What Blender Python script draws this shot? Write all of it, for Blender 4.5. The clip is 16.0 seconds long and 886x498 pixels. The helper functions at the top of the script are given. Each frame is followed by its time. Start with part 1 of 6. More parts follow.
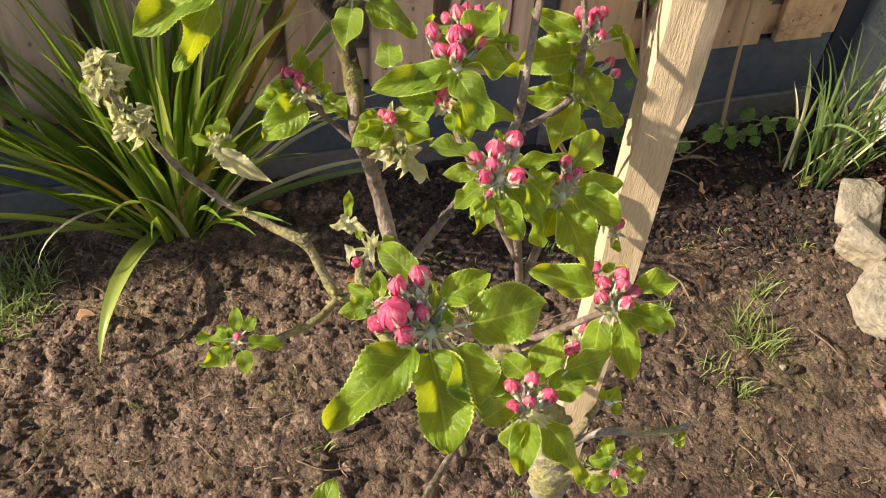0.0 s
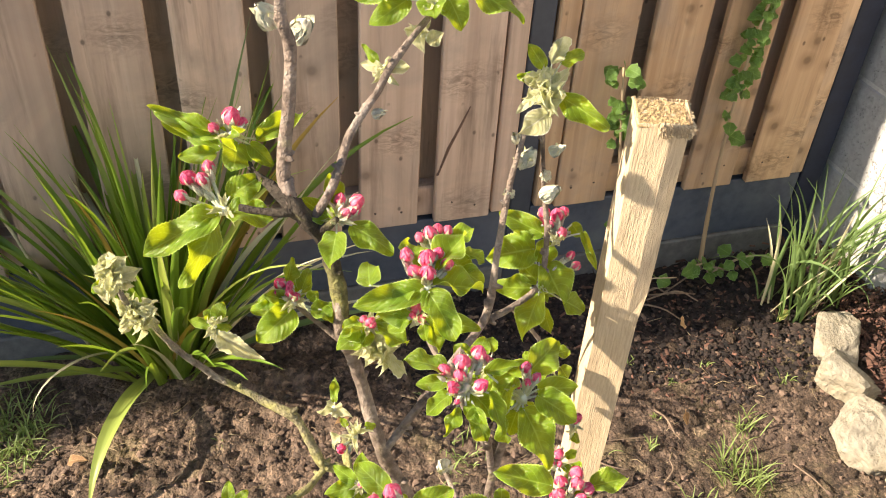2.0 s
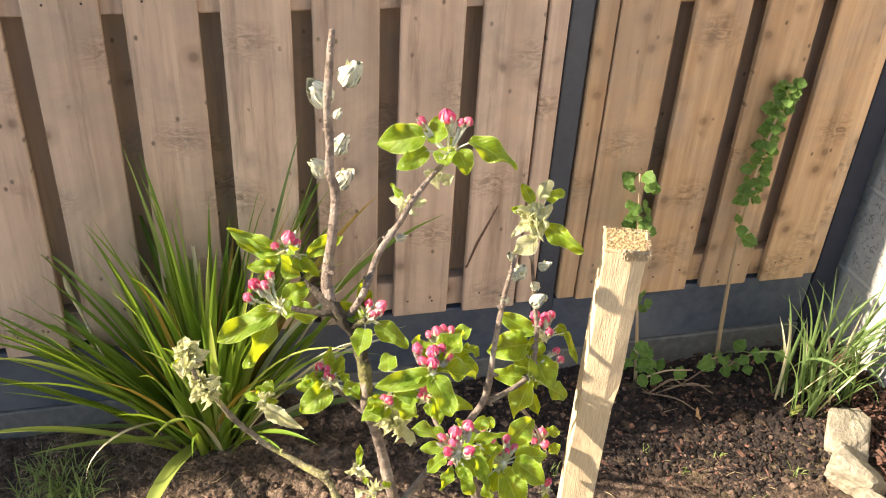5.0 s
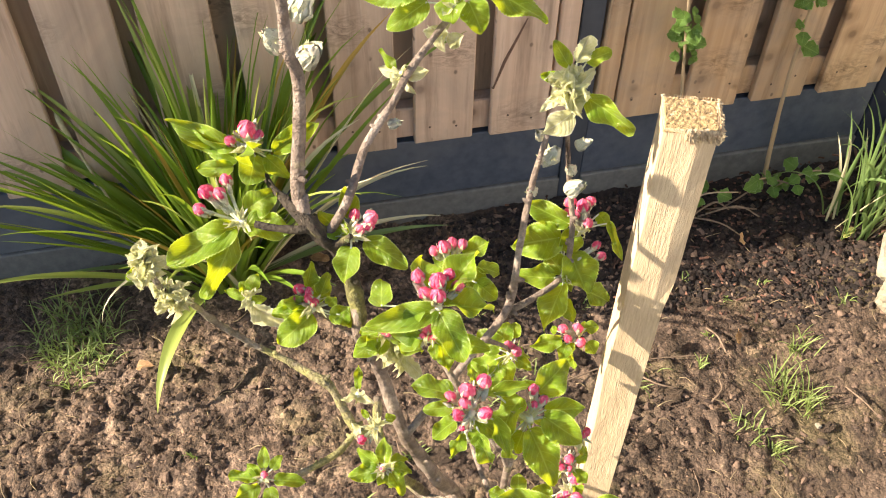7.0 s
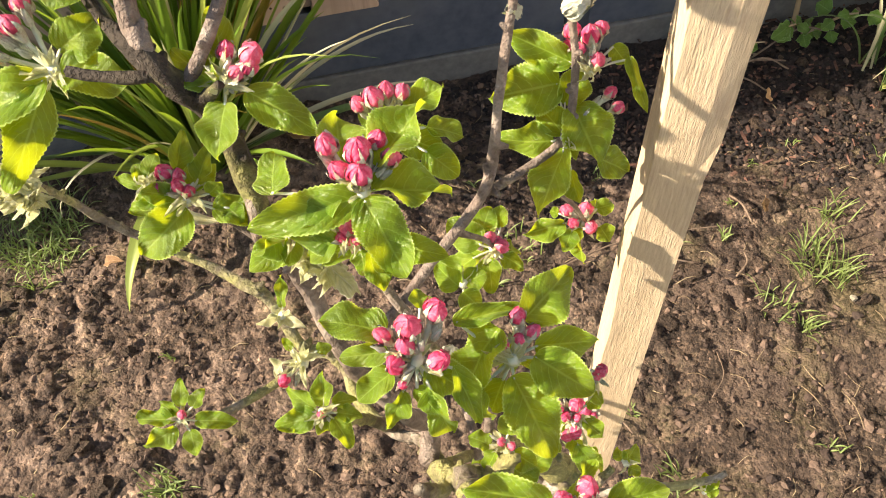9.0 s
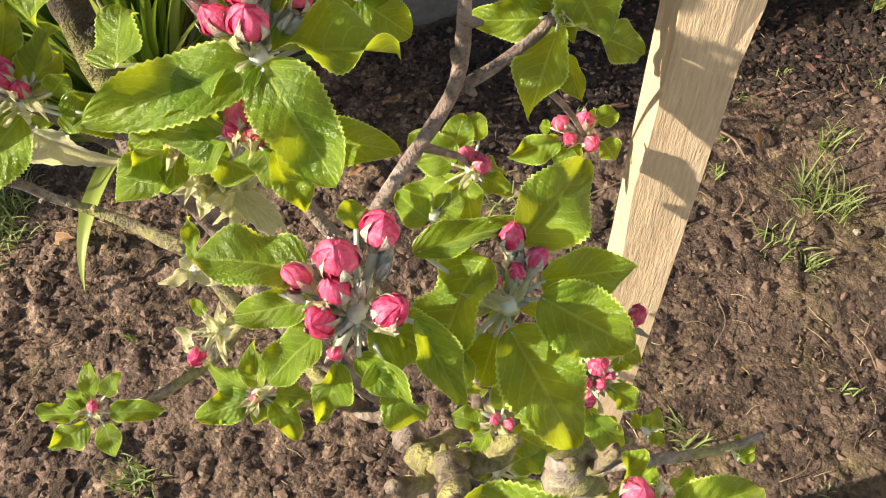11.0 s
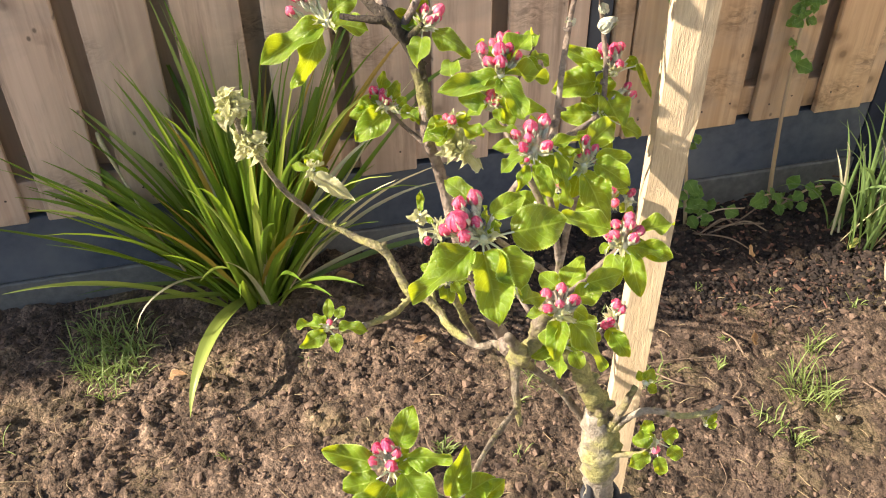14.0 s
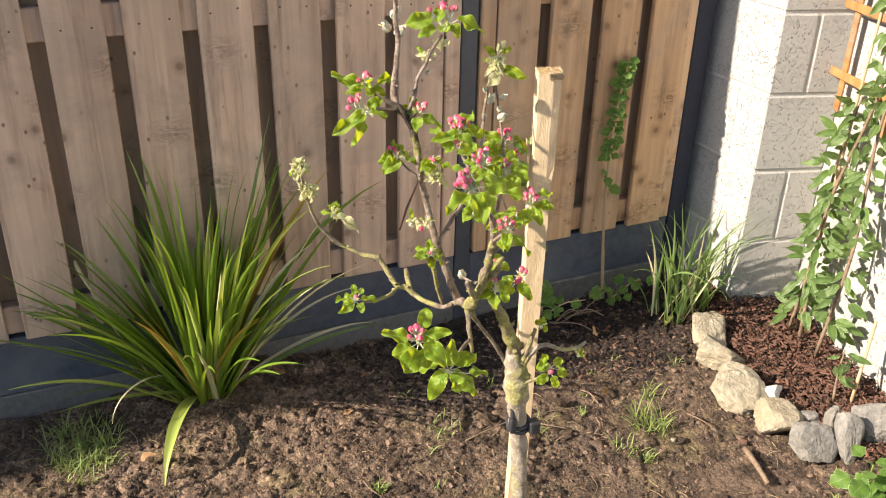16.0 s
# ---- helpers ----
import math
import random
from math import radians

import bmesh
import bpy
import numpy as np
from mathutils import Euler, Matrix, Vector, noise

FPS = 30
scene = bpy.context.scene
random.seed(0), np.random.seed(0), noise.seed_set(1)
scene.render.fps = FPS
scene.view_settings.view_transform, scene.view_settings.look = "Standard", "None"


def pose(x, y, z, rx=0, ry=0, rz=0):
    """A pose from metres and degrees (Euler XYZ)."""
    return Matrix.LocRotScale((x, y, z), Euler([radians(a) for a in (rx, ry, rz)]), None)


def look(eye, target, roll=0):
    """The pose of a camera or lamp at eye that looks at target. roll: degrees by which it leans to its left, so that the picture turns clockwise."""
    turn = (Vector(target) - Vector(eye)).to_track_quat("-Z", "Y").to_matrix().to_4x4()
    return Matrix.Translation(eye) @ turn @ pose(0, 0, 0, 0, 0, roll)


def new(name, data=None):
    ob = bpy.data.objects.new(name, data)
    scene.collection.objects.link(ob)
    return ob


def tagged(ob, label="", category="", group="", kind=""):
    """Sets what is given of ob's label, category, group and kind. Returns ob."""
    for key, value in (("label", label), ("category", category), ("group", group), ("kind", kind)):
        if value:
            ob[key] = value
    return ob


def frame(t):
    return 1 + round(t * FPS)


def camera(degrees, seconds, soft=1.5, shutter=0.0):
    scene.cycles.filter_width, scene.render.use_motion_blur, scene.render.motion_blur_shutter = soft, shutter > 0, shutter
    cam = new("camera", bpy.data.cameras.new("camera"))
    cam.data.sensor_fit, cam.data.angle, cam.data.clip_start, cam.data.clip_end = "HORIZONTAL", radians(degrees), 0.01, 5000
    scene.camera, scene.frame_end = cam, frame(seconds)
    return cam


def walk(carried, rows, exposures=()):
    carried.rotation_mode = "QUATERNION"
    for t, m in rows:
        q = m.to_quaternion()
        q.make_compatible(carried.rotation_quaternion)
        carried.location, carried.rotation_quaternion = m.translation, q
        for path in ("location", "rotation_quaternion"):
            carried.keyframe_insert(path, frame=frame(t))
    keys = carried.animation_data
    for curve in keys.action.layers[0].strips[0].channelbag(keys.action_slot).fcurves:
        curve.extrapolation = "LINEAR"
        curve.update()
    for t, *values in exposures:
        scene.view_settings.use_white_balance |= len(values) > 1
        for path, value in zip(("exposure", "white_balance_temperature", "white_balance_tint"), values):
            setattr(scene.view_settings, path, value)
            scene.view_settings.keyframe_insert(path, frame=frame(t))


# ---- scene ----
cam = camera(53.0, 16.0, soft=1.1)
PATH = [
    (0, (0.113, 0.099, 1.236), (0.565, 1.427, -0.189), 4.5),
    (0.5, (0.112, 0.099, 1.254), (0.566, 1.477, -0.123), 4.2),
    (1, (0.112, 0.099, 1.268), (0.579, 1.522, -0.059), 4.1),
    (1.5, (0.114, 0.095, 1.283), (0.599, 1.553, 0.003), 3.9),
    (2, (0.116, 0.088, 1.301), (0.623, 1.585, 0.075), 3.8),
    (2.5, (0.111, 0.073, 1.32), (0.625, 1.601, 0.137), 3.9),
    (3, (0.103, 0.053, 1.337), (0.615, 1.603, 0.181), 4.1),
    (3.5, (0.103, 0.023, 1.354), (0.596, 1.599, 0.226), 4.0),
    (4, (0.103, -0.007, 1.368), (0.585, 1.597, 0.276), 3.8),
    (4.2, (0.102, -0.018, 1.375), (0.578, 1.603, 0.304), 3.6),
    (6.3, (0.126, 0.018, 1.399), (0.486, 1.582, 0.205), 2.3),
    (6.5, (0.133, 0.05, 1.391), (0.474, 1.554, 0.117), 2.0),
    (7, (0.153, 0.126, 1.356), (0.474, 1.484, -0.077), 1.0),
    (7.5, (0.179, 0.173, 1.309), (0.457, 1.454, -0.201), -0.3),
    (8, (0.188, 0.188, 1.287), (0.467, 1.458, -0.233), -0.4),
    (8.5, (0.199, 0.21, 1.258), (0.457, 1.395, -0.332), -1.6),
    (9, (0.204, 0.227, 1.231), (0.454, 1.382, -0.382), -2.1),
    (9.2, (0.207, 0.234, 1.222), (0.452, 1.364, -0.411), -2.3),
    (11.3, (0.219, 0.274, 1.135), (0.494, 1.356, -0.525), -4.0),
    (11.5, (0.218, 0.275, 1.134), (0.495, 1.358, -0.524), -4.0),
    (12, (0.215, 0.275, 1.136), (0.49, 1.357, -0.523), -4.0),
    (12.5, (0.204, 0.234, 1.158), (0.482, 1.339, -0.486), -3.3),
    (13, (0.17, 0.138, 1.213), (0.422, 1.424, -0.297), -2.0),
    (13.5, (0.139, 0.043, 1.255), (0.408, 1.488, -0.102), -0.8),
    (14, (0.08, -0.037, 1.263), (0.428, 1.478, 0.004), -0.7),
    (14.5, (-0.047, -0.203, 1.301), (0.493, 1.398, 0.231), 1.0),
    (15, (-0.137, -0.331, 1.321), (0.493, 1.303, 0.356), 1.2),
    (15.5, (-0.202, -0.428, 1.344), (0.47, 1.198, 0.393), 1.6),
    (16, (-0.21, -0.485, 1.37), (0.531, 1.133, 0.457), 1.4),
]
EXPOSURES = [(t, stops, 6900 if t < 10 else 6750, 8) for t, stops in ((0.0, 1.00), (0.4, 1.42), (1.0, 1.56), (1.5, 1.54), (4.0, 1.70), (6.5, 1.74), (8.0, 1.62), (9.0, 1.49), (11.5, 1.12), (12.5, 0.98), (13.5, 1.23), (14.0, 1.58), (14.5, 1.68), (15.5, 1.52), (16.0, 1.37))]
walk(cam, [(t, look(eye, target, roll)) for t, eye, target, roll in PATH], EXPOSURES)

# ---- light ----
SUN = Vector((-0.86, 0.030, 0.5)).normalized()
world = bpy.data.worlds.new("sky")
scene.world = world
world.use_nodes = True
wn = world.node_tree.nodes
sky = wn.new("ShaderNodeTexSky")
sky.sky_type, sky.sun_disc = "NISHITA", False
sky.sun_elevation = math.asin(SUN.z)
sky.sun_rotation = math.atan2(SUN.x, SUN.y)
world.node_tree.links.new(sky.outputs[0], wn["Background"].inputs[0])
wn["Background"].inputs[1].default_value = 0.076
sun_data = bpy.data.lights.new("sun", "SUN")
sun_data.energy, sun_data.angle, sun_data.color = 4.85, radians(0.55), (1.0, 0.855, 0.70)
sun = new("sun", sun_data)
sun.matrix_world = look(SUN * 20, (0, 0, 0))

# ---- small tools ----
rng = random.Random(7)


def nodes_of(name, rough=0.7, metal=0.0):
    mat = bpy.data.materials.new(name)
    mat.use_nodes = True
    nt = mat.node_tree
    bsdf = nt.nodes["Principled BSDF"]
    bsdf.inputs["Roughness"].default_value = rough
    bsdf.inputs["Metallic"].default_value = metal
    return mat, nt, bsdf


def node(nt, kind, *links, operation="", data_type="", blend_type=""):
    """A node; links are (input, value or output socket)."""
    n = nt.nodes.new(kind)
    if operation:
        n.operation = operation
    if data_type:
        n.data_type = data_type
    if blend_type:
        n.blend_type = blend_type
    for where, what in links:
        if isinstance(what, (int, float, tuple)):
            n.inputs[where].default_value = what
        else:
            nt.links.new(what, n.inputs[where])
    return n


def ramp(nt, fac, *stops):
    n = nt.nodes.new("ShaderNodeValToRGB")
    el = n.color_ramp.elements
    while len(el) < len(stops):
        el.new(0.5)
    for e, (at, col) in zip(el, stops):
        e.position, e.color = at, (*col, 1)
    nt.links.new(fac, n.inputs[0])
    return n.outputs[0]


def noise_of(nt, coords, scale, detail=4.0, rough=0.55, distort=0.0):
    return node(nt, "ShaderNodeTexNoise", ("Vector", coords), ("Scale", scale), ("Detail", detail), ("Roughness", rough), ("Distortion", distort)).outputs[0]


def mixed(nt, fac, a, b, how="MIX"):
    n = node(nt, "ShaderNodeMix", data_type="RGBA", blend_type=how)
    for where, what in ((0, fac), (6, a), (7, b)):
        if isinstance(what, (int, float)):
            n.inputs[where].default_value = what
        elif isinstance(what, tuple):
            n.inputs[where].default_value = (*what, 1)
        else:
            nt.links.new(what, n.inputs[where])
    return n.outputs[2]


def bumped(nt, bsdf, height, strength=0.5, distance=0.002):
    b = node(nt, "ShaderNodeBump", ("Height", height), ("Strength", strength), ("Distance", distance))
    nt.links.new(b.outputs[0], bsdf.inputs["Normal"])


def colour(nt, bsdf, socket):
    nt.links.new(socket, bsdf.inputs["Base Color"])


def stretched(nt, coords, sx, sy, sz):
    return node(nt, "ShaderNodeMapping", ("Vector", coords), ("Scale", (sx, sy, sz))).outputs[0]


def shifted(nt, coords):
    """Coordinates moved by the object's own random number, so that alike pieces differ."""
    r = node(nt, "ShaderNodeObjectInfo").outputs["Random"]
    v = node(nt, "ShaderNodeCombineXYZ", (0, r), (1, r), (2, r)).outputs[0]
    far = node(nt, "ShaderNodeVectorMath", (0, v), (1, (37.0, 53.0, 71.0)), operation="MULTIPLY").outputs[0]
    return node(nt, "ShaderNodeVectorMath", (0, coords), (1, far), operation="ADD").outputs[0], r


# ---- materials ----
def soil_material():
    mat, nt, bsdf = nodes_of("soil", 0.95)
    co = node(nt, "ShaderNodeTexCoord").outputs["Object"]
    big, mid, fine = noise_of(nt, co, 2.2, 3), noise_of(nt, co, 22, 5, 0.65), noise_of(nt, co, 160, 4, 0.7)
    base = ramp(nt, mid, (0.34, (0.030, 0.020, 0.016)), (0.5, (0.106, 0.074, 0.057)), (0.66, (0.258, 0.190, 0.150)))
    base = mixed(nt, ramp(nt, big, (0.35, (0, 0, 0)), (0.65, (0.55, 0.55, 0.55))), base, (0.080, 0.059, 0.041))
    base = mixed(nt, 0.8, base, ramp(nt, fine, (0.32, (0.12, 0.11, 0.10)), (0.68, (0.85, 0.82, 0.78))), "OVERLAY")
    wob = node(nt, "ShaderNodeVectorMath", (0, co), (1, node(nt, "ShaderNodeVectorMath", (0, node(nt, "ShaderNodeTexNoise", ("Vector", co), ("Scale", 90.0)).outputs[1]), (1, (0.012, 0.012, 0.012)), operation="MULTIPLY").outputs[0]), operation="ADD").outputs[0]
    cell = node(nt, "ShaderNodeTexVoronoi", ("Vector", wob), ("Scale", 150.0))
    grit = node(nt, "ShaderNodeSeparateColor", (0, cell.outputs["Color"])).outputs[0]
    base = mixed(nt, 0.75, base, ramp(nt, grit, (0.0, (0.12, 0.12, 0.12)), (0.6, (0.48, 0.48, 0.48)), (0.9, (0.70, 0.69, 0.66)), (1.0, (0.9, 0.87, 0.8))), "OVERLAY")
    clay = ramp(nt, noise_of(nt, co, 4.2, 5, 0.65), (0.52, (0, 0, 0)), (0.68, (0.6, 0.6, 0.6)))
    base = mixed(nt, clay, base, (0.218, 0.152, 0.116))
    # Soil gets darker from left to right along x, wavered by noise.
    spread = node(nt, "ShaderNodeMath", (0, node(nt, "ShaderNodeSeparateXYZ", ("Vector", co)).outputs[0]), (1, node(nt, "ShaderNodeMath", (0, big), (1, 0.8), operation="MULTIPLY").outputs[0]), operation="ADD").outputs[0]
    x_tone = node(nt, "ShaderNodeMapRange", ("Value", spread), ("From Min", 0.35), ("From Max", 1.25), ("To Min", 1.28), ("To Max", 0.88)).outputs[0]
    base = mixed(nt, 1.0, base, node(nt, "ShaderNodeCombineColor", (0, x_tone), (1, x_tone), (2, x_tone)).outputs[0], "MULTIPLY")
    green = ramp(nt, noise_of(nt, co, 5.5, 6, 0.7), (0.52, (0, 0, 0)), (0.70, (0.5, 0.5, 0.5)))
    base = mixed(nt, green, base, (0.13, 0.115, 0.035))
    # Compost along the fence: dark stuff, with the strip's shade painted in too.
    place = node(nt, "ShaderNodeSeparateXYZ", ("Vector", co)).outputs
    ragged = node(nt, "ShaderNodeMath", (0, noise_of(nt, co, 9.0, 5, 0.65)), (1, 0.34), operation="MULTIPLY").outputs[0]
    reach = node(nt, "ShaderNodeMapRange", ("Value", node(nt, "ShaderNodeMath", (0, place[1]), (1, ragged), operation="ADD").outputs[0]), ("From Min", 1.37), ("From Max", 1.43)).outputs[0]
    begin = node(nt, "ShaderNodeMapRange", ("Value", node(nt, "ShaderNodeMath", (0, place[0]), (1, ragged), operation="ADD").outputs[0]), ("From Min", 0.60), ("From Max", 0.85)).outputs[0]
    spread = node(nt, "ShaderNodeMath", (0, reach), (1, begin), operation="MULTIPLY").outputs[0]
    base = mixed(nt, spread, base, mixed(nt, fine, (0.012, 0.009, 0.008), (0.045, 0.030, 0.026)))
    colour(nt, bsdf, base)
    rise = node(nt, "ShaderNodeMath", (0, node(nt, "ShaderNodeMath", (0, mid), (1, fine), operation="ADD").outputs[0]), (1, node(nt, "ShaderNodeMath", (0, cell.outputs["Distance"]), (1, -0.5), operation="MULTIPLY").outputs[0]), operation="ADD").outputs[0]
    bumped(nt, bsdf, rise, 0.9, 0.006)
    return mat


def clod_material(name, dark, light):
    mat, nt, bsdf = nodes_of(name, 0.95)
    co = node(nt, "ShaderNodeTexCoord").outputs["Object"]
    isle = node(nt, "ShaderNodeNewGeometry").outputs["Random Per Island"]
    fine = noise_of(nt, co, 190, 4, 0.7)
    base = ramp(nt, isle, (0.0, dark), (1.0, light))
    colour(nt, bsdf, mixed(nt, 0.6, base, ramp(nt, fine, (0.3, (0.2, 0.2, 0.2)), (0.75, (0.8, 0.8, 0.8))), "OVERLAY"))
    bumped(nt, bsdf, fine, 0.8, 0.002)
    return mat


def wood_material(name, dark, mid, light, knots=True, rough=0.75, grain=1.0, spacing=6.5):
    mat, nt, bsdf = nodes_of(name, rough)
    co, rnd = shifted(nt, node(nt, "ShaderNodeTexCoord").outputs["Object"])
    lines = noise_of(nt, stretched(nt, co, 90 * grain, 90 * grain, 1.6 * grain), 1.0, 5, 0.6, 0.6)
    bands = noise_of(nt, stretched(nt, co, 22 * grain, 22 * grain, 0.7 * grain), 1.0, 3, 0.5, 1.2)
    base = ramp(nt, lines, (0.3, mid), (0.7, light))
    base = mixed(nt, ramp(nt, bands, (0.35, (0, 0, 0)), (0.7, (0.7, 0.7, 0.7))), base, dark)
    if knots:
        flat = node(nt, "ShaderNodeSeparateXYZ", ("Vector", co)).outputs
        cells = node(nt, "ShaderNodeTexVoronoi", ("Scale", spacing))
        cells.voronoi_dimensions = "2D"
        nt.links.new(node(nt, "ShaderNodeCombineXYZ", (0, flat[0]), (1, flat[2])).outputs[0], cells.inputs["Vector"])
        vor = node(nt, "ShaderNodeMath", (0, cells.outputs["Distance"]), (1, 9.0 / spacing), operation="MULTIPLY").outputs[0]
        spot = ramp(nt, vor, (0.050, (0.85, 0.85, 0.85)), (0.105, (0.0, 0.0, 0.0)))
        keep = ramp(nt, noise_of(nt, stretched(nt, co, 5, 0, 4), 1.0, 2), (0.50, (0, 0, 0)), (0.56, (1, 1, 1)))
        spot = mixed(nt, 1.0, spot, keep, "MULTIPLY")
        base = mixed(nt, spot, base, tuple(c * 0.22 for c in dark))
        halo = mixed(nt, 1.0, ramp(nt, vor, (0.09, (0.6, 0.6, 0.6)), (0.26, (0, 0, 0))), keep, "MULTIPLY")
        base = mixed(nt, halo, base, tuple(c * 0.75 for c in dark))
        whorl = node(nt, "ShaderNodeTexVoronoi", ("Scale", 1.0))
        whorl.voronoi_dimensions = "2D"
        nt.links.new(stretched(nt, node(nt, "ShaderNodeCombineXYZ", (0, flat[0]), (1, flat[2])).outputs[0], 3.6, 5.2, 1), whorl.inputs["Vector"])
        swirl = noise_of(nt, stretched(nt, co, 26, 26, 60), 1.0, 4, 0.65, 2.2)
        smudge = mixed(nt, 1.0, ramp(nt, whorl.outputs["Distance"], (0.04, (1, 1, 1)), (0.26, (0, 0, 0))), ramp(nt, swirl, (0.40, (0, 0, 0)), (0.62, (0.75, 0.75, 0.75))), "MULTIPLY")
        base = mixed(nt, smudge, base, tuple(c * 0.42 for c in dark))
        specks = node(nt, "ShaderNodeTexVoronoi", ("Scale", 1.0))
        specks.voronoi_dimensions = "2D"
        nt.links.new(stretched(nt, node(nt, "ShaderNodeCombineXYZ", (0, flat[0]), (1, flat[2])).outputs[0], 17, 12, 1), specks.inputs["Vector"])
        dots = mixed(nt, 1.0, ramp(nt, specks.outputs["Distance"], (0.035, (0.8, 0.8, 0.8)), (0.075, (0, 0, 0))), ramp(nt, noise_of(nt, co, 9.0, 2), (0.52, (0, 0, 0)), (0.56, (1, 1, 1))), "MULTIPLY")
        base = mixed(nt, dots, base, tuple(c * 0.25 for c in dark))
    grey = ramp(nt, noise_of(nt, co, 5.0, 5, 0.65, 0.8), (0.42, (0, 0, 0)), (0.70, (0.6, 0.6, 0.6)))
    base = mixed(nt, grey, base, (0.34, 0.275, 0.225))
    stain = ramp(nt, noise_of(nt, stretched(nt, co, 30 * grain, 30 * grain, 2.5), 1.0, 5, 0.7), (0.53, (0, 0, 0)), (0.74, (0.7, 0.7, 0.7)))
    base = mixed(nt, stain, base, tuple(c * 0.5 for c in dark))
    tone = node(nt, "ShaderNodeMapRange", ("Value", rnd), ("To Min", 0.86), ("To Max", 1.1)).outputs[0]
    base = mixed(nt, 1.0, base, node(nt, "ShaderNodeCombineColor", (0, tone), (1, tone), (2, tone)).outputs[0], "MULTIPLY")
    colour(nt, bsdf, base)
    bumped(nt, bsdf, lines, 0.35, 0.0012)
    return mat


def bark_material(name, dark, middle, light, mossy):
    mat, nt, bsdf = nodes_of(name, 0.85)
    co = node(nt, "ShaderNodeTexCoord").outputs["Object"]
    mid, fine = noise_of(nt, co, 60, 5, 0.65), noise_of(nt, co, 260, 4, 0.7)
    base = ramp(nt, mid, (0.28, dark), (0.48, middle), (0.72, light))
    moss = ramp(nt, noise_of(nt, co, 24, 4, 0.6), (mossy, (0, 0, 0)), (mossy + 0.13, (0.8, 0.8, 0.8)))
    base = mixed(nt, moss, base, mixed(nt, fine, (0.14, 0.135, 0.03), (0.50, 0.48, 0.17)))
    colour(nt, bsdf, mixed(nt, 0.35, base, ramp(nt, fine, (0.3, (0.15, 0.15, 0.15)), (0.7, (0.85, 0.85, 0.85))), "OVERLAY"))
    bumped(nt, bsdf, node(nt, "ShaderNodeMath", (0, mid), (1, fine), operation="ADD").outputs[0], 1.0, 0.004)
    return mat


def leaf_material(name, dark, mid, light, thin, gloss=0.33, veins=True, clear_share=0.36):
    """Leaf with midrib and arched side veins in its own u, v; light shines through it."""
    mat, nt, bsdf = nodes_of(name, gloss)
    uv = node(nt, "ShaderNodeUVMap").outputs[0]
    xyz = node(nt, "ShaderNodeSeparateXYZ", ("Vector", uv)).outputs
    obj, rnd = shifted(nt, node(nt, "ShaderNodeTexCoord").outputs["Object"])
    across = node(nt, "ShaderNodeMath", (0, node(nt, "ShaderNodeMath", (0, xyz[0]), (1, 0.5), operation="SUBTRACT").outputs[0]), operation="ABSOLUTE").outputs[0]
    patch = noise_of(nt, obj, 3.0, 4, 0.6)
    base = ramp(nt, patch, (0.30, dark), (0.52, mid), (0.78, light))
    base = mixed(nt, node(nt, "ShaderNodeMapRange", ("Value", rnd), ("To Min", 0.0), ("To Max", 0.6)).outputs[0], base, mid)
    fine = noise_of(nt, obj, 34.0, 3, 0.6)
    base = mixed(nt, 0.25, base, ramp(nt, fine, (0.3, (0.25, 0.25, 0.25)), (0.7, (0.75, 0.75, 0.75))), "OVERLAY")
    height = mixed(nt, 0.55, noise_of(nt, obj, 9.0, 3, 0.55), fine)
    if veins:
        arch = node(nt, "ShaderNodeMath", (0, across), (1, 1.35), operation="POWER").outputs[0]
        slant = node(nt, "ShaderNodeMath", (0, xyz[1]), (1, node(nt, "ShaderNodeMath", (0, arch), (1, 0.95), operation="MULTIPLY").outputs[0]), operation="SUBTRACT").outputs[0]
        wobble = node(nt, "ShaderNodeMath", (0, noise_of(nt, obj, 4.0, 2)), (1, 0.07), operation="MULTIPLY").outputs[0]
        slant = node(nt, "ShaderNodeMath", (0, slant), (1, wobble), operation="ADD").outputs[0]
        saw = node(nt, "ShaderNodeMath", (0, node(nt, "ShaderNodeMath", (0, slant), (1, 7.0), operation="MULTIPLY").outputs[0]), (1, 0.5), operation="PINGPONG").outputs[0]
        side = ramp(nt, saw, (0.0, (0.8, 0.8, 0.8)), (0.075, (0, 0, 0)))
        rib = ramp(nt, across, (0.010, (1, 1, 1)), (0.034, (0, 0, 0)))
        both = mixed(nt, 1.0, side, rib, "LIGHTEN")
        base = mixed(nt, mixed(nt, 1.0, both, (0.5, 0.5, 0.5), "MULTIPLY"), base, tuple(min(1, c * 1.5 + 0.04) for c in light))
        base = mixed(nt, ramp(nt, across, (0.455, (0, 0, 0)), (0.5, (0.95, 0.95, 0.95))), base, tuple(min(1, c * 1.6 + 0.14) for c in light))
        swell = ramp(nt, saw, (0.0, (0, 0, 0)), (0.5, (1, 1, 1)))
        height = mixed(nt, 0.22, height, mixed(nt, rib, swell, (0, 0, 0)))
    colour(nt, bsdf, base)
    bumped(nt, bsdf, height, 0.55, 0.0030)
    bsdf.inputs["Specular IOR Level"].default_value = 0.5
    bsdf.inputs["Sheen Weight"].default_value = 0.12
    clear = node(nt, "ShaderNodeBsdfTranslucent", ("Color", mixed(nt, 0.6, base, thin)))
    out = nt.nodes["Material Output"]
    mix = node(nt, "ShaderNodeMixShader", (0, clear_share), (1, bsdf.outputs[0]), (2, clear.outputs[0]))
    nt.links.new(mix.outputs[0], out.inputs[0])
    return mat


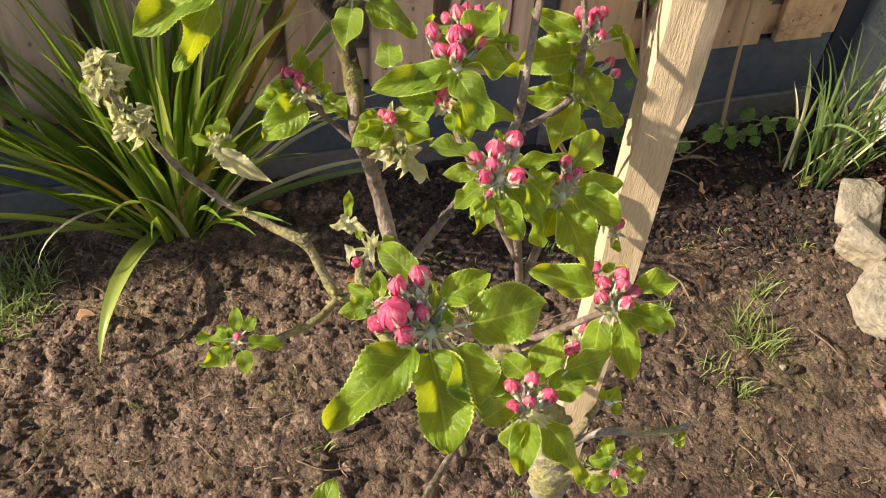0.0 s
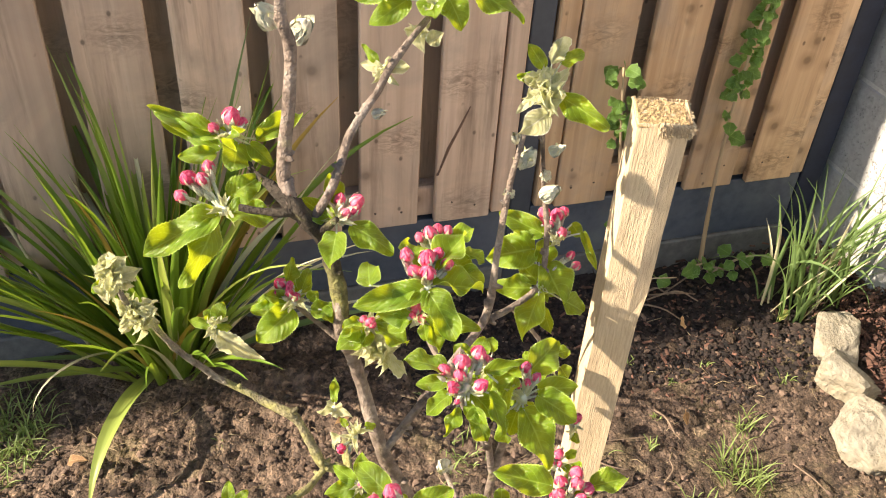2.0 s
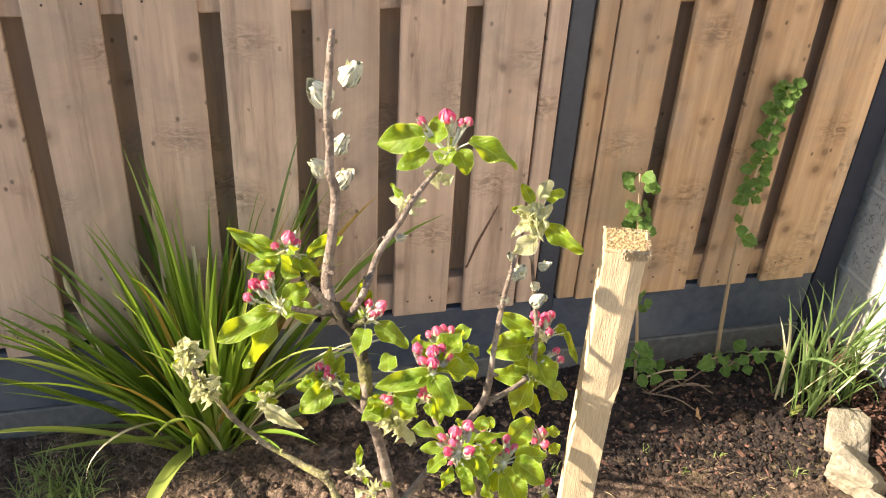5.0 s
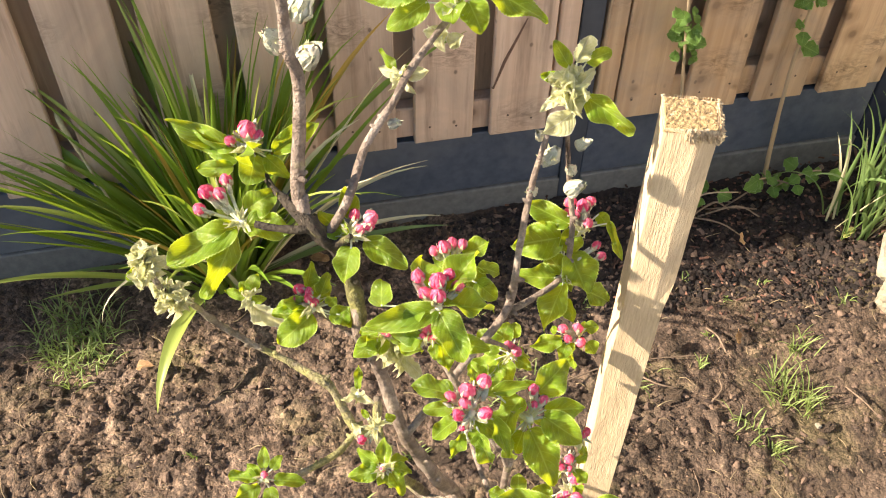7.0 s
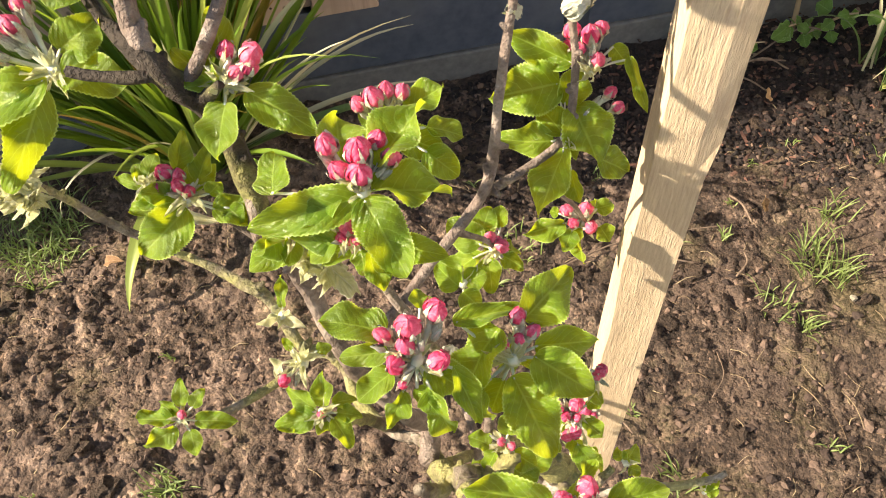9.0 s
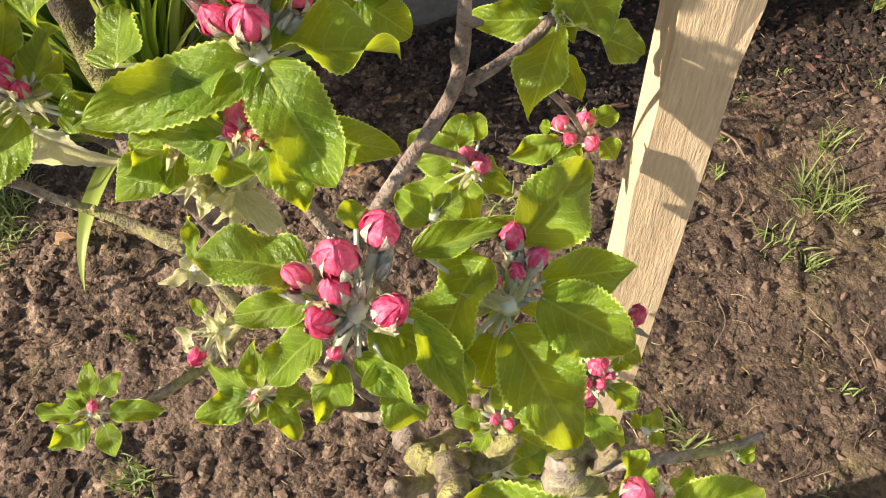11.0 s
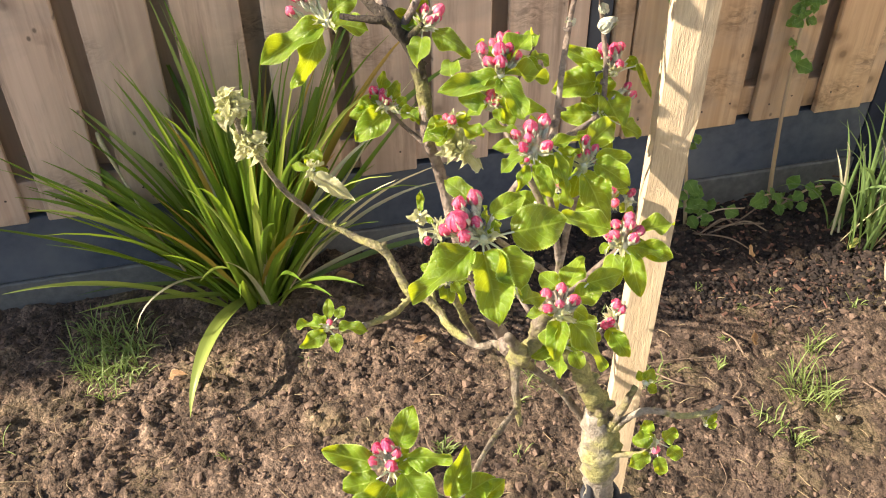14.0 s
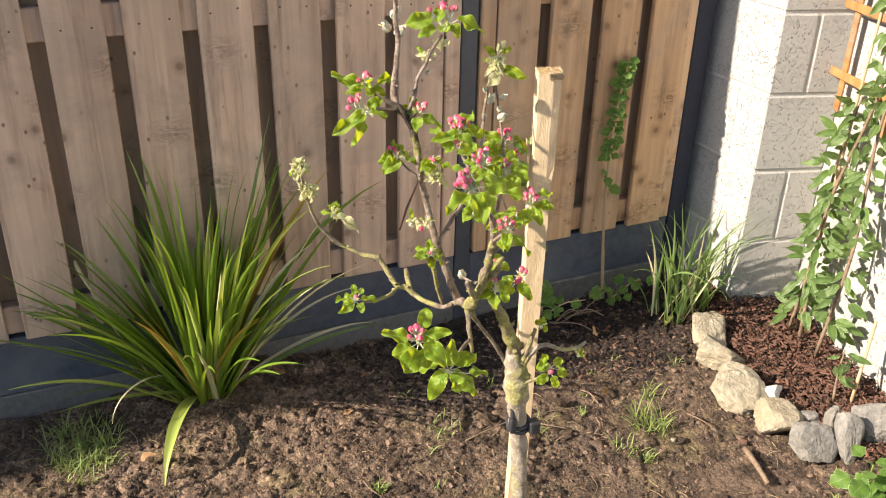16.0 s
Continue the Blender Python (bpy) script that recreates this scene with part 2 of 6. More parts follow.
def blade_material(name, base_stop, tip_stop, thin, dry):
    """Strap leaf: colour along its length, fine lengthwise ribs; a few blades are dry."""
    mat, nt, bsdf = nodes_of(name, 0.42)
    xyz = node(nt, "ShaderNodeSeparateXYZ", ("Vector", node(nt, "ShaderNodeUVMap").outputs[0])).outputs
    obj, rnd = shifted(nt, node(nt, "ShaderNodeTexCoord").outputs["Object"])
    ribs = noise_of(nt, stretched(nt, node(nt, "ShaderNodeUVMap").outputs[0], 14, 1.5, 1), 1.0, 3)
    base = mixed(nt, xyz[1], base_stop, tip_stop)
    base = mixed(nt, ramp(nt, ribs, (0.3, (0, 0, 0)), (0.7, (0.5, 0.5, 0.5))), base, tuple(c * 1.7 for c in tip_stop))
    base = mixed(nt, ramp(nt, rnd, (0.0, (0, 0, 0)), (0.35, (0, 0, 0)), (1.0, (0.55, 0.55, 0.55))), base, tuple(c * 1.5 for c in tip_stop))
    end = node(nt, "ShaderNodeMath", (0, xyz[1]), (1, node(nt, "ShaderNodeMath", (0, rnd), (1, 0.3), operation="MULTIPLY").outputs[0]), operation="ADD").outputs[0]
    base = mixed(nt, ramp(nt, end, (1.05, (0, 0, 0)), (1.22, (1, 1, 1))), base, dry)
    colour(nt, bsdf, base)
    bumped(nt, bsdf, ribs, 0.3, 0.001)
    clear = node(nt, "ShaderNodeBsdfTranslucent", ("Color", mixed(nt, 0.5, base, thin)))
    mix = node(nt, "ShaderNodeMixShader", (0, 0.3), (1, bsdf.outputs[0]), (2, clear.outputs[0]))
    nt.links.new(mix.outputs[0], nt.nodes["Material Output"].inputs[0])
    return mat


def speckled(name, dark, light, scale=60, rough=0.85, relief=0.5, depth=0.002, second=None, pits=0.0):
    mat, nt, bsdf = nodes_of(name, rough)
    co, rnd = shifted(nt, node(nt, "ShaderNodeTexCoord").outputs["Object"])
    a, b = noise_of(nt, co, scale, 6, 0.65), noise_of(nt, co, scale / 9, 4, 0.6)
    base = ramp(nt, a, (0.3, dark), (0.7, light))
    if second:
        base = mixed(nt, ramp(nt, b, (0.45, (0, 0, 0)), (0.65, (0.7, 0.7, 0.7))), base, second)
    height = a
    if pits:
        vor = node(nt, "ShaderNodeTexVoronoi", ("Vector", co), ("Scale", pits)).outputs[0]
        hole = ramp(nt, vor, (0.16, (0, 0, 0)), (0.34, (1, 1, 1)))
        keep = ramp(nt, noise_of(nt, co, pits / 3, 3), (0.45, (0, 0, 0)), (0.52, (1, 1, 1)))
        height = mixed(nt, keep, hole, (1, 1, 1))
        height = mixed(nt, 0.15, height, a)
    colour(nt, bsdf, base)
    bumped(nt, bsdf, height, relief, depth)
    return mat


def petal_material():
    mat, nt, bsdf = nodes_of("petal", 0.45)
    obj, rnd = shifted(nt, node(nt, "ShaderNodeTexCoord").outputs["Object"])
    n = noise_of(nt, obj, 2.6, 5, 0.65, 1.2)
    base = ramp(nt, n, (0.30, (0.55, 0.012, 0.085)), (0.48, (0.82, 0.065, 0.20)), (0.64, (0.90, 0.24, 0.38)), (0.86, (0.95, 0.66, 0.72)))
    base = mixed(nt, node(nt, "ShaderNodeMapRange", ("Value", rnd), ("To Max", 0.22)).outputs[0], base, (0.94, 0.42, 0.50))
    colour(nt, bsdf, base)
    bumped(nt, bsdf, noise_of(nt, stretched(nt, obj, 1, 1, 0.35), 7.0, 4), 0.45, 0.0016)
    clear = node(nt, "ShaderNodeBsdfTranslucent", ("Color", base))
    mix = node(nt, "ShaderNodeMixShader", (0, 0.35), (1, bsdf.outputs[0]), (2, clear.outputs[0]))
    nt.links.new(mix.outputs[0], nt.nodes["Material Output"].inputs[0])
    return mat


def sawn_material():
    """Rough-sawn softwood: even straw colour, fine torn ridges along the grain."""
    mat, nt, bsdf = nodes_of("sawn_softwood", 0.85)
    co = node(nt, "ShaderNodeTexCoord").outputs["Object"]
    torn = noise_of(nt, stretched(nt, co, 800, 800, 70), 1.0, 4, 0.65, 0.2)
    band = noise_of(nt, stretched(nt, co, 60, 60, 6), 1.0, 3, 0.5, 0.5)
    base = ramp(nt, band, (0.3, (0.50, 0.385, 0.25)), (0.7, (0.61, 0.485, 0.33)))
    base = mixed(nt, 0.5, base, ramp(nt, torn, (0.3, (0.3, 0.3, 0.3)), (0.7, (0.75, 0.75, 0.75))), "OVERLAY")
    spot = node(nt, "ShaderNodeTexVoronoi", ("Vector", stretched(nt, co, 14, 14, 5)), ("Scale", 1.0)).outputs[0]
    base = mixed(nt, ramp(nt, spot, (0.05, (0.8, 0.8, 0.8)), (0.10, (0, 0, 0))), base, (0.20, 0.12, 0.05))
    colour(nt, bsdf, base)
    bumped(nt, bsdf, torn, 0.7, 0.0012)
    return mat


SOIL = soil_material()
CLOD = clod_material("soil_crumbs", (0.034, 0.023, 0.019), (0.21, 0.143, 0.106))
# Compost brown taken down further to hold the shade along the fence.
SHADED_COMPOST = clod_material("dark_shaded_compost", (0.008, 0.006, 0.006), (0.040, 0.027, 0.023))
CLOD_PIECE = speckled("soil_clod", (0.045, 0.030, 0.021), (0.17, 0.115, 0.078), 4.0, 0.95, 0.8, 0.08, (0.07, 0.047, 0.033))
CHIP_PIECE = speckled("bark_chip_piece", (0.035, 0.017, 0.013), (0.20, 0.105, 0.075), 60, 0.9, 0.6, 0.002)
CHIP = clod_material("bark_chips", (0.014, 0.007, 0.006), (0.185, 0.092, 0.066))
SLAT_WOOD = wood_material("fence_wood", (0.40, 0.265, 0.187), (0.60, 0.425, 0.315), (0.70, 0.53, 0.405))
SLAT_WARM = wood_material("newer_fence_wood", (0.38, 0.225, 0.12), (0.55, 0.355, 0.205), (0.65, 0.45, 0.28), spacing=13.0)
BACK_WOOD = wood_material("back_fence_wood", (0.36, 0.235, 0.15), (0.50, 0.34, 0.225), (0.58, 0.41, 0.28))
STAKE_WOOD = sawn_material()
END_WOOD = speckled("sawn_end_grain", (0.32, 0.21, 0.095), (0.60, 0.44, 0.23), 420, 0.9, 1.0, 0.004)
TRELLIS_WOOD = wood_material("trellis_wood", (0.26, 0.10, 0.03), (0.38, 0.165, 0.055), (0.46, 0.22, 0.085), False)
CANE = wood_material("cane", (0.36, 0.24, 0.13), (0.48, 0.34, 0.19), (0.56, 0.43, 0.27), False)
BOARD = speckled("dark_gravel_board", (0.045, 0.058, 0.088), (0.082, 0.098, 0.135), 40, 0.5, 0.25, 0.001, (0.135, 0.148, 0.172))
BOARD_FOOT = speckled("dusty_board_foot", (0.085, 0.088, 0.092), (0.15, 0.15, 0.15), 50, 0.75, 0.3, 0.001)
# Darker, bluer copy of POST: the corner's shade is put into its colour.
SHADED_POST = speckled("shaded_post_metal", (0.004, 0.008, 0.024), (0.008, 0.015, 0.040), 30, 0.65, 0.1, 0.0005)
POST = speckled("anthracite_metal", (0.040, 0.048, 0.066), (0.060, 0.070, 0.092), 30, 0.45, 0.1, 0.0005)
BLOCK = speckled("concrete_block", (0.30, 0.295, 0.295), (0.44, 0.435, 0.43), 90, 0.95, 1.0, 0.007, (0.40, 0.39, 0.385), 150)
MORTAR = speckled("mortar", (0.42, 0.41, 0.40), (0.56, 0.55, 0.54), 120, 0.95, 0.5, 0.002)
LIMESTONE = speckled("pale_limestone", (0.19, 0.168, 0.130), (0.40, 0.365, 0.295), 60, 0.95, 1.0, 0.008, (0.30, 0.255, 0.175))
GREYSTONE = speckled("grey_stone", (0.12, 0.118, 0.115), (0.27, 0.26, 0.25), 60, 0.9, 1.0, 0.007, (0.20, 0.185, 0.165))
RUBBER = speckled("black_rubber", (0.018, 0.02, 0.026), (0.035, 0.038, 0.046), 60, 0.55, 0.4, 0.001)
BARK = bark_material("bark", (0.045, 0.033, 0.025), (0.175, 0.140, 0.105), (0.38, 0.335, 0.265), 0.475)
DARK_BARK = bark_material("dark_mossy_bark", (0.016, 0.011, 0.008), (0.042, 0.031, 0.022), (0.105, 0.082, 0.055), 0.53)
SHOOT = bark_material("shoot_bark", (0.075, 0.052, 0.042), (0.225, 0.172, 0.140), (0.42, 0.355, 0.305), 0.62)
MOSSY_BARK = bark_material("mossy_limb_bark", (0.045, 0.033, 0.025), (0.165, 0.130, 0.095), (0.36, 0.31, 0.24), 0.395)
PALE_BARK = bark_material("pale_trunk_bark", (0.14, 0.115, 0.09), (0.30, 0.26, 0.21), (0.50, 0.46, 0.40), 0.49)
WOOL = speckled("woolly_stalk", (0.50, 0.52, 0.36), (0.78, 0.78, 0.65), 120, 0.9, 0.8, 0.001)
CALYX = speckled("woolly_calyx", (0.36, 0.36, 0.24), (0.68, 0.66, 0.55), 8, 0.9, 0.8, 0.001, (0.46, 0.24, 0.20))
SCALE = speckled("downy_bud_scale", (0.46, 0.45, 0.33), (0.80, 0.79, 0.69), 5, 0.9, 0.7, 0.001, (0.44, 0.34, 0.25))
PETAL = petal_material()
LEAF = leaf_material("apple_leaf", (0.050, 0.125, 0.007), (0.128, 0.250, 0.012), (0.31, 0.43, 0.036), (0.93, 0.97, 0.02), 0.24, clear_share=0.45)
PALE_LEAF = leaf_material("pale_young_leaf", (0.42, 0.44, 0.17), (0.64, 0.63, 0.36), (0.84, 0.82, 0.66), (0.80, 0.80, 0.40), 0.7, clear_share=0.5)
GLOSSY_LEAF = leaf_material("glossy_climber_leaf", (0.045, 0.095, 0.022), (0.085, 0.155, 0.042), (0.16, 0.24, 0.08), (0.35, 0.5, 0.08), 0.33)
LOBED_LEAF = leaf_material("currant_leaf", (0.05, 0.115, 0.016), (0.085, 0.18, 0.022), (0.15, 0.27, 0.045), (0.35, 0.5, 0.05), 0.5)
STRAP = blade_material("strap_leaf", (0.20, 0.27, 0.03), (0.105, 0.190, 0.022), (0.55, 0.72, 0.05), (0.48, 0.33, 0.12))
GOLD_STRAP = blade_material("yellowed_strap_leaf", (0.33, 0.33, 0.05), (0.42, 0.25, 0.05), (0.6, 0.5, 0.08), (0.45, 0.22, 0.08))
DRY_STRAP = blade_material("dry_strap_leaf", (0.50, 0.46, 0.28), (0.58, 0.54, 0.36), (0.6, 0.55, 0.3), (0.55, 0.5, 0.36))
PALE_STRAP = blade_material("pale_strap_leaf", (0.24, 0.32, 0.06), (0.26, 0.32, 0.08), (0.5, 0.6, 0.1), (0.36, 0.36, 0.16))
SOFT_STRAP = blade_material("soft_strap_leaf", (0.15, 0.21, 0.065), (0.105, 0.165, 0.065), (0.4, 0.6, 0.1), (0.35, 0.4, 0.12))
GRASS = blade_material("grass_blade", (0.15, 0.20, 0.055), (0.18, 0.235, 0.075), (0.4, 0.55, 0.1), (0.45, 0.42, 0.2))
DRY_STALK = speckled("dry_flower_stalk", (0.36, 0.30, 0.15), (0.58, 0.52, 0.33), 80, 0.85, 0.5, 0.001)
TWIG = speckled("dry_twig", (0.11, 0.075, 0.052), (0.27, 0.195, 0.14), 90, 0.9, 0.6, 0.002)


# ---- mesh tools ----
def mesh_object(name, verts, faces, material, parent=None, label="", uvs=None, smooth=True):
    me = bpy.data.meshes.new(name)
    me.from_pydata([tuple(v) for v in verts], [], faces)
    for m in material if isinstance(material, (list, tuple)) else (material,):
        me.materials.append(m)
    if uvs is not None:
        layer = me.uv_layers.new(name="UVMap")
        for loop in me.loops:
            layer.data[loop.index].uv = uvs[loop.vertex_index]
    me.polygons.foreach_set("use_smooth", [smooth] * len(me.polygons))
    ob = new(name, me)
    if parent:
        ob.parent = parent
    if label:
        tagged(ob, label)
    return ob


def part(name, bm, material, parent=None, label="", smooth=False):
    me = bpy.data.meshes.new(name)
    bm.to_mesh(me)
    bm.free()
    for m in material if isinstance(material, (list, tuple)) else (material,):
        me.materials.append(m)
    me.polygons.foreach_set("use_smooth", [smooth] * len(me.polygons))
    ob = new(name, me)
    if parent:
        ob.parent = parent
    if label:
        tagged(ob, label)
    return ob


def share(name, data, parent, m, label=""):
    """One more object on a mesh that is there already."""
    ob = new(name, data)
    ob.parent = parent
    ob.matrix_basis = m
    if label:
        tagged(ob, label)
    return ob


def root(name, where, label, category, group="", kind=""):
    ob = new(name)
    ob.location = where
    ob.empty_display_size = 0.05
    return tagged(ob, label, category, group, kind)


def box(bm, lo, hi, bevel=0.0, segments=1):
    r = bmesh.ops.create_cube(bm, size=1.0)
    size = Vector(hi) - Vector(lo)
    for v in r["verts"]:
        v.co = Vector(lo) + Vector((v.co.x + 0.5, v.co.y + 0.5, v.co.z + 0.5)) * size
    if bevel:
        edges = list({e for v in r["verts"] for e in v.link_edges})
        bmesh.ops.bevel(bm, geom=edges, offset=bevel, segments=segments, affect="EDGES", profile=0.6)
    return r["verts"]


def smooth_path(points, per=5):
    """Catmull-Rom through (place, radius) pairs."""
    p = [np.array((*a, r), float) for a, r in points]
    p = [2 * p[0] - p[1]] + p + [2 * p[-1] - p[-2]]
    out = []
    for i in range(1, len(p) - 2):
        for k in range(per):
            t = k / per
            out.append(0.5 * (2 * p[i] + (p[i + 1] - p[i - 1]) * t + (2 * p[i - 1] - 5 * p[i] + 4 * p[i + 1] - p[i + 2]) * t * t + (3 * p[i] - p[i - 1] - 3 * p[i + 1] + p[i + 2]) * t ** 3))
    out.append(p[-2])
    return out


def tube(points, sides=8, per=5, rough=0.0, seed=0.0, cap=True):
    """Verts and faces of a limb through (place, radius) pairs; rough: uneven bark, as a share of the radius."""
    path = smooth_path(points, per)
    verts, faces = [], []
    side = None
    for i, q in enumerate(path):
        a, b = path[max(i - 1, 0)][:3], path[min(i + 1, len(path) - 1)][:3]
        ahead = Vector(b - a).normalized()
        side = (side - ahead * side.dot(ahead)).normalized() if side else ahead.orthogonal().normalized()
        up = ahead.cross(side)
        for k in range(sides):
            w = 2 * math.pi * k / sides
            r = q[3] * (1 + rough * noise.noise(Vector((q[0] * 90 + k * 0.9, q[1] * 90 + seed, q[2] * 90))))
            verts.append(Vector(q[:3]) + (side * math.cos(w) + up * math.sin(w)) * r)
    n = len(path)
    for i in range(n - 1):
        for k in range(sides):
            faces.append((i * sides + k, i * sides + (k + 1) % sides, (i + 1) * sides + (k + 1) % sides, (i + 1) * sides + k))
    if cap:
        faces.append(tuple(range(sides - 1, -1, -1)))
        faces.append(tuple((n - 1) * sides + k for k in range(sides)))
    return verts, faces


def joined(pieces):
    verts, faces = [], []
    for v, f in pieces:
        base = len(verts)
        verts += v
        faces += [tuple(i + base for i in q) for q in f]
    return verts, faces


def frame_of(base, along, up, size):
    """Pose of a leaf: its base, its way (+y), and about where its face looks (+z)."""
    y = Vector(along).normalized()
    z = Vector(up)
    z = z - y * z.dot(y)
    z = z.normalized() if z.length > 1e-5 else y.orthogonal().normalized()
    x = y.cross(z)
    m = Matrix((x, y, z)).transposed().to_4x4()
    return Matrix.Translation(base) @ m @ Matrix.Scale(size, 4)


# ---- ground ----
def lump(x, y, f, seed):
    return noise.noise(Vector((x * f, y * f, seed)))


def ground_z(x, y):
    """Height of the bed's surface, without the crumbs."""
    z = -0.012 + 0.022 * lump(x, y, 1.7, 3.1) + 0.012 * lump(x, y, 5.0, 8.2)
    z += 0.035 * math.exp(-((x - 0.03) ** 2 + (y - 1.42) ** 2) / 0.05)
    z -= 0.03 * math.exp(-((x - 1.1) ** 2 + (y - 0.85) ** 2) / 0.16)
    return z


def clods(x, y, f, seed):
    """Plateaus with crevices between them, like broken soil: 0 in a crevice, up to 1 on a clod."""
    d, p = noise.voronoi(Vector((x * f, y * f, seed)))
    rise = min(1.0, (d[1] - d[0]) * 2.6)
    return rise * (0.1 + 0.9 * abs(noise.cell(p[0] * 3.1 + Vector((0.5, 0.5, 0.5)))) ** 1.5)


def soil_relief(x, y):
    wild = 0.5 + 0.5 * noise.noise(Vector((x * 3.1, y * 3.1, 4.4)))
    wild = max(0.0, min(1.0, wild * 1.7 - 0.3))
    wx, wy = x + 0.006 * lump(x, y, 60, 2.0), y + 0.006 * lump(x, y, 60, 6.0)
    z = 0.006 * lump(x, y, 19, 1.0) + 0.004 * lump(x, y, 75, 9.0)
    z += 0.020 * wild * clods(wx, wy, 17, 5.0) + (0.002 + 0.012 * wild) * clods(wx, wy, 30, 0.0) + (0.004 + 0.007 * wild) * clods(wx, wy, 66, 3.0) + 0.006 * clods(wx, wy, 110, 7.0)
    return z - 0.010


def build_ground():
    near_x = np.concatenate([np.arange(-1.3, -0.75, 0.018), np.arange(-0.75, 1.6, 0.0062), np.arange(1.6, 2.3, 0.02)])
    near_y = np.concatenate([np.arange(-0.5, 0.1, 0.02), np.arange(0.1, 1.52, 0.0062), np.arange(1.525, 1.62, 0.03)])
    far = np.array([0.15, 0.5, 1.2, 3.0, 8.0, 25.0, 80.0, 300.0, 1500.0])
    xs = np.concatenate([-1.3 - far[::-1], near_x, near_x[-1] + far])
    ys = np.concatenate([-0.5 - far[::-1], near_y, near_y[-1] + far])
    verts = []
    for y in ys:
        for x in xs:
            z = ground_z(x, y) if abs(x) < 4 and abs(y) < 4 else -0.015
            if -1.3 <= x <= 2.29 and -0.5 <= y <= 1.62:
                z += soil_relief(x, y)
            verts.append((x, y, z))
    w = len(xs)
    faces = [(j * w + i, j * w + i + 1, (j + 1) * w + i + 1, (j + 1) * w + i) for j in range(len(ys) - 1) for i in range(w - 1)]
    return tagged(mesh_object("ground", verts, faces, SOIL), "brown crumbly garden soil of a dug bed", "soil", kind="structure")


def scatter_rocks(name, spots, material, label, category, flat=0.7):
    """Many small crumbs in one mesh: spots are (x, y, z, size)."""
    bm = bmesh.new()
    bmesh.ops.create_icosphere(bm, subdivisions=1, radius=1.0)
    base = np.array([v.co[:] for v in bm.verts])
    tris = np.array([[v.index for v in f.verts] for f in bm.faces])
    bm.free()
    gen = np.random.default_rng(5)
    verts, faces = [], []
    for i, (x, y, z, s) in enumerate(spots):
        v = base * (1 + gen.uniform(-0.45, 0.4, (len(base), 1))) * gen.uniform(0.55, 1.3, 3) * (s, s, s * flat)
        a = gen.uniform(0, 6.28)
        c, d = math.cos(a), math.sin(a)
        v = v @ np.array([[c, d, 0], [-d, c, 0], [0, 0, 1]]) + (x, y, z)
        verts.append(v)
        faces.append(tris + i * len(base))
    ob = mesh_object(name, np.concatenate(verts).tolist(), np.concatenate(faces).tolist(), material, smooth=False)
    return tagged(ob, label, category, kind="stuff")


def wall_x(y):
    """The garden wall's face, which runs a little askew."""
    return 1.802 + (y - 1.245) * 0.29


def in_mulch(x, y):
    """The mulched bed between the stones and the wall, and the strip along the fence."""
    if x > wall_x(y) - 0.005:
        return 0.0
    edge = 1.30 + max(0.0, 0.75 - y) * 0.45 if y < 0.8 else 1.30 + (y - 0.8) * 0.32
    if x > edge + 0.03 and y > 0.2:
        return 1.0
    if x > 0.55 and y > 1.16 - 0.05 * math.sin(x * 7):
        return min(1.0, (x - 0.55) * 2) * 0.07
    return 0.0


def build_crumbs():
    spots = []
    for _ in range(44000):
        x, y = rng.uniform(-1.1, 1.75), rng.uniform(-0.3, 1.5)
        if in_mulch(x, y) > rng.random() or x > wall_x(y):
            continue
        if lump(x, y, 4.0, 2.0) < rng.uniform(-0.7, 0.25):
            continue
        s = 0.0012 + 0.0080 * rng.random() ** (3.6 if y > 1.1 else 5.5)
        spots.append((x, y, ground_z(x, y) + soil_relief(x, y) + s * 0.15, s))
    scatter_rocks("soil_crumbs", spots, CLOD, "loose brown crumbs and clods of dry soil", "soil")


def build_compost():
    """The dark compost spread along the fence beside the mulch, coloured darker still for the shade there."""
    gen = random.Random(29)
    spots = []
    while len(spots) < 7600:
        x, y = gen.uniform(0.42, 1.5), 1.5 - 0.42 * gen.random() ** 1.25
        if gen.random() > min(1.0, (x - 0.42) * 4) or y < 1.15 + 0.05 * math.sin(x * 9) + 0.05 * lump(x, y, 12, 5.0):
            continue
        s = 0.003 + 0.006 * gen.random() ** 1.6
        spots.append((x, y, ground_z(x, y) + soil_relief(x, y) + s * 0.1, s))
    scatter_rocks("compost", spots, SHADED_COMPOST, "dark crumbly compost along the fence, coloured darker for the shade there", "compost", 0.6)


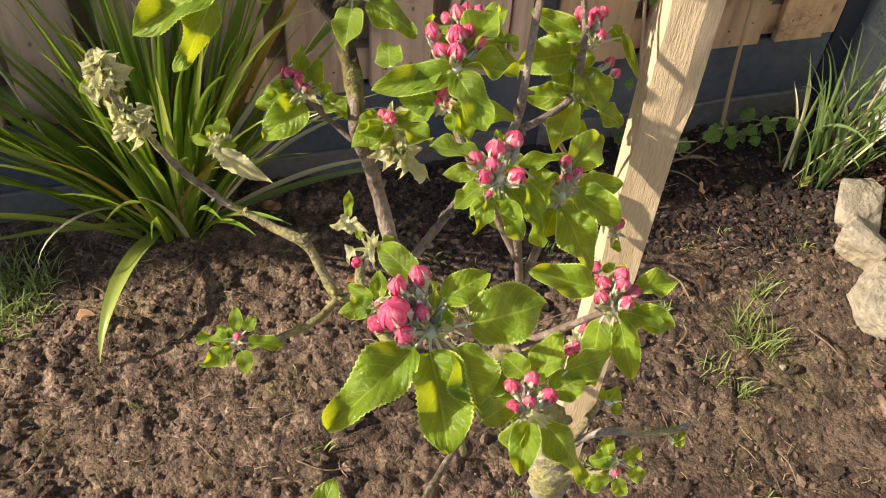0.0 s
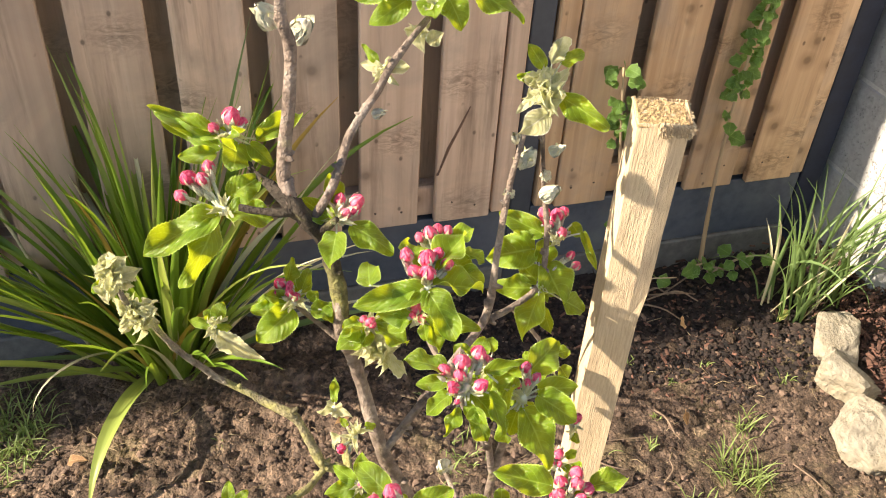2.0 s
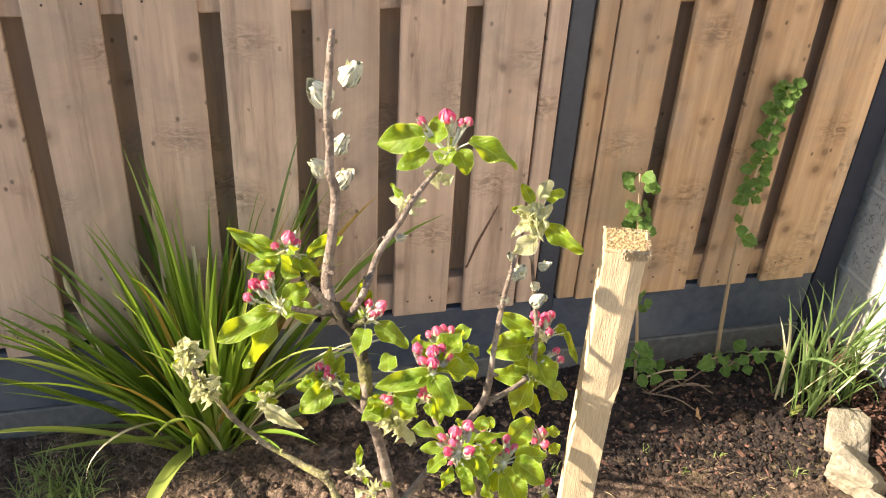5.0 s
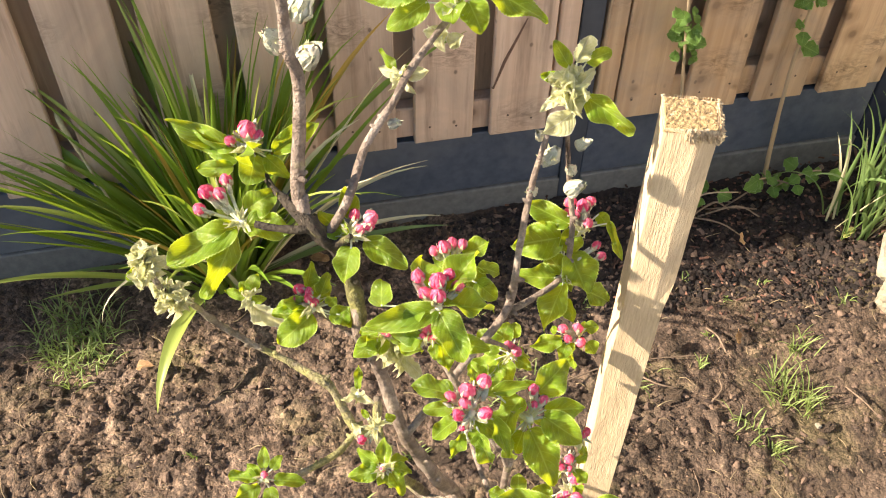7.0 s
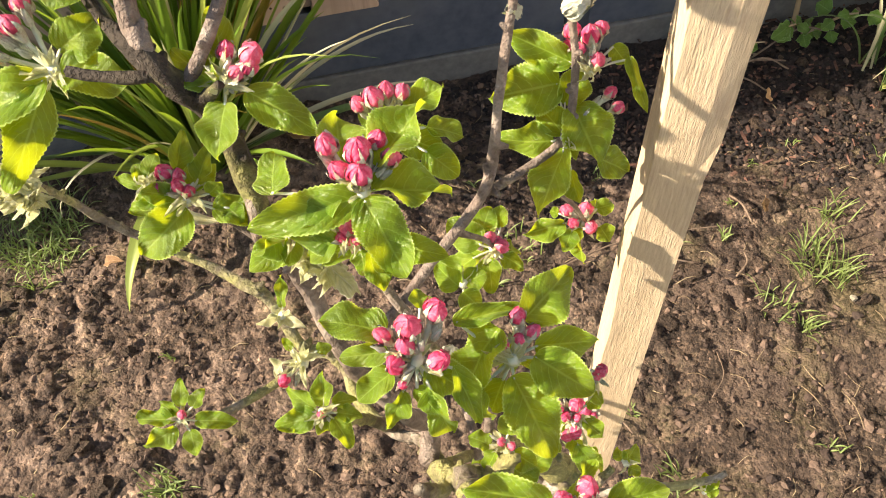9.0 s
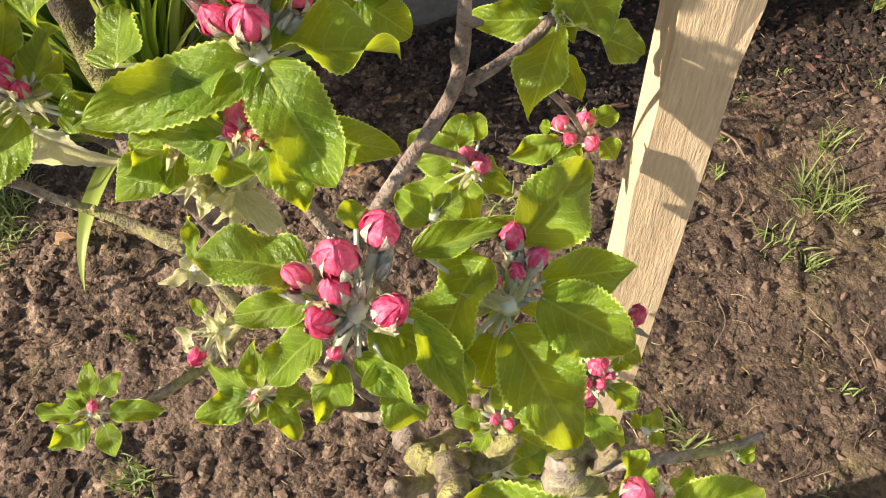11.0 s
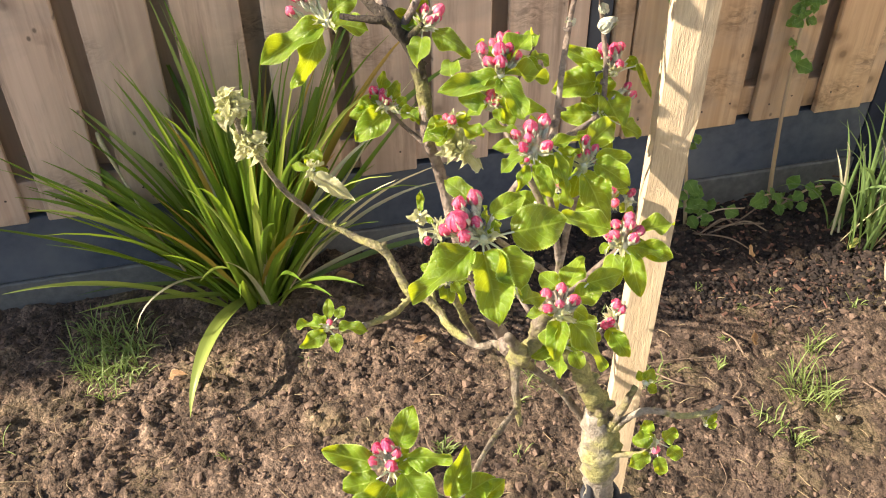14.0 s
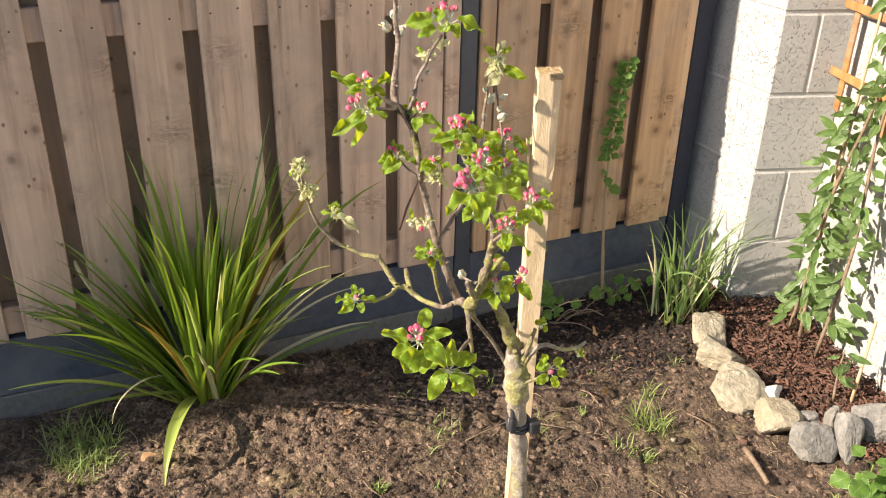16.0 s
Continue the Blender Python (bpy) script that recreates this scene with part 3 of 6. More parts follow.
def build_chips():
    gen = random.Random(3)
    verts, faces = [], []
    count = 0
    while count < 9000:
        x, y = gen.uniform(0.5, 1.95), gen.uniform(0.2, 1.52)
        if gen.random() > in_mulch(x, y):
            continue
        length, wide, thick = 0.003 + 0.024 * gen.random() ** 3.0, gen.uniform(0.0015, 0.006), gen.uniform(0.001, 0.004)
        m = pose(x, y, ground_z(x, y) + 0.005 + gen.uniform(0.0, 0.014), gen.uniform(-40, 40), gen.uniform(-40, 40), gen.uniform(0, 360))
        base = len(verts)
        for sx, sy, sz in ((-1, -1, -1), (1, -0.7, -1), (0.8, 1, -1), (-1, 0.8, -1), (-0.9, -1, 1), (1, -0.8, 1), (0.9, 0.8, 1), (-0.8, 1, 1)):
            verts.append(m @ Vector((sx * length / 2, sy * wide / 2, sz * thick / 2)))
        faces += [tuple(base + i for i in q) for q in ((0, 3, 2, 1), (4, 5, 6, 7), (0, 1, 5, 4), (1, 2, 6, 5), (2, 3, 7, 6), (3, 0, 4, 7))]
        count += 1
    mulch = tagged(mesh_object("bark_mulch", verts, faces, CHIP, smooth=False), "dark reddish-brown bark chip mulch on the soil", "mulch", kind="stuff")
    kinds = []
    for k in range(8):
        length, wide, thick = gen.uniform(0.010, 0.026), gen.uniform(0.004, 0.010), gen.uniform(0.002, 0.005)
        corners = [(sx * length / 2 * gen.uniform(0.8, 1.1), sy * wide / 2 * gen.uniform(0.6, 1.1), sz * thick / 2) for sx, sy, sz in ((-1, -1, -1), (1, -1, -1), (1, 1, -1), (-1, 1, -1), (-1, -1, 1), (1, -1, 1), (1, 1, 1), (-1, 1, 1))]
        ob = mesh_object("bark_chip", corners, [(0, 3, 2, 1), (4, 5, 6, 7), (0, 1, 5, 4), (1, 2, 6, 5), (2, 3, 7, 6), (3, 0, 4, 7)], CHIP_PIECE, smooth=False)
        kinds.append(ob.data)
        bpy.data.objects.remove(ob)
    placed = 0
    while placed < 280:
        x, y = gen.uniform(0.8, 1.7), gen.uniform(0.6, 1.48)
        if gen.random() > in_mulch(x, y):
            continue
        share("bark_chip", gen.choice(kinds), mulch, pose(x, y, ground_z(x, y) + 0.014 + gen.uniform(0, 0.008), gen.uniform(-25, 25), gen.uniform(-25, 25), gen.uniform(0, 360)))
        placed += 1


def build_clods():
    """The larger lumps of the dug soil, each a piece of its own."""
    gen = random.Random(17)
    kinds = []
    for k in range(10):
        bm = bmesh.new()
        bmesh.ops.create_icosphere(bm, subdivisions=2, radius=1.0)
        for v in bm.verts:
            n = v.co.normalized()
            v.co = n * (0.8 + 0.55 * noise.noise(n * 1.9 + Vector((k * 3.7, 1, 2))) + 0.45 * noise.noise(n * 4.5 + Vector((k, 8, 2))))
            v.co.z *= 0.55
        ob = part("clod", bm, CLOD_PIECE)
        kinds.append(ob.data)
        bpy.data.objects.remove(ob)
    placed = 0
    while placed < 290:
        x, y = gen.uniform(-0.75, 1.3), gen.uniform(0.3, 1.49)
        if in_mulch(x, y) > gen.random() or (y < 1.0 and gen.random() < 0.6):
            continue
        s = 0.006 + 0.019 * gen.random() ** 2.6
        share("clod", gen.choice(kinds), ground, pose(x, y, ground_z(x, y) + soil_relief(x, y) + s * 0.05, gen.uniform(-30, 30), gen.uniform(-30, 30), gen.uniform(0, 360)) @ Matrix.Diagonal((s * gen.uniform(0.8, 1.4), s, s * gen.uniform(0.7, 1.1), 1)))
        placed += 1


ground = build_ground()
build_crumbs()
build_compost()
build_chips()
build_clods()


# ---- fence ----
FENCE_Y = 1.515


def slat_mesh(name, width, height, thick, material):
    bm = bmesh.new()
    box(bm, (0, 0, 0), (width, thick, height), 0.0025)
    ob = part(name, bm, material)
    data = ob.data
    bpy.data.objects.remove(ob)
    return data


def nail_mesh():
    v, f = tube([(Vector((0, 0.004, 0)), 0.0022), (Vector((0, 0.0, 0)), 0.0024), (Vector((0, -0.0008, 0)), 0.0012)], 7, 1, 0.0, 1)
    ob = mesh_object("nail", v, f, RUST)
    data = ob.data
    bpy.data.objects.remove(ob)
    return data


RUST = speckled("rusted_nail", (0.05, 0.032, 0.024), (0.11, 0.07, 0.05), 300, 0.7, 0.3, 0.001)
NAIL = nail_mesh()
STREAK = speckled("dark_streak", (0.075, 0.040, 0.028), (0.20, 0.115, 0.08), 60, 0.7, 0.3, 0.001)


def fence_panel(name, x0, x1, starts, material, label):
    panel = root(name, ((x0 + x1) / 2, FENCE_Y, 0.2), label, "fence panel", "fence panels", "structure")
    at = Matrix.Translation(Vector((-(x0 + x1) / 2, -FENCE_Y, -0.2)))
    front = slat_mesh("slat", 0.120, 1.30, 0.018, material)
    back = slat_mesh("back_slat", 0.120, 1.28, 0.016, BACK_WOOD)
    for x in starts:
        share("slat", front, panel, at @ pose(x, FENCE_Y, 0.205 + rng.uniform(-0.004, 0.004), 0, rng.uniform(-0.12, 0.12), 0))
    if x1 > 0:
        for x in starts:
            for z in (0.25, 0.926, 1.436):
                for u in (0.03, 0.09):
                    share("nail", NAIL, panel, at @ pose(x + u + rng.uniform(-0.006, 0.006), FENCE_Y - 0.0005, z + rng.uniform(-0.012, 0.012)))
    for a, b in zip(starts, starts[1:]):
        share("back_slat", back, panel, at @ pose((a + b) / 2, FENCE_Y + 0.0545, 0.215))
    share("back_slat", back, panel, at @ pose(starts[0] - 0.078, FENCE_Y + 0.055, 0.215))
    for z0, z1 in ((0.214, 0.286), (0.890, 0.962), (1.40, 1.472)):
        bm = bmesh.new()
        box(bm, (x0 + 0.002, FENCE_Y + 0.0185, z0), (x1 - 0.002, FENCE_Y + 0.054, z1), 0.003)
        rail = part("rail", bm, material, panel)
        rail.matrix_basis = at
    for x in (x0 - 0.046, x1 + 0.003):
        bm = bmesh.new()
        box(bm, (x + 0.001, FENCE_Y + 0.003, 0.21), (x + 0.042, FENCE_Y + 0.055, 1.50), 0.003)
        stile = part("stile", bm, material, panel)
        stile.matrix_basis = at
    return panel


def fence_post(x0, x1, label, post_metal=None):
    bm = bmesh.new()
    box(bm, (x0, FENCE_Y + 0.012, -0.2), (x1, FENCE_Y + 0.10, 1.53), 0.004, 2)
    ob = part("fence_post", bm, post_metal or POST)
    return tagged(ob, label, "fence post", "fence posts", "structure")


def gravel_board(x0, x1):
    thing = root("gravel_board", ((x0 + x1) / 2, FENCE_Y, 0), "dark grey gravel board with scuffs under the fence", "gravel board", "gravel boards", "structure")
    at = Matrix.Translation(Vector((-(x0 + x1) / 2, -FENCE_Y, 0)))
    bm = bmesh.new()
    box(bm, (x0, FENCE_Y + 0.016, 0.052), (x1, FENCE_Y + 0.055, 0.2035), 0.002)
    part("board", bm, BOARD, thing).matrix_basis = at
    bm = bmesh.new()
    box(bm, (x0, FENCE_Y + 0.008, -0.16), (x1, FENCE_Y + 0.058, 0.0515), 0.003)
    part("board_foot", bm, BOARD_FOOT, thing, "dusty grey lower rail").matrix_basis = at


LEFT_STARTS = [0.576 - 0.157 * k for k in range(10)][::-1]
left_panel = fence_panel("fence_panel", -0.905, 0.698, LEFT_STARTS, SLAT_WOOD, "weathered tan hit-and-miss timber fence panel")
fence_panel("fence_panel", 0.846, 1.430, [0.846, 1.003, 1.162, 1.322], SLAT_WARM, "newer warm brown hit-and-miss timber fence panel")
# Thin dark streak slanting up one slat, just proud of its face.
bm = bmesh.new()
for x, z, w in ((0.577, 0.323, 0.0018), (0.597, 0.385, 0.0034), (0.618, 0.432, 0.0026), (0.636, 0.474, 0.0010)):
    bm.verts.new((x - w, FENCE_Y - 0.0012, z)), bm.verts.new((x + w, FENCE_Y - 0.0012, z))
    bm.verts.new((x - w, FENCE_Y + 0.004, z)), bm.verts.new((x + w, FENCE_Y + 0.004, z))
bm.verts.ensure_lookup_table()
for k in range(3):
    a, b = [bm.verts[4 * k + i] for i in range(4)], [bm.verts[4 * k + 4 + i] for i in range(4)]
    bm.faces.new((a[0], a[1], b[1], b[0])), bm.faces.new((a[2], a[0], b[0], b[2])), bm.faces.new((a[1], a[3], b[3], b[1]))
split = part("resin_split", bm, STREAK, left_panel, "thin dark streak slanting across a slat")
split.matrix_basis = Matrix.Translation(-left_panel.location)
# Fence carried on out of view to the left, for the shade it casts.
for k in range(2):
    x1 = -1.0 - 1.75 * k
    fence_panel("fence_panel", x1 - 1.65, x1 - 0.046, [x1 - 0.17 - 0.1555 * i for i in range(10)][::-1], SLAT_WOOD, "weathered tan hit-and-miss timber fence panel")
    fence_post(x1 + 0.001, x1 + 0.049, "dark anthracite metal fence post")
    gravel_board(x1 - 1.695, x1)
fence_post(0.748, 0.796, "dark anthracite metal fence post between the panels")
# Same metal as the other posts, coloured for the shade beside the pier.
fence_post(1.483, 1.545, "metal fence post beside the block wall, its shade put into the colour", SHADED_POST)
gravel_board(-0.949, 0.747)
gravel_board(0.797, 1.482)

# Wall added behind the fence to block the sun coming from that side.
bm = bmesh.new()
box(bm, (-4.49, 1.632, -0.2), (1.56, 1.662, 1.60))
tagged(part("wall_rear", bm, MORTAR), "plain wall added behind the fence for its shade", "wall", kind="structure")

# Added out of view on the left to cast the shade strip along the fence.
bm = bmesh.new()
box(bm, (-10.0, 1.50, -0.2), (-4.5, 2.2, 3.5))
tagged(part("wall_house", bm, MORTAR), "unseen plain wall added on the left to cast the shade strip", "wall", kind="structure")

# ---- block wall ----
PIER = Vector((1.583, 1.305, 0))
ACROSS = Vector((0.961, -0.276, 0))
INTO = Vector((0.276, 0.961, 0))
COURSE, JOINT, SKEW = 0.225, 0.010, 0.30
WALL_LOW = -0.025


def wall_pose(p):
    return Matrix.Translation(p) @ Matrix((ACROSS, INTO, Vector((0, 0, 1)))).transposed().to_4x4()


def build_wall():
    wall = root("garden_wall", PIER, "rough grey concrete block garden wall with a pier", "block wall", kind="structure")
    wall.matrix_basis = wall_pose(PIER)
    bm = bmesh.new()
    box(bm, (0.004, 0.004, -0.25), (0.209, 0.52, 1.83))
    for v in bm.verts:
        v.co.x -= SKEW * v.co.y
    box(bm, (0.2115, -2.6, -0.25), (0.42, 0.519, 1.83))
    part("mortar_core", bm, MORTAR, wall, "pale recessed mortar")
    blocks = {}

    def block(x0, y0, z0, x1, y1, z1, skew=0.0):
        size = tuple(round(v, 3) for v in (x1 - x0, y1 - y0, z1 - z0, skew * y0))
        if size not in blocks:
            bm2 = bmesh.new()
            box(bm2, (0, 0, 0), size[:3], 0.003)
            for v in bm2.verts:
                v.co.x -= skew * (v.co.y + y0)
            ob = part("block", bm2, BLOCK)
            blocks[size] = ob.data
            bpy.data.objects.remove(ob)
        share("block", blocks[size], wall, Matrix.Translation((x0, y0, z0)))

    for c in range(-1, 8):
        z0 = WALL_LOW + c * COURSE + 0.005
        z1 = z0 + COURSE - JOINT
        if c % 2:
            block(0, 0, z0, 0.1, 0.43, z1, SKEW)
            block(0.11, 0, z0, 0.2105, 0.43, z1, SKEW)
            block(0, 0.44, z0, 0.2105, 0.53, z1, SKEW)
        else:
            block(0, 0, z0, 0.2105, 0.1, z1, SKEW)
            block(0, 0.11, z0, 0.2105, 0.53, z1, SKEW)
        y = -0.002 - (0.22 if c % 2 else 0.0)
        if c % 2:
            block(0.207, y + 0.005, z0, 0.3, -0.002, z1)
        while y > -2.5:
            block(0.207, y - 0.44, z0, 0.3, y - JOINT + 0.005, z1)
            y -= 0.45


build_wall()


# ---- stones, pebbles, sticks ----
def stone(x, y, size, turn, material, label, name="stone", tilt=(0, 0), lift=0.35, seed=0):
    """An angular stone of about the given size, split along a few planes, sunk a little into the soil."""
    gen = random.Random(seed * 17 + 3)
    cuts = []
    for axis in ((1, 0, 0), (-1, 0, 0), (0, 1, 0), (0, -1, 0), (0, 0, 1), (0, 0, -1)):
        d = (Vector(axis) + Vector((gen.gauss(0, 0.28), gen.gauss(0, 0.28), gen.gauss(0, 0.22)))).normalized()
        cuts.append((d, gen.uniform(0.62, 0.78)))
    for k in range(6):
        d = Vector((gen.gauss(0, 1), gen.gauss(0, 1), gen.gauss(0, 1))).normalized()
        cuts.append((d, gen.uniform(0.70, 0.95)))
    bm = bmesh.new()
    bmesh.ops.create_icosphere(bm, subdivisions=4, radius=1.0)
    for v in bm.verts:
        n = v.co.normalized()
        r = min([1.05] + [c / max(n.dot(d), 1e-3) for d, c in cuts if n.dot(d) > 0.05])
        r += 0.06 * noise.noise(n * 2.3 + Vector((seed, 3, 1))) + 0.04 * noise.noise(n * 6 + Vector((seed, 9, 4))) + 0.022 * noise.noise(n * 15 + Vector((seed, 2, 7)))
        v.co = Vector((n.x * size[0], n.y * size[1], n.z * size[2])) * r * 0.62
    ob = part(name, bm, material)
    ob.matrix_basis = pose(x, y, ground_z(x, y) + size[2] * lift, tilt[0], tilt[1], turn)
    return tagged(ob, label, "stone", "stones edging the bed")


PALE = "pale buff limestone lump edging the mulched bed"
GREY = "grey angular stone edging the mulched bed"
stone(1.408, 1.180, (0.150, 0.100, 0.066), 42, LIMESTONE, PALE, seed=1, tilt=(16, -8))
stone(1.352, 1.072, (0.105, 0.140, 0.066), 32, LIMESTONE, PALE, seed=2, tilt=(14, 8))
stone(1.296, 0.925, (0.120, 0.150, 0.078), 14, LIMESTONE, PALE, seed=3, tilt=(24, -6))
stone(1.376, 0.888, (0.052, 0.040, 0.062), 30, MORTAR, "small white limestone chip among the edging stones", seed=11)
stone(1.318, 0.806, (0.118, 0.105, 0.080), -15, LIMESTONE, PALE, seed=4, tilt=(12, 5))
stone(1.386, 0.768, (0.058, 0.034, 0.044), -20, GREYSTONE, "small grey stone among the edging stones", seed=12)
stone(1.313, 0.680, (0.098, 0.052, 0.104), -12, GREYSTONE, GREY, seed=5, tilt=(-28, 0))
stone(1.400, 0.712, (0.036, 0.046, 0.086), -25, GREYSTONE, GREY, seed=6, tilt=(-18, 8))
stone(1.388, 0.648, (0.058, 0.050, 0.120), -20, GREYSTONE, GREY, seed=7, tilt=(-28, 4))
stone(1.478, 0.660, (0.092, 0.070, 0.118), -20, GREYSTONE, GREY, seed=8, tilt=(-18, 0))
stone(1.476, 0.530, (0.11, 0.09, 0.10), 10, GREYSTONE, GREY, seed=9, tilt=(-15, 0))
stone(1.047, 0.862, (0.011, 0.010, 0.009), 0, LIMESTONE, "tiny white pebble lying on the soil", "pebble", seed=13)
stone(1.198, 0.784, (0.015, 0.022, 0.010), 20, CHIP_PIECE, "reddish-brown chip of bark on the soil", "bark_piece", seed=14)


def stick(points, radius, label, material=TWIG):
    pts = [((x, y, ground_z(x, y) + 0.006 + h), radius * (1 - 0.25 * i / max(1, len(points) - 1))) for i, (x, y, h) in enumerate(points)]
    v, f = tube(pts, 6, 4, 0.25, 3)
    return tagged(mesh_object("stick", v, f, material), label, "stick", "sticks on the soil")


stick([(1.178, 0.757, 0.004), (1.158, 0.69, 0.006), (1.137, 0.634, 0.004)], 0.0075, "short thick brown stick lying on the soil")
stick([(1.135, 0.925, 0.004), (1.150, 0.885, 0.006), (1.160, 0.855, 0.003)], 0.0017, "thin pale dry stick lying on the soil")
stick([(0.55, 1.02, 0.003), (0.72, 1.06, 0.006), (0.92, 1.05, 0.004)], 0.0016, "long thin dry stem lying on the soil")
stick([(0.935, 1.115, 0.0), (0.945, 1.085, 0.008), (0.95, 1.05, 0.0)], 0.0022, "short dark twig lying on the soil")
for k in range(26):
    x, y, a, r = rng.uniform(-0.6, 1.3), rng.uniform(0.2, 1.3), rng.uniform(0, 6.3), rng.uniform(0.015, 0.05)
    stick([(x, y, 0.002), (x + r * math.cos(a), y + r * math.sin(a), rng.uniform(0.002, 0.012)), (x + 1.8 * r * math.cos(a + 0.3), y + 1.8 * r * math.sin(a + 0.3), 0.002)], rng.uniform(0.0008, 0.002), "bit of thin dry twig on the soil")


# ---- stake ----
def build_stake():
    stake = root("wooden_stake", (0.387, 0.503, 0), "rough-sawn pale softwood stake with a frayed battered top", "stake")
    turn = pose(0, 0, 0, 0, 0, -21)
    lean = Vector((-0.007, -0.016, 0))
    h, a, b = 1.053, 0.0154, 0.0150
    bm = bmesh.new()
    rows = []
    steps = 46
    for i in range(steps + 1):
        z = -0.12 + (h + 0.12) * i / steps
        ring = []
        cut = 0.0030
        for sx, sy in ((-1, -1), (-0.33, -1), (0.33, -1), (1, -1), (1, -0.3), (1, 0.3), (1, 1), (-1, 1), (-1, 0.3), (-1, -0.3)):
            x, y = sx * a, sy * b
            if sx == 1 and z < 0.908:
                x -= cut
            elif sx == 1 and sy == -1:
                y += 0.0032
            x += 0.0006 * noise.noise(Vector((sx * 3, sy * 3, z * 30)))
            y += 0.0006 * noise.noise(Vector((sx * 4 + 9, sy * 3, z * 26)))
            if sx == -1 and sy == -1:
                x += 0.0012 + 0.0022 * noise.noise(Vector((2, 7, z * 14)))
            p = turn @ Vector((x, y, z)) + lean * (z / h)
            ring.append(bm.verts.new(p))
        rows.append(ring)
    n = len(rows[0])
    for r, s in zip(rows, rows[1:]):
        for k in range(n):
            bm.faces.new((r[k], r[(k + 1) % n], s[(k + 1) % n], s[k]))
    bm.faces.new(rows[0][::-1])
    bm.faces.new(rows[-1])
    part("shaft", bm, STAKE_WOOD, stake)
    gen = random.Random(12)
    verts, faces = [], []
    top = Vector((0, 0, h)) + lean
    rough = 22
    for i in range(rough + 1):
        for j in range(rough + 1):
            u, v = i / rough * 2 - 1, j / rough * 2 - 1
            rim = max(abs(u), abs(v)) > 0.97
            p = turn @ Vector((u * a * 1.02, v * b * 1.02, 0)) + top
            p.z += -0.002 if rim else gen.uniform(0.0, 0.0011) + 0.0012 * noise.noise(Vector((u * 5, v * 5, 2)))
            verts.append(p)
    for i in range(rough):
        for j in range(rough):
            q = i * (rough + 1) + j
            faces.append((q, q + rough + 1, q + rough + 2, q + 1))
    mesh_object("end_grain", verts, faces, END_WOOD, stake, "rough battered end grain", smooth=False)
    verts, faces = [], []
    for k in range(900):
        edge = gen.random()
        u, v = (1.0, gen.uniform(-1, 1)) if edge < 0.5 else (gen.uniform(-0.2, 1), -1.0) if edge < 0.85 else (gen.uniform(-1, 1), 1.0)
        p = turn @ Vector((u * a * 1.03, v * b * 1.03, 0)) + top
        out = turn @ Vector((u, v * 0.7, 0)).normalized()
        p.z -= 0.006 * gen.random() ** 2
        tip = p + out * gen.uniform(0.0003, 0.0022) + Vector((gen.uniform(-0.0015, 0.0015), gen.uniform(-0.0015, 0.0015), gen.uniform(-0.0035, 0.0022)))
        s = Vector((-out.y, out.x, 0)) * gen.uniform(0.0002, 0.0006)
        base = len(verts)
        verts += [p - s + Vector((0, 0, 0.002)), p + s + Vector((0, 0, 0.002)), p + Vector((0, 0, -0.002)), tip]
        faces += [(base, base + 1, base + 3), (base + 1, base + 2, base + 3), (base + 2, base, base + 3)]
    mesh_object("frayed_rim", verts, faces, STAKE_WOOD, stake, "frayed wood fibres", smooth=False)


build_stake()


# ---- leaves and buds ----
def leaf_data(name, material, width=0.62, fold=0.25, curl=0.25, tip=0.8, teeth=0.017, wave=0.03, seed=0, rows=44, cols=6, lobes=0, round_=0.66, point=0.30):
    """A leaf of length 1 along +y that looks to +z: toothed outline, folded along its rib, curling at its end."""
    verts, faces, uvs = [], [], []
    for i in range(rows + 1):
        t = i / rows
        w = math.sin(math.pi * t ** 0.86) ** round_ * (1 - 0.12 * t * tip) * (1 - point * max(0.0, t - 0.8) * 5)
        if lobes:
            w *= 0.78 + 0.34 * abs(math.cos(t * math.pi * 2.4))
        w *= width / 2
        if 0 < i < rows:
            w += teeth * (0.5 if i % 2 else -0.5) * min(1, 4 * t * (1 - t))
        w = max(w, 0.004)
        for j in range(cols + 1):
            u = j / cols * 2 - 1
            x = u * w
            y = t - 0.10 * abs(u) * w
            z = fold * (abs(x) - 1.0 * x * x / max(width, 0.1)) - curl * t * t
            z += wave * math.sin(t * 9 + seed) * abs(u) * min(1, 3 * t) * (1 if u > 0 else -0.7)
            z += 0.006 * math.cos(t * 37.7 - abs(u) * 10) * abs(u) * (1 - abs(u) * 0.6) * min(1, 5 * (1 - t))
            z += 0.03 * noise.noise(Vector((x * 4, t * 4, seed * 3.3)))
            verts.append((x, y, z))
            uvs.append((u * 0.5 + 0.5, t))
    for i in range(rows):
        for j in range(cols):
            q = i * (cols + 1) + j
            faces.append((q, q + 1, q + cols + 2, q + cols + 1))
    ob = mesh_object(name, verts, faces, material, uvs=uvs)
    data = ob.data
    bpy.data.objects.remove(ob)
    return data


APPLE = [leaf_data("leaf", LEAF, 0.68, fold, curl, teeth=0.024, wave=wave * 1.5, seed=k + 1, round_=0.53, point=0.10) for k, (fold, curl, wave) in enumerate((
    (0.55, 0.10, 0.07), (0.85, 0.22, 0.10), (0.40, 0.05, 0.09), (1.05, 0.28, 0.12), (0.65, -0.12, 0.12), (1.20, 0.16, 0.14), (0.75, 0.36, 0.13), (-0.35, 0.25, 0.10)))]
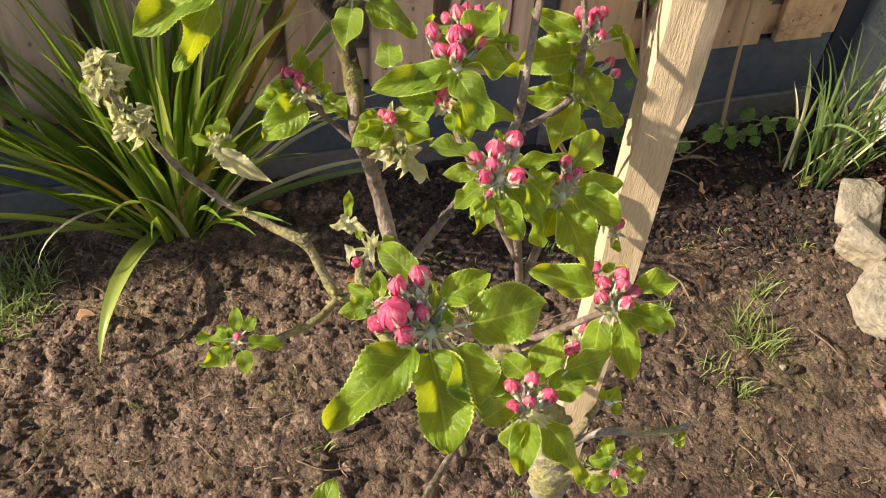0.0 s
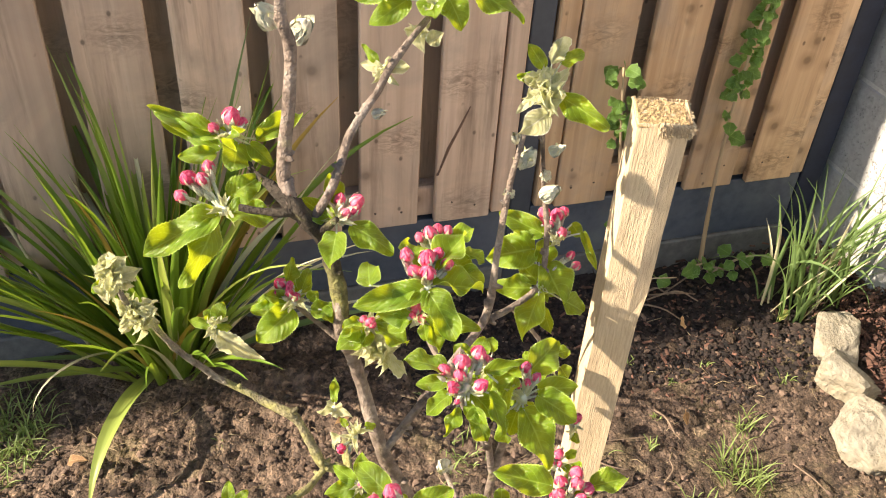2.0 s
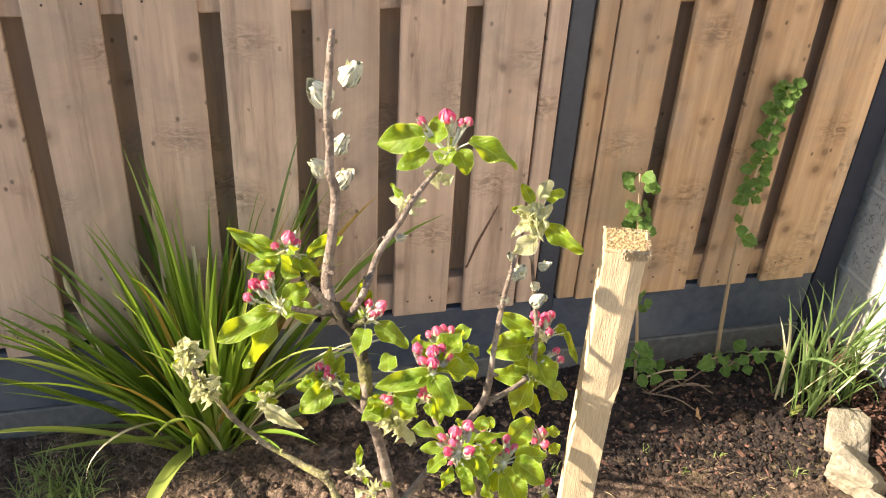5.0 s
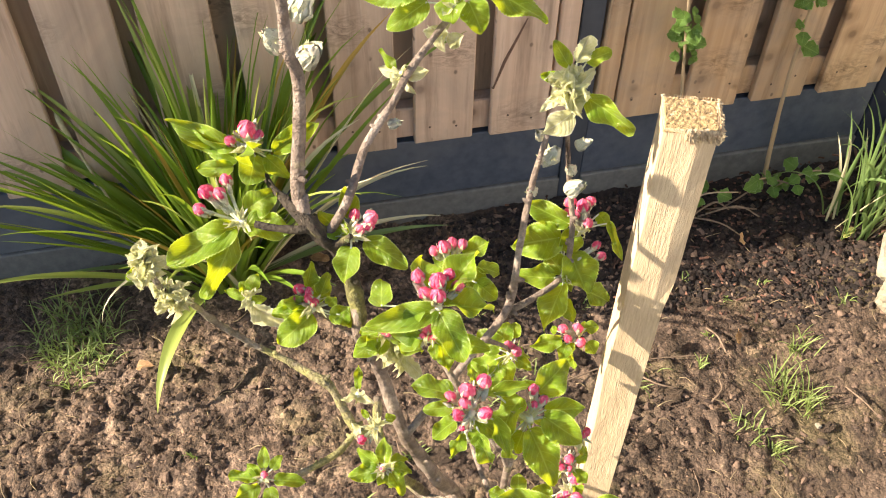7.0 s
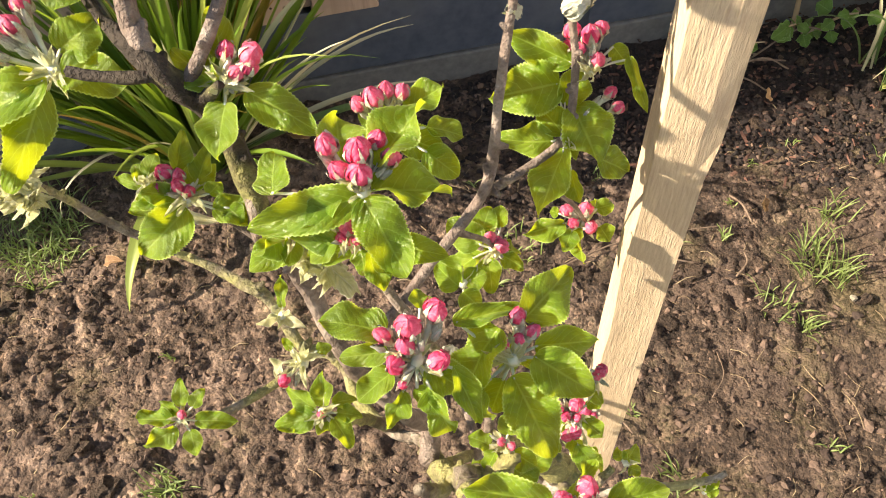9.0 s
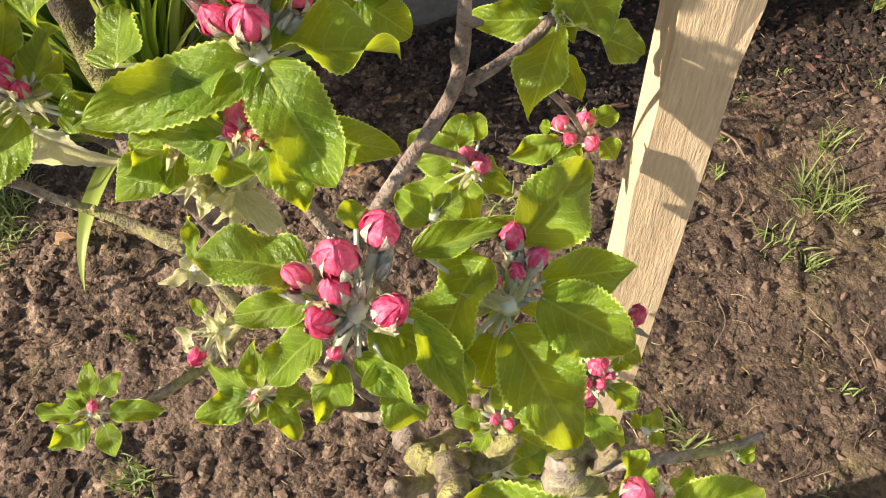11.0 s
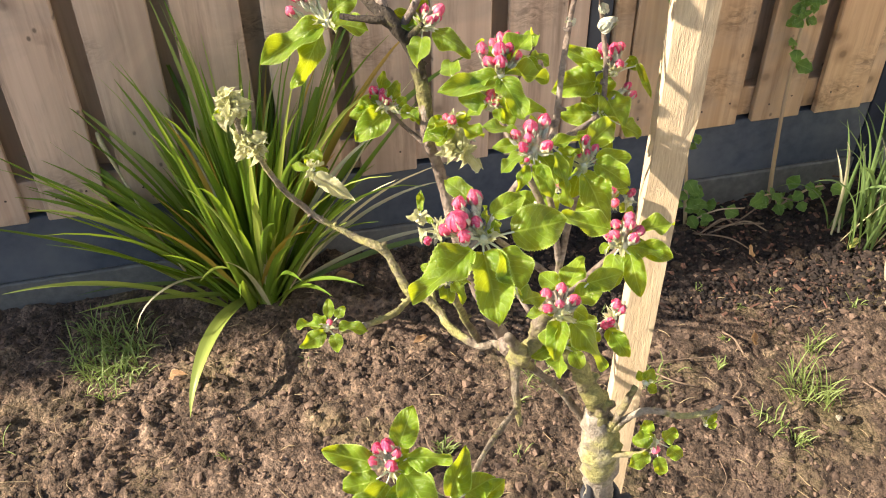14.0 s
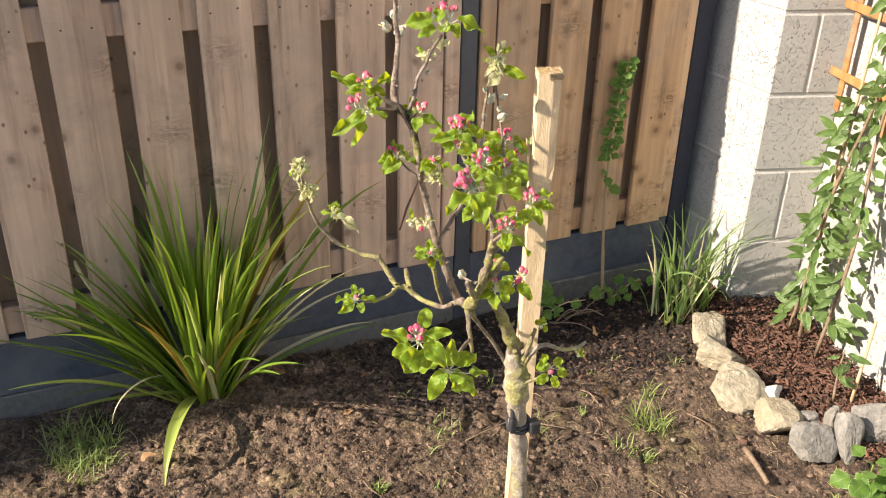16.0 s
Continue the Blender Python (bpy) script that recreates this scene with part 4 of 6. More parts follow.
CRUMPLED = [leaf_data("young_leaf", PALE_LEAF, 0.95, 1.6, 0.75, 0.3, 0.06, 0.30, 11, 18, 6), leaf_data("young_leaf", PALE_LEAF, 0.85, 1.9, -0.55, 0.3, 0.06, 0.34, 13, 18, 6), leaf_data("young_leaf", PALE_LEAF, 0.80, -1.3, 0.95, 0.3, 0.06, 0.30, 17, 18, 6)]
PALE_APPLE = [leaf_data("young_leaf", PALE_LEAF, 0.62, 0.8, 0.45, seed=6, wave=0.12), leaf_data("young_leaf", PALE_LEAF, 0.55, 1.0, -0.35, seed=7, wave=0.12)]


def bud_data(name, open_=0.0, seed=0, closed=False):
    """A flower bud of height 1 along +z: overlapping petals wound round it, in a small calyx on which narrow sepals stand."""
    verts, faces, mats = [], [], []

    def patch(turn, span, z0, z1, r, lift, mat, curl=0.0, seg=6, rows=7):
        base = len(verts)
        for i in range(rows + 1):
            t = i / rows
            z = z0 + (z1 - z0) * t
            prof = math.sin(math.pi * min(1.0, 0.12 + 0.88 * t)) ** 0.75 if mat == 0 else math.sin(math.pi * (0.12 + 0.80 * t)) ** 0.75
            for j in range(seg + 1):
                u = j / seg * 2 - 1
                narrow = math.cos(u * 0.45) if mat == 0 else 1
                wide = span * (math.sin(math.pi * min(1, 0.25 + 0.62 * t)) ** 0.5 if mat == 0 else (1 - t) ** 0.7 + 0.04)
                a = turn + u * wide
                rr = r * prof * narrow + (lift * (1 + 0.5 * u) + curl * t * t) * (1 - t ** 4 if mat == 0 else 1)
                rr += 0.07 * noise.noise(Vector((a * 1.6, t * 4.0, seed + turn))) * math.sin(math.pi * t) + 0.03 * noise.noise(Vector((a * 5, t * 9, seed)))
                verts.append((rr * math.cos(a), rr * math.sin(a), z - 0.05 * abs(u) * t))
        for i in range(rows):
            for j in range(seg):
                q = base + i * (seg + 1) + j
                faces.append((q, q + 1, q + seg + 2, q + seg + 1))
                mats.append(mat)

    if not closed:
        for k in range(5):
            patch(k * 2.513 + seed, 0.95, 0.16, 0.97 - 0.03 * (k % 3), 0.33 + 0.12 * open_, 0.022 * k, 0, 0.06 * open_ * (k % 2))
        for k in range(5):
            patch(k * 1.257 + 0.4 + seed, 0.44, 0.08, 0.70 + 0.08 * (k % 3), 0.36 + 0.1 * open_, 0.035, 1, 0.08 + 0.16 * (k % 2), 2, 6)
        base = len(verts)
        for i, (z, r) in enumerate(((-0.45, 0.07), (-0.20, 0.17), (0.05, 0.26), (0.24, 0.31))):
            for k in range(8):
                verts.append((r * math.cos(k * 0.785), r * math.sin(k * 0.785), z))
        for i in range(3):
            for k in range(8):
                faces.append((base + i * 8 + k, base + i * 8 + (k + 1) % 8, base + i * 8 + 8 + (k + 1) % 8, base + i * 8 + 8 + k))
                mats.append(1)
    else:
        for k in range(10):
            a0, high, spread = k * 2.4 + seed, 0.62 + 0.045 * k + 0.08 * math.sin(k * 5.1 + seed), 0.10 - 0.01 * k
            base = len(verts)
            for i in range(8):
                t = i / 7
                r = (0.30 - 0.012 * k) * math.sin(math.pi * (0.12 + 0.62 * t)) ** 0.8 * (1 - 0.55 * t) + spread * t ** 2.2
                wide = 0.24 * math.sin(math.pi * (0.22 + 0.76 * t)) ** 0.8
                for u in (-1, -0.5, 0, 0.5, 1):
                    rr = r - 0.08 * (1 - abs(u)) * 0 - 0.05 * u * u + 0.05 * noise.noise(Vector((k * 3 + u, t * 4, seed)))
                    verts.append((rr * math.cos(a0) - u * wide * math.sin(a0), rr * math.sin(a0) + u * wide * math.cos(a0), high * t))
            for i in range(7):
                for j in range(4):
                    q = base + i * 5 + j
                    faces.append((q, q + 1, q + 6, q + 5))
                    mats.append(k % 3 == 0)
    ob = mesh_object(name, verts, faces, (SCALE, WOOL) if closed else (PETAL, CALYX))
    data = ob.data
    data.polygons.foreach_set("material_index", mats)
    bpy.data.objects.remove(ob)
    return data


BUDS = [bud_data("flower_bud", 0.0, 0), bud_data("flower_bud", 0.3, 1.1), bud_data("flower_bud", 0.6, 2.0)]
SCALES = [bud_data("downy_bud", 0, 0.3, True), bud_data("downy_bud", 0, 1.7, True)]


# ---- apple tree ----
TREE_AT = Vector((0.362, 0.436, -0.02))
tree = root("apple_tree", TREE_AT, "young apple tree with pink flower buds and fresh leaves", "apple tree")


def limb(name, points, label="", sides=9, rough=0.32, slim=0.74, bark=None):
    pts = [(Vector(p) - TREE_AT, r * slim) for p, r in points]
    v, f = tube(pts, sides, 6, rough, len(points))
    return mesh_object(name, v, f, bark or BARK, tree, label)


def knobs(points, count, seed):
    """Bud scars and spur stumps along a limb."""
    gen = random.Random(seed)
    path = smooth_path([(Vector(p) - TREE_AT, r) for p, r in points], 6)
    for _ in range(count):
        q = path[gen.randrange(1, len(path) - 1)]
        w = Vector((gen.uniform(-1, 1), gen.uniform(-1, 1), gen.uniform(-0.2, 0.8))).normalized()
        c = Vector(q[:3])
        r = q[3] * 0.7
        v, f = tube([(c, r * 0.7), (c + w * r * 0.8, r * 0.5), (c + w * r * gen.uniform(1.1, 1.7), r * 0.25)], 6, 2, 0.3, gen.random() * 9)
        mesh_object("bark_knob", v, f, DARK_BARK if seed == 3 else MOSSY_BARK if seed in (2, 5, 8, 15, 16) else SHOOT if seed in (6, 7, 11, 12, 13) else BARK, tree)


BRANCHES = {
    "trunk": [((0.366, 0.438, -0.06), 0.022), ((0.362, 0.436, 0.02), 0.0185), ((0.358, 0.434, 0.2), 0.0175), ((0.350, 0.432, 0.42), 0.017), ((0.336, 0.428, 0.55), 0.0185), ((0.332, 0.428, 0.585), 0.0235), ((0.329, 0.428, 0.618), 0.0250), ((0.326, 0.429, 0.642), 0.0215), ((0.322, 0.430, 0.665), 0.0150), ((0.319, 0.430, 0.684), 0.006)],
    "main": [((0.330, 0.431, 0.628), 0.0160), ((0.324, 0.429, 0.673), 0.0140), ((0.307, 0.426, 0.712), 0.0120), ((0.291, 0.421, 0.746), 0.0090), ((0.274, 0.414, 0.778), 0.0080), ((0.262, 0.404, 0.809), 0.0070)],
    "thin": [((0.324, 0.435, 0.630), 0.0070), ((0.299, 0.438, 0.678), 0.0052), ((0.273, 0.436, 0.717), 0.0050), ((0.254, 0.426, 0.747), 0.0060), ((0.238, 0.411, 0.772), 0.0090)],
    "left": [((0.238, 0.411, 0.773), 0.0085), ((0.234, 0.431, 0.768), 0.0070), ((0.216, 0.450, 0.756), 0.0060), ((0.202, 0.475, 0.755), 0.0060), ((0.199, 0.496, 0.752), 0.0060), ((0.190, 0.507, 0.761), 0.0065), ((0.178, 0.511, 0.764), 0.0060), ((0.171, 0.519, 0.776), 0.0062), ((0.163, 0.532, 0.794), 0.0060), ((0.155, 0.537, 0.801), 0.0065), ((0.141, 0.551, 0.800), 0.0052), ((0.126, 0.560, 0.808), 0.0046), ((0.111, 0.566, 0.817), 0.0044), ((0.100, 0.568, 0.830), 0.0046), ((0.090, 0.569, 0.842), 0.0042), ((0.080, 0.567, 0.862), 0.0044), ((0.071, 0.560, 0.889), 0.0038), ((0.063, 0.545, 0.915), 0.0036), ((0.058, 0.543, 0.940), 0.0026)],
    "stub": [((0.195, 0.501, 0.755), 0.0050), ((0.195, 0.514, 0.767), 0.0050), ((0.197, 0.527, 0.779), 0.0048)],
    "low_left": [((0.179, 0.511, 0.762), 0.0050), ((0.160, 0.494, 0.762), 0.0046), ((0.135, 0.481, 0.766), 0.0044), ((0.113, 0.471, 0.774), 0.0036)],
    "spur_down": [((0.238, 0.411, 0.772), 0.0075), ((0.238, 0.406, 0.749), 0.0056), ((0.239, 0.400, 0.724), 0.0050), ((0.242, 0.400, 0.707), 0.0036)],
    "spur_low": [((0.239, 0.401, 0.726), 0.0050), ((0.222, 0.379, 0.739), 0.0040), ((0.202, 0.356, 0.746), 0.0036), ((0.185, 0.331, 0.754), 0.0034), ((0.164, 0.306, 0.758), 0.0026)],
    "spur_tip": [((0.165, 0.306, 0.760), 0.0026), ((0.142, 0.304, 0.782), 0.0024), ((0.123, 0.304, 0.810), 0.0022)],
    "right": [((0.238, 0.411, 0.772), 0.0095), ((0.244, 0.393, 0.802), 0.0085), ((0.244, 0.380, 0.835), 0.0075), ((0.242, 0.365, 0.865), 0.0068), ((0.238, 0.350, 0.894), 0.0060)],
    "leader": [((0.233, 0.417, 0.778), 0.0090), ((0.238, 0.442, 0.765), 0.0090), ((0.226, 0.438, 0.794), 0.0082), ((0.214, 0.437, 0.829), 0.0076), ((0.202, 0.438, 0.865), 0.0070), ((0.194, 0.446, 0.906), 0.0064), ((0.187, 0.448, 0.937), 0.0060), ((0.181, 0.443, 0.957), 0.0058), ((0.180, 0.452, 0.985), 0.0050), ((0.177, 0.457, 1.000), 0.0030)],
    "leader_top": [((0.182, 0.444, 0.960), 0.0040), ((0.181, 0.451, 0.983), 0.0062), ((0.177, 0.458, 1.009), 0.0060), ((0.170, 0.459, 1.024), 0.0062), ((0.163, 0.460, 1.034), 0.0066), ((0.157, 0.465, 1.040), 0.0050), ((0.151, 0.474, 1.042), 0.0036), ((0.145, 0.484, 1.044), 0.0026)],
    "mossy": [((0.220, 0.448, 0.759), 0.0050), ((0.207, 0.440, 0.793), 0.0050), ((0.197, 0.428, 0.823), 0.0048), ((0.187, 0.417, 0.854), 0.0040)],
    "top": [((0.159, 0.464, 1.037), 0.0060), ((0.159, 0.467, 1.045), 0.0062), ((0.158, 0.471, 1.053), 0.0060), ((0.165, 0.473, 1.112), 0.0050), ((0.162, 0.473, 1.132), 0.0048), ((0.162, 0.474, 1.154), 0.0046), ((0.161, 0.475, 1.176), 0.0044), ((0.163, 0.476, 1.200), 0.0040), ((0.165, 0.477, 1.222), 0.0030)],
    "side": [((0.169, 0.459, 1.027), 0.0046), ((0.178, 0.463, 1.039), 0.0042), ((0.185, 0.469, 1.048), 0.0042), ((0.197, 0.490, 1.060), 0.0038), ((0.215, 0.505, 1.075), 0.0036), ((0.225, 0.517, 1.083), 0.0036), ((0.238, 0.528, 1.091), 0.0034), ((0.251, 0.539, 1.098), 0.0030)],
    "right_twig": [((0.334, 0.424, 0.640), 0.0080), ((0.340, 0.412, 0.672), 0.0056), ((0.356, 0.404, 0.688), 0.0045), ((0.388, 0.404, 0.672), 0.0045), ((0.412, 0.402, 0.672), 0.0042), ((0.424, 0.402, 0.678), 0.0030)],
    "right_spur": [((0.330, 0.424, 0.642), 0.0075), ((0.335, 0.413, 0.680), 0.0056), ((0.343, 0.410, 0.714), 0.0045)],
    "right_stub": [((0.334, 0.416, 0.622), 0.0060), ((0.352, 0.402, 0.634), 0.0038), ((0.360, 0.396, 0.645), 0.0030)],
    "to_front": [((0.239, 0.352, 0.890), 0.0058), ((0.222, 0.322, 0.935), 0.0048), ((0.198, 0.298, 0.972), 0.0042), ((0.179, 0.283, 0.999), 0.0030)],
    "to_low_front": [((0.236, 0.345, 0.900), 0.0048), ((0.226, 0.310, 0.925), 0.0040), ((0.213, 0.275, 0.944), 0.0030)],
    "to_right": [((0.242, 0.365, 0.865), 0.0058), ((0.252, 0.338, 0.910), 0.0048), ((0.259, 0.310, 0.956), 0.0030)],
    "to_middle_right": [((0.262, 0.404, 0.805), 0.0070), ((0.259, 0.393, 0.870), 0.0056), ((0.257, 0.376, 0.935), 0.0048), ((0.255, 0.361, 0.976), 0.0032)],
    "to_middle": [((0.259, 0.392, 0.875), 0.0052), ((0.244, 0.376, 0.938), 0.0045), ((0.225, 0.359, 0.992), 0.0032)],
    "to_top_front": [((0.248, 0.380, 0.918), 0.0046), ((0.228, 0.388, 0.965), 0.0044), ((0.214, 0.402, 0.998), 0.0040), ((0.218, 0.411, 1.012), 0.0034), ((0.232, 0.437, 1.010), 0.0026)],
    "upright": [((0.203, 0.436, 0.860), 0.0062), ((0.226, 0.446, 0.882), 0.0058), ((0.253, 0.461, 0.903), 0.0058), ((0.279, 0.476, 0.924), 0.0062), ((0.287, 0.488, 0.965), 0.0048), ((0.296, 0.501, 1.008), 0.0042), ((0.308, 0.512, 1.045), 0.0030)],
    "upright_second": [((0.279, 0.476, 0.920), 0.0056), ((0.298, 0.483, 0.921), 0.0046), ((0.320, 0.491, 0.930), 0.0046), ((0.328, 0.506, 0.958), 0.0042), ((0.323, 0.514, 1.000), 0.0038), ((0.317, 0.516, 1.050), 0.0028)],
    "to_low_right": [((0.300, 0.484, 0.920), 0.0040), ((0.330, 0.499, 0.872), 0.0034), ((0.348, 0.510, 0.834), 0.0026)],
    "to_low_spur": [((0.262, 0.466, 0.908), 0.0042), ((0.276, 0.470, 0.893), 0.0034), ((0.282, 0.470, 0.884), 0.0026)],
    "to_leader_front": [((0.184, 0.447, 0.950), 0.0040), ((0.189, 0.438, 0.964), 0.0032), ((0.193, 0.432, 0.974), 0.0024)],
    "to_leader_left": [((0.185, 0.448, 0.945), 0.0040), ((0.170, 0.454, 0.960), 0.0034), ((0.157, 0.456, 0.976), 0.0026)],
    "fork_left": [((0.163, 0.460, 1.034), 0.0052), ((0.156, 0.459, 1.035), 0.0046), ((0.147, 0.460, 1.036), 0.0040), ((0.134, 0.466, 1.037), 0.0030)],
    "fork_left_up": [((0.146, 0.483, 1.040), 0.0044), ((0.143, 0.492, 1.044), 0.0038), ((0.137, 0.506, 1.052), 0.0028)],
    "fork_right": [((0.172, 0.457, 1.023), 0.0046), ((0.177, 0.453, 1.028), 0.0040), ((0.181, 0.451, 1.033), 0.0030)],
    "crown_stub": [((0.243, 0.397, 0.795), 0.0070), ((0.232, 0.388, 0.808), 0.0058), ((0.224, 0.384, 0.822), 0.0052), ((0.222, 0.383, 0.828), 0.0030)],
    "crown_spur": [((0.246, 0.384, 0.824), 0.0064), ((0.257, 0.378, 0.836), 0.0056), ((0.262, 0.376, 0.850), 0.0052), ((0.266, 0.374, 0.858), 0.0030)],
    "to_woolly_bud": [((0.258, 0.406, 0.806), 0.0054), ((0.258, 0.440, 0.790), 0.0046), ((0.258, 0.470, 0.782), 0.0038)],
    "right_spur_front": [((0.252, 0.400, 0.795), 0.0044), ((0.258, 0.390, 0.800), 0.0036), ((0.263, 0.384, 0.806), 0.0026)],
}
for key, pts in BRANCHES.items():
    if key == "trunk":
        limb("trunk", pts, "pale grey lichened trunk", 14, 0.34, 0.70, bark=PALE_BARK)
    elif key.startswith("upright") or key.startswith("to_"):
        limb("branch", pts, slim=0.44, bark=SHOOT, rough=0.28)
    elif key == "leader_top":
        limb("branch", pts, "dark mossy top of the leader", slim=0.70, bark=DARK_BARK, rough=0.6)
    elif key.startswith("fork"):
        limb("branch", pts, slim=0.52, bark=DARK_BARK, rough=0.5)
    elif key in ("main", "right", "crown_stub", "crown_spur"):
        limb("branch", pts, slim=0.74, rough=0.7, bark=MOSSY_BARK)
    elif key in ("mossy", "stub", "right_spur"):
        limb("branch", pts, slim=0.62, rough=0.6, bark=MOSSY_BARK)
    elif key == "right_twig":
        limb("branch", pts, slim=0.62, rough=0.6, bark=PALE_BARK)
    elif key == "leader":
        limb("branch", pts, "grey-brown leader", slim=0.64, bark=SHOOT, rough=0.28)
    elif key in ("top", "side"):
        limb("branch", pts, slim=0.60, bark=SHOOT, rough=0.28)
    else:
        limb("branch", pts, slim=0.57, rough=0.5)
for i, (k, n) in enumerate((("trunk", 14), ("main", 18), ("leader_top", 9), ("left", 26), ("right", 16), ("top", 12), ("upright", 12), ("mossy", 9), ("right_twig", 7), ("low_left", 6), ("side", 7), ("upright_second", 9), ("leader", 10), ("thin", 5), ("crown_stub", 5), ("crown_spur", 5))):
    knobs(BRANCHES[k], n, i + 1)

def cluster(where, leaves, buds, face=(-0.2, -0.5, 0.85), wool=8, pale=0.0, seed=1):
    """A spur's end: woolly stalks with buds, and leaves round them. leaves: base, tip, in mm from the spur, and width for a length of 1; buds: place and size in mm."""
    gen = random.Random(seed * 31 + 5)
    c = Vector(where)
    eye = Vector(face)
    foot = -eye * 0.004

    def turned(way):
        return way.to_track_quat("Z", "Y").to_matrix().to_4x4() @ pose(0, 0, 0, 0, 0, gen.uniform(0, 360))

    pieces = [tube([(foot * 2.0, 0.0024), (foot, 0.0030), (eye * 0.002, 0.0018)], 7, 3, 0.3, seed)]
    for dx, dy, dz, size in buds:
        tip = Vector((dx, dy, dz)) / 1000
        pieces.append(tube([(foot, 0.0010), (tip * 0.5 - eye * 0.003, 0.0009), (tip - eye * 0.002, 0.0013)], 6, 3, 0.3, dx))
    for x0, y0, z0, x1, y1, z1, wide in leaves:
        b, t = Vector((x0, y0, z0)) / 1000, Vector((x1, y1, z1)) / 1000
        pieces.append(tube([(foot, 0.0008), (b * 0.55 - eye * 0.002, 0.0006), (b + (t - b) * 0.05, 0.0005)], 5, 3, 0.1, 2))
    v, f = joined(pieces)
    spur = mesh_object("spur", v, f, WOOL, tree)
    spur.matrix_basis = Matrix.Translation(c - TREE_AT)
    for x0, y0, z0, x1, y1, z1, wide in leaves:
        b, t = Vector((x0, y0, z0)) / 1000, Vector((x1, y1, z1)) / 1000
        young = gen.random() < pale
        kind = gen.choice(CRUMPLED + PALE_APPLE if young else APPLE)
        t = b + (t - b) * (0.75 if pale > 0.9 else 1.0)
        side = (t - b).normalized().cross(eye)
        up = eye + side * gen.uniform(-0.55, 0.55) + Vector((gen.uniform(-0.2, 0.2), gen.uniform(-0.2, 0.2), gen.uniform(-0.1, 0.3)))
        share("young_leaf" if young else "leaf", kind, spur, frame_of(b, t - b, up, (t - b).length * 1.05) @ Matrix.Diagonal((max(0.35, min(1.7, wide / 0.62)), 1, 1, 1)))
    for k in range(2 if len(leaves) > 4 and pale < 0.5 else 0):
        w = (Vector((gen.uniform(-1, 1), gen.uniform(-1, 1), gen.uniform(-1, 1))).normalized() - eye * 0.5).normalized()
        share("leaf", gen.choice(APPLE), spur, frame_of(w * 0.003, w, eye * 0.7 + Vector((gen.uniform(-1, 1), gen.uniform(-1, 1), gen.uniform(-0.4, 0.8))), gen.uniform(0.012, 0.020)))
    for k in range(24 if pale > 0.5 and len(leaves) > 4 else 0):
        w = Vector((gen.uniform(-1, 1), gen.uniform(-1, 1), gen.uniform(-0.8, 1))).normalized()
        share("young_leaf", gen.choice(CRUMPLED), spur, frame_of(w * gen.uniform(0.001, 0.006), w + Vector((0, 0, 0.35)), Vector((gen.uniform(-1, 1), gen.uniform(-1, 1), gen.uniform(-0.4, 0.9))) + eye * 0.4, gen.uniform(0.006, 0.0125)))
    for k in range(wool):
        w = (Vector((gen.uniform(-1, 1), gen.uniform(-1, 1), gen.uniform(-0.6, 1))).normalized() + eye * 0.5).normalized()
        long = gen.uniform(0.006, 0.011 if pale < 0.5 else 0.014)
        share("bract", gen.choice(PALE_APPLE), spur, frame_of(w * 0.001 - eye * 0.001, w, eye + Vector((gen.uniform(-1, 1), gen.uniform(-1, 1), gen.uniform(-0.5, 0.8))), long) @ Matrix.Diagonal((0.5 if pale < 0.5 else 0.85, 1, 1, 1)))
    for dx, dy, dz, size in buds:
        at = Vector((dx, dy, dz)) / 1000
        way = (at.normalized() * 0.8 + eye * 0.55 + Vector((gen.uniform(-0.25, 0.25), gen.uniform(-0.25, 0.25), 0.25))).normalized()
        long = size / 1000 * 1.18
        share("flower_bud", gen.choice(BUDS), spur, Matrix.Translation(at - way * long * 0.55) @ turned(way) @ Matrix.Diagonal((long, long, long * 1.12, 1)))
    for k in range(3 * len(buds)):
        dx, dy, dz, size = buds[k % len(buds)]
        at = Vector((dx, dy, dz)) / 1000 * gen.uniform(0.35, 0.92) - eye * 0.0025 + Vector((gen.uniform(-3, 3), gen.uniform(-3, 3), gen.uniform(-2, 2))) / 1000
        way = (at.normalized() * 0.7 + eye * 0.6).normalized()
        long = size / 1000 * gen.uniform(0.6, 0.9)
        share("downy_bud", SCALES[k % 2], spur, Matrix.Translation(at - way * long * 0.4) @ turned(way) @ Matrix.Diagonal((long, long, long * 1.4, 1)))
    return spur


def downy(where, way, size, seed):
    """A lone swelling leaf bud on a shoot: a woolly cone of scales with small leaf tips breaking out."""
    gen = random.Random(seed + 300)
    at, up = Vector(where) - TREE_AT, Vector(way).normalized()
    bud = share("leaf_bud", SCALES[seed % 2], tree, Matrix.Translation(at - up * size * 0.7) @ up.to_track_quat("Z", "Y").to_matrix().to_4x4() @ pose(0, 0, 0, 0, 0, seed * 40) @ Matrix.Diagonal((size * 2.0, size * 2.0, size * 1.45, 1)), "woolly pale leaf bud")
    for k in range(4):
        w = (up + Vector((gen.uniform(-0.8, 0.8), gen.uniform(-0.8, 0.8), gen.uniform(-0.3, 0.5)))).normalized()
        tip = share("leaf_tip", PALE_APPLE[k % 2], bud, Matrix())
        tip.matrix_basis = bud.matrix_basis.inverted() @ (frame_of(at - up * size * 0.15, w, Vector((-0.3, -0.7, 0.5)), size * gen.uniform(0.55, 0.8)) @ Matrix.Diagonal((0.8, 1, 1, 1)))


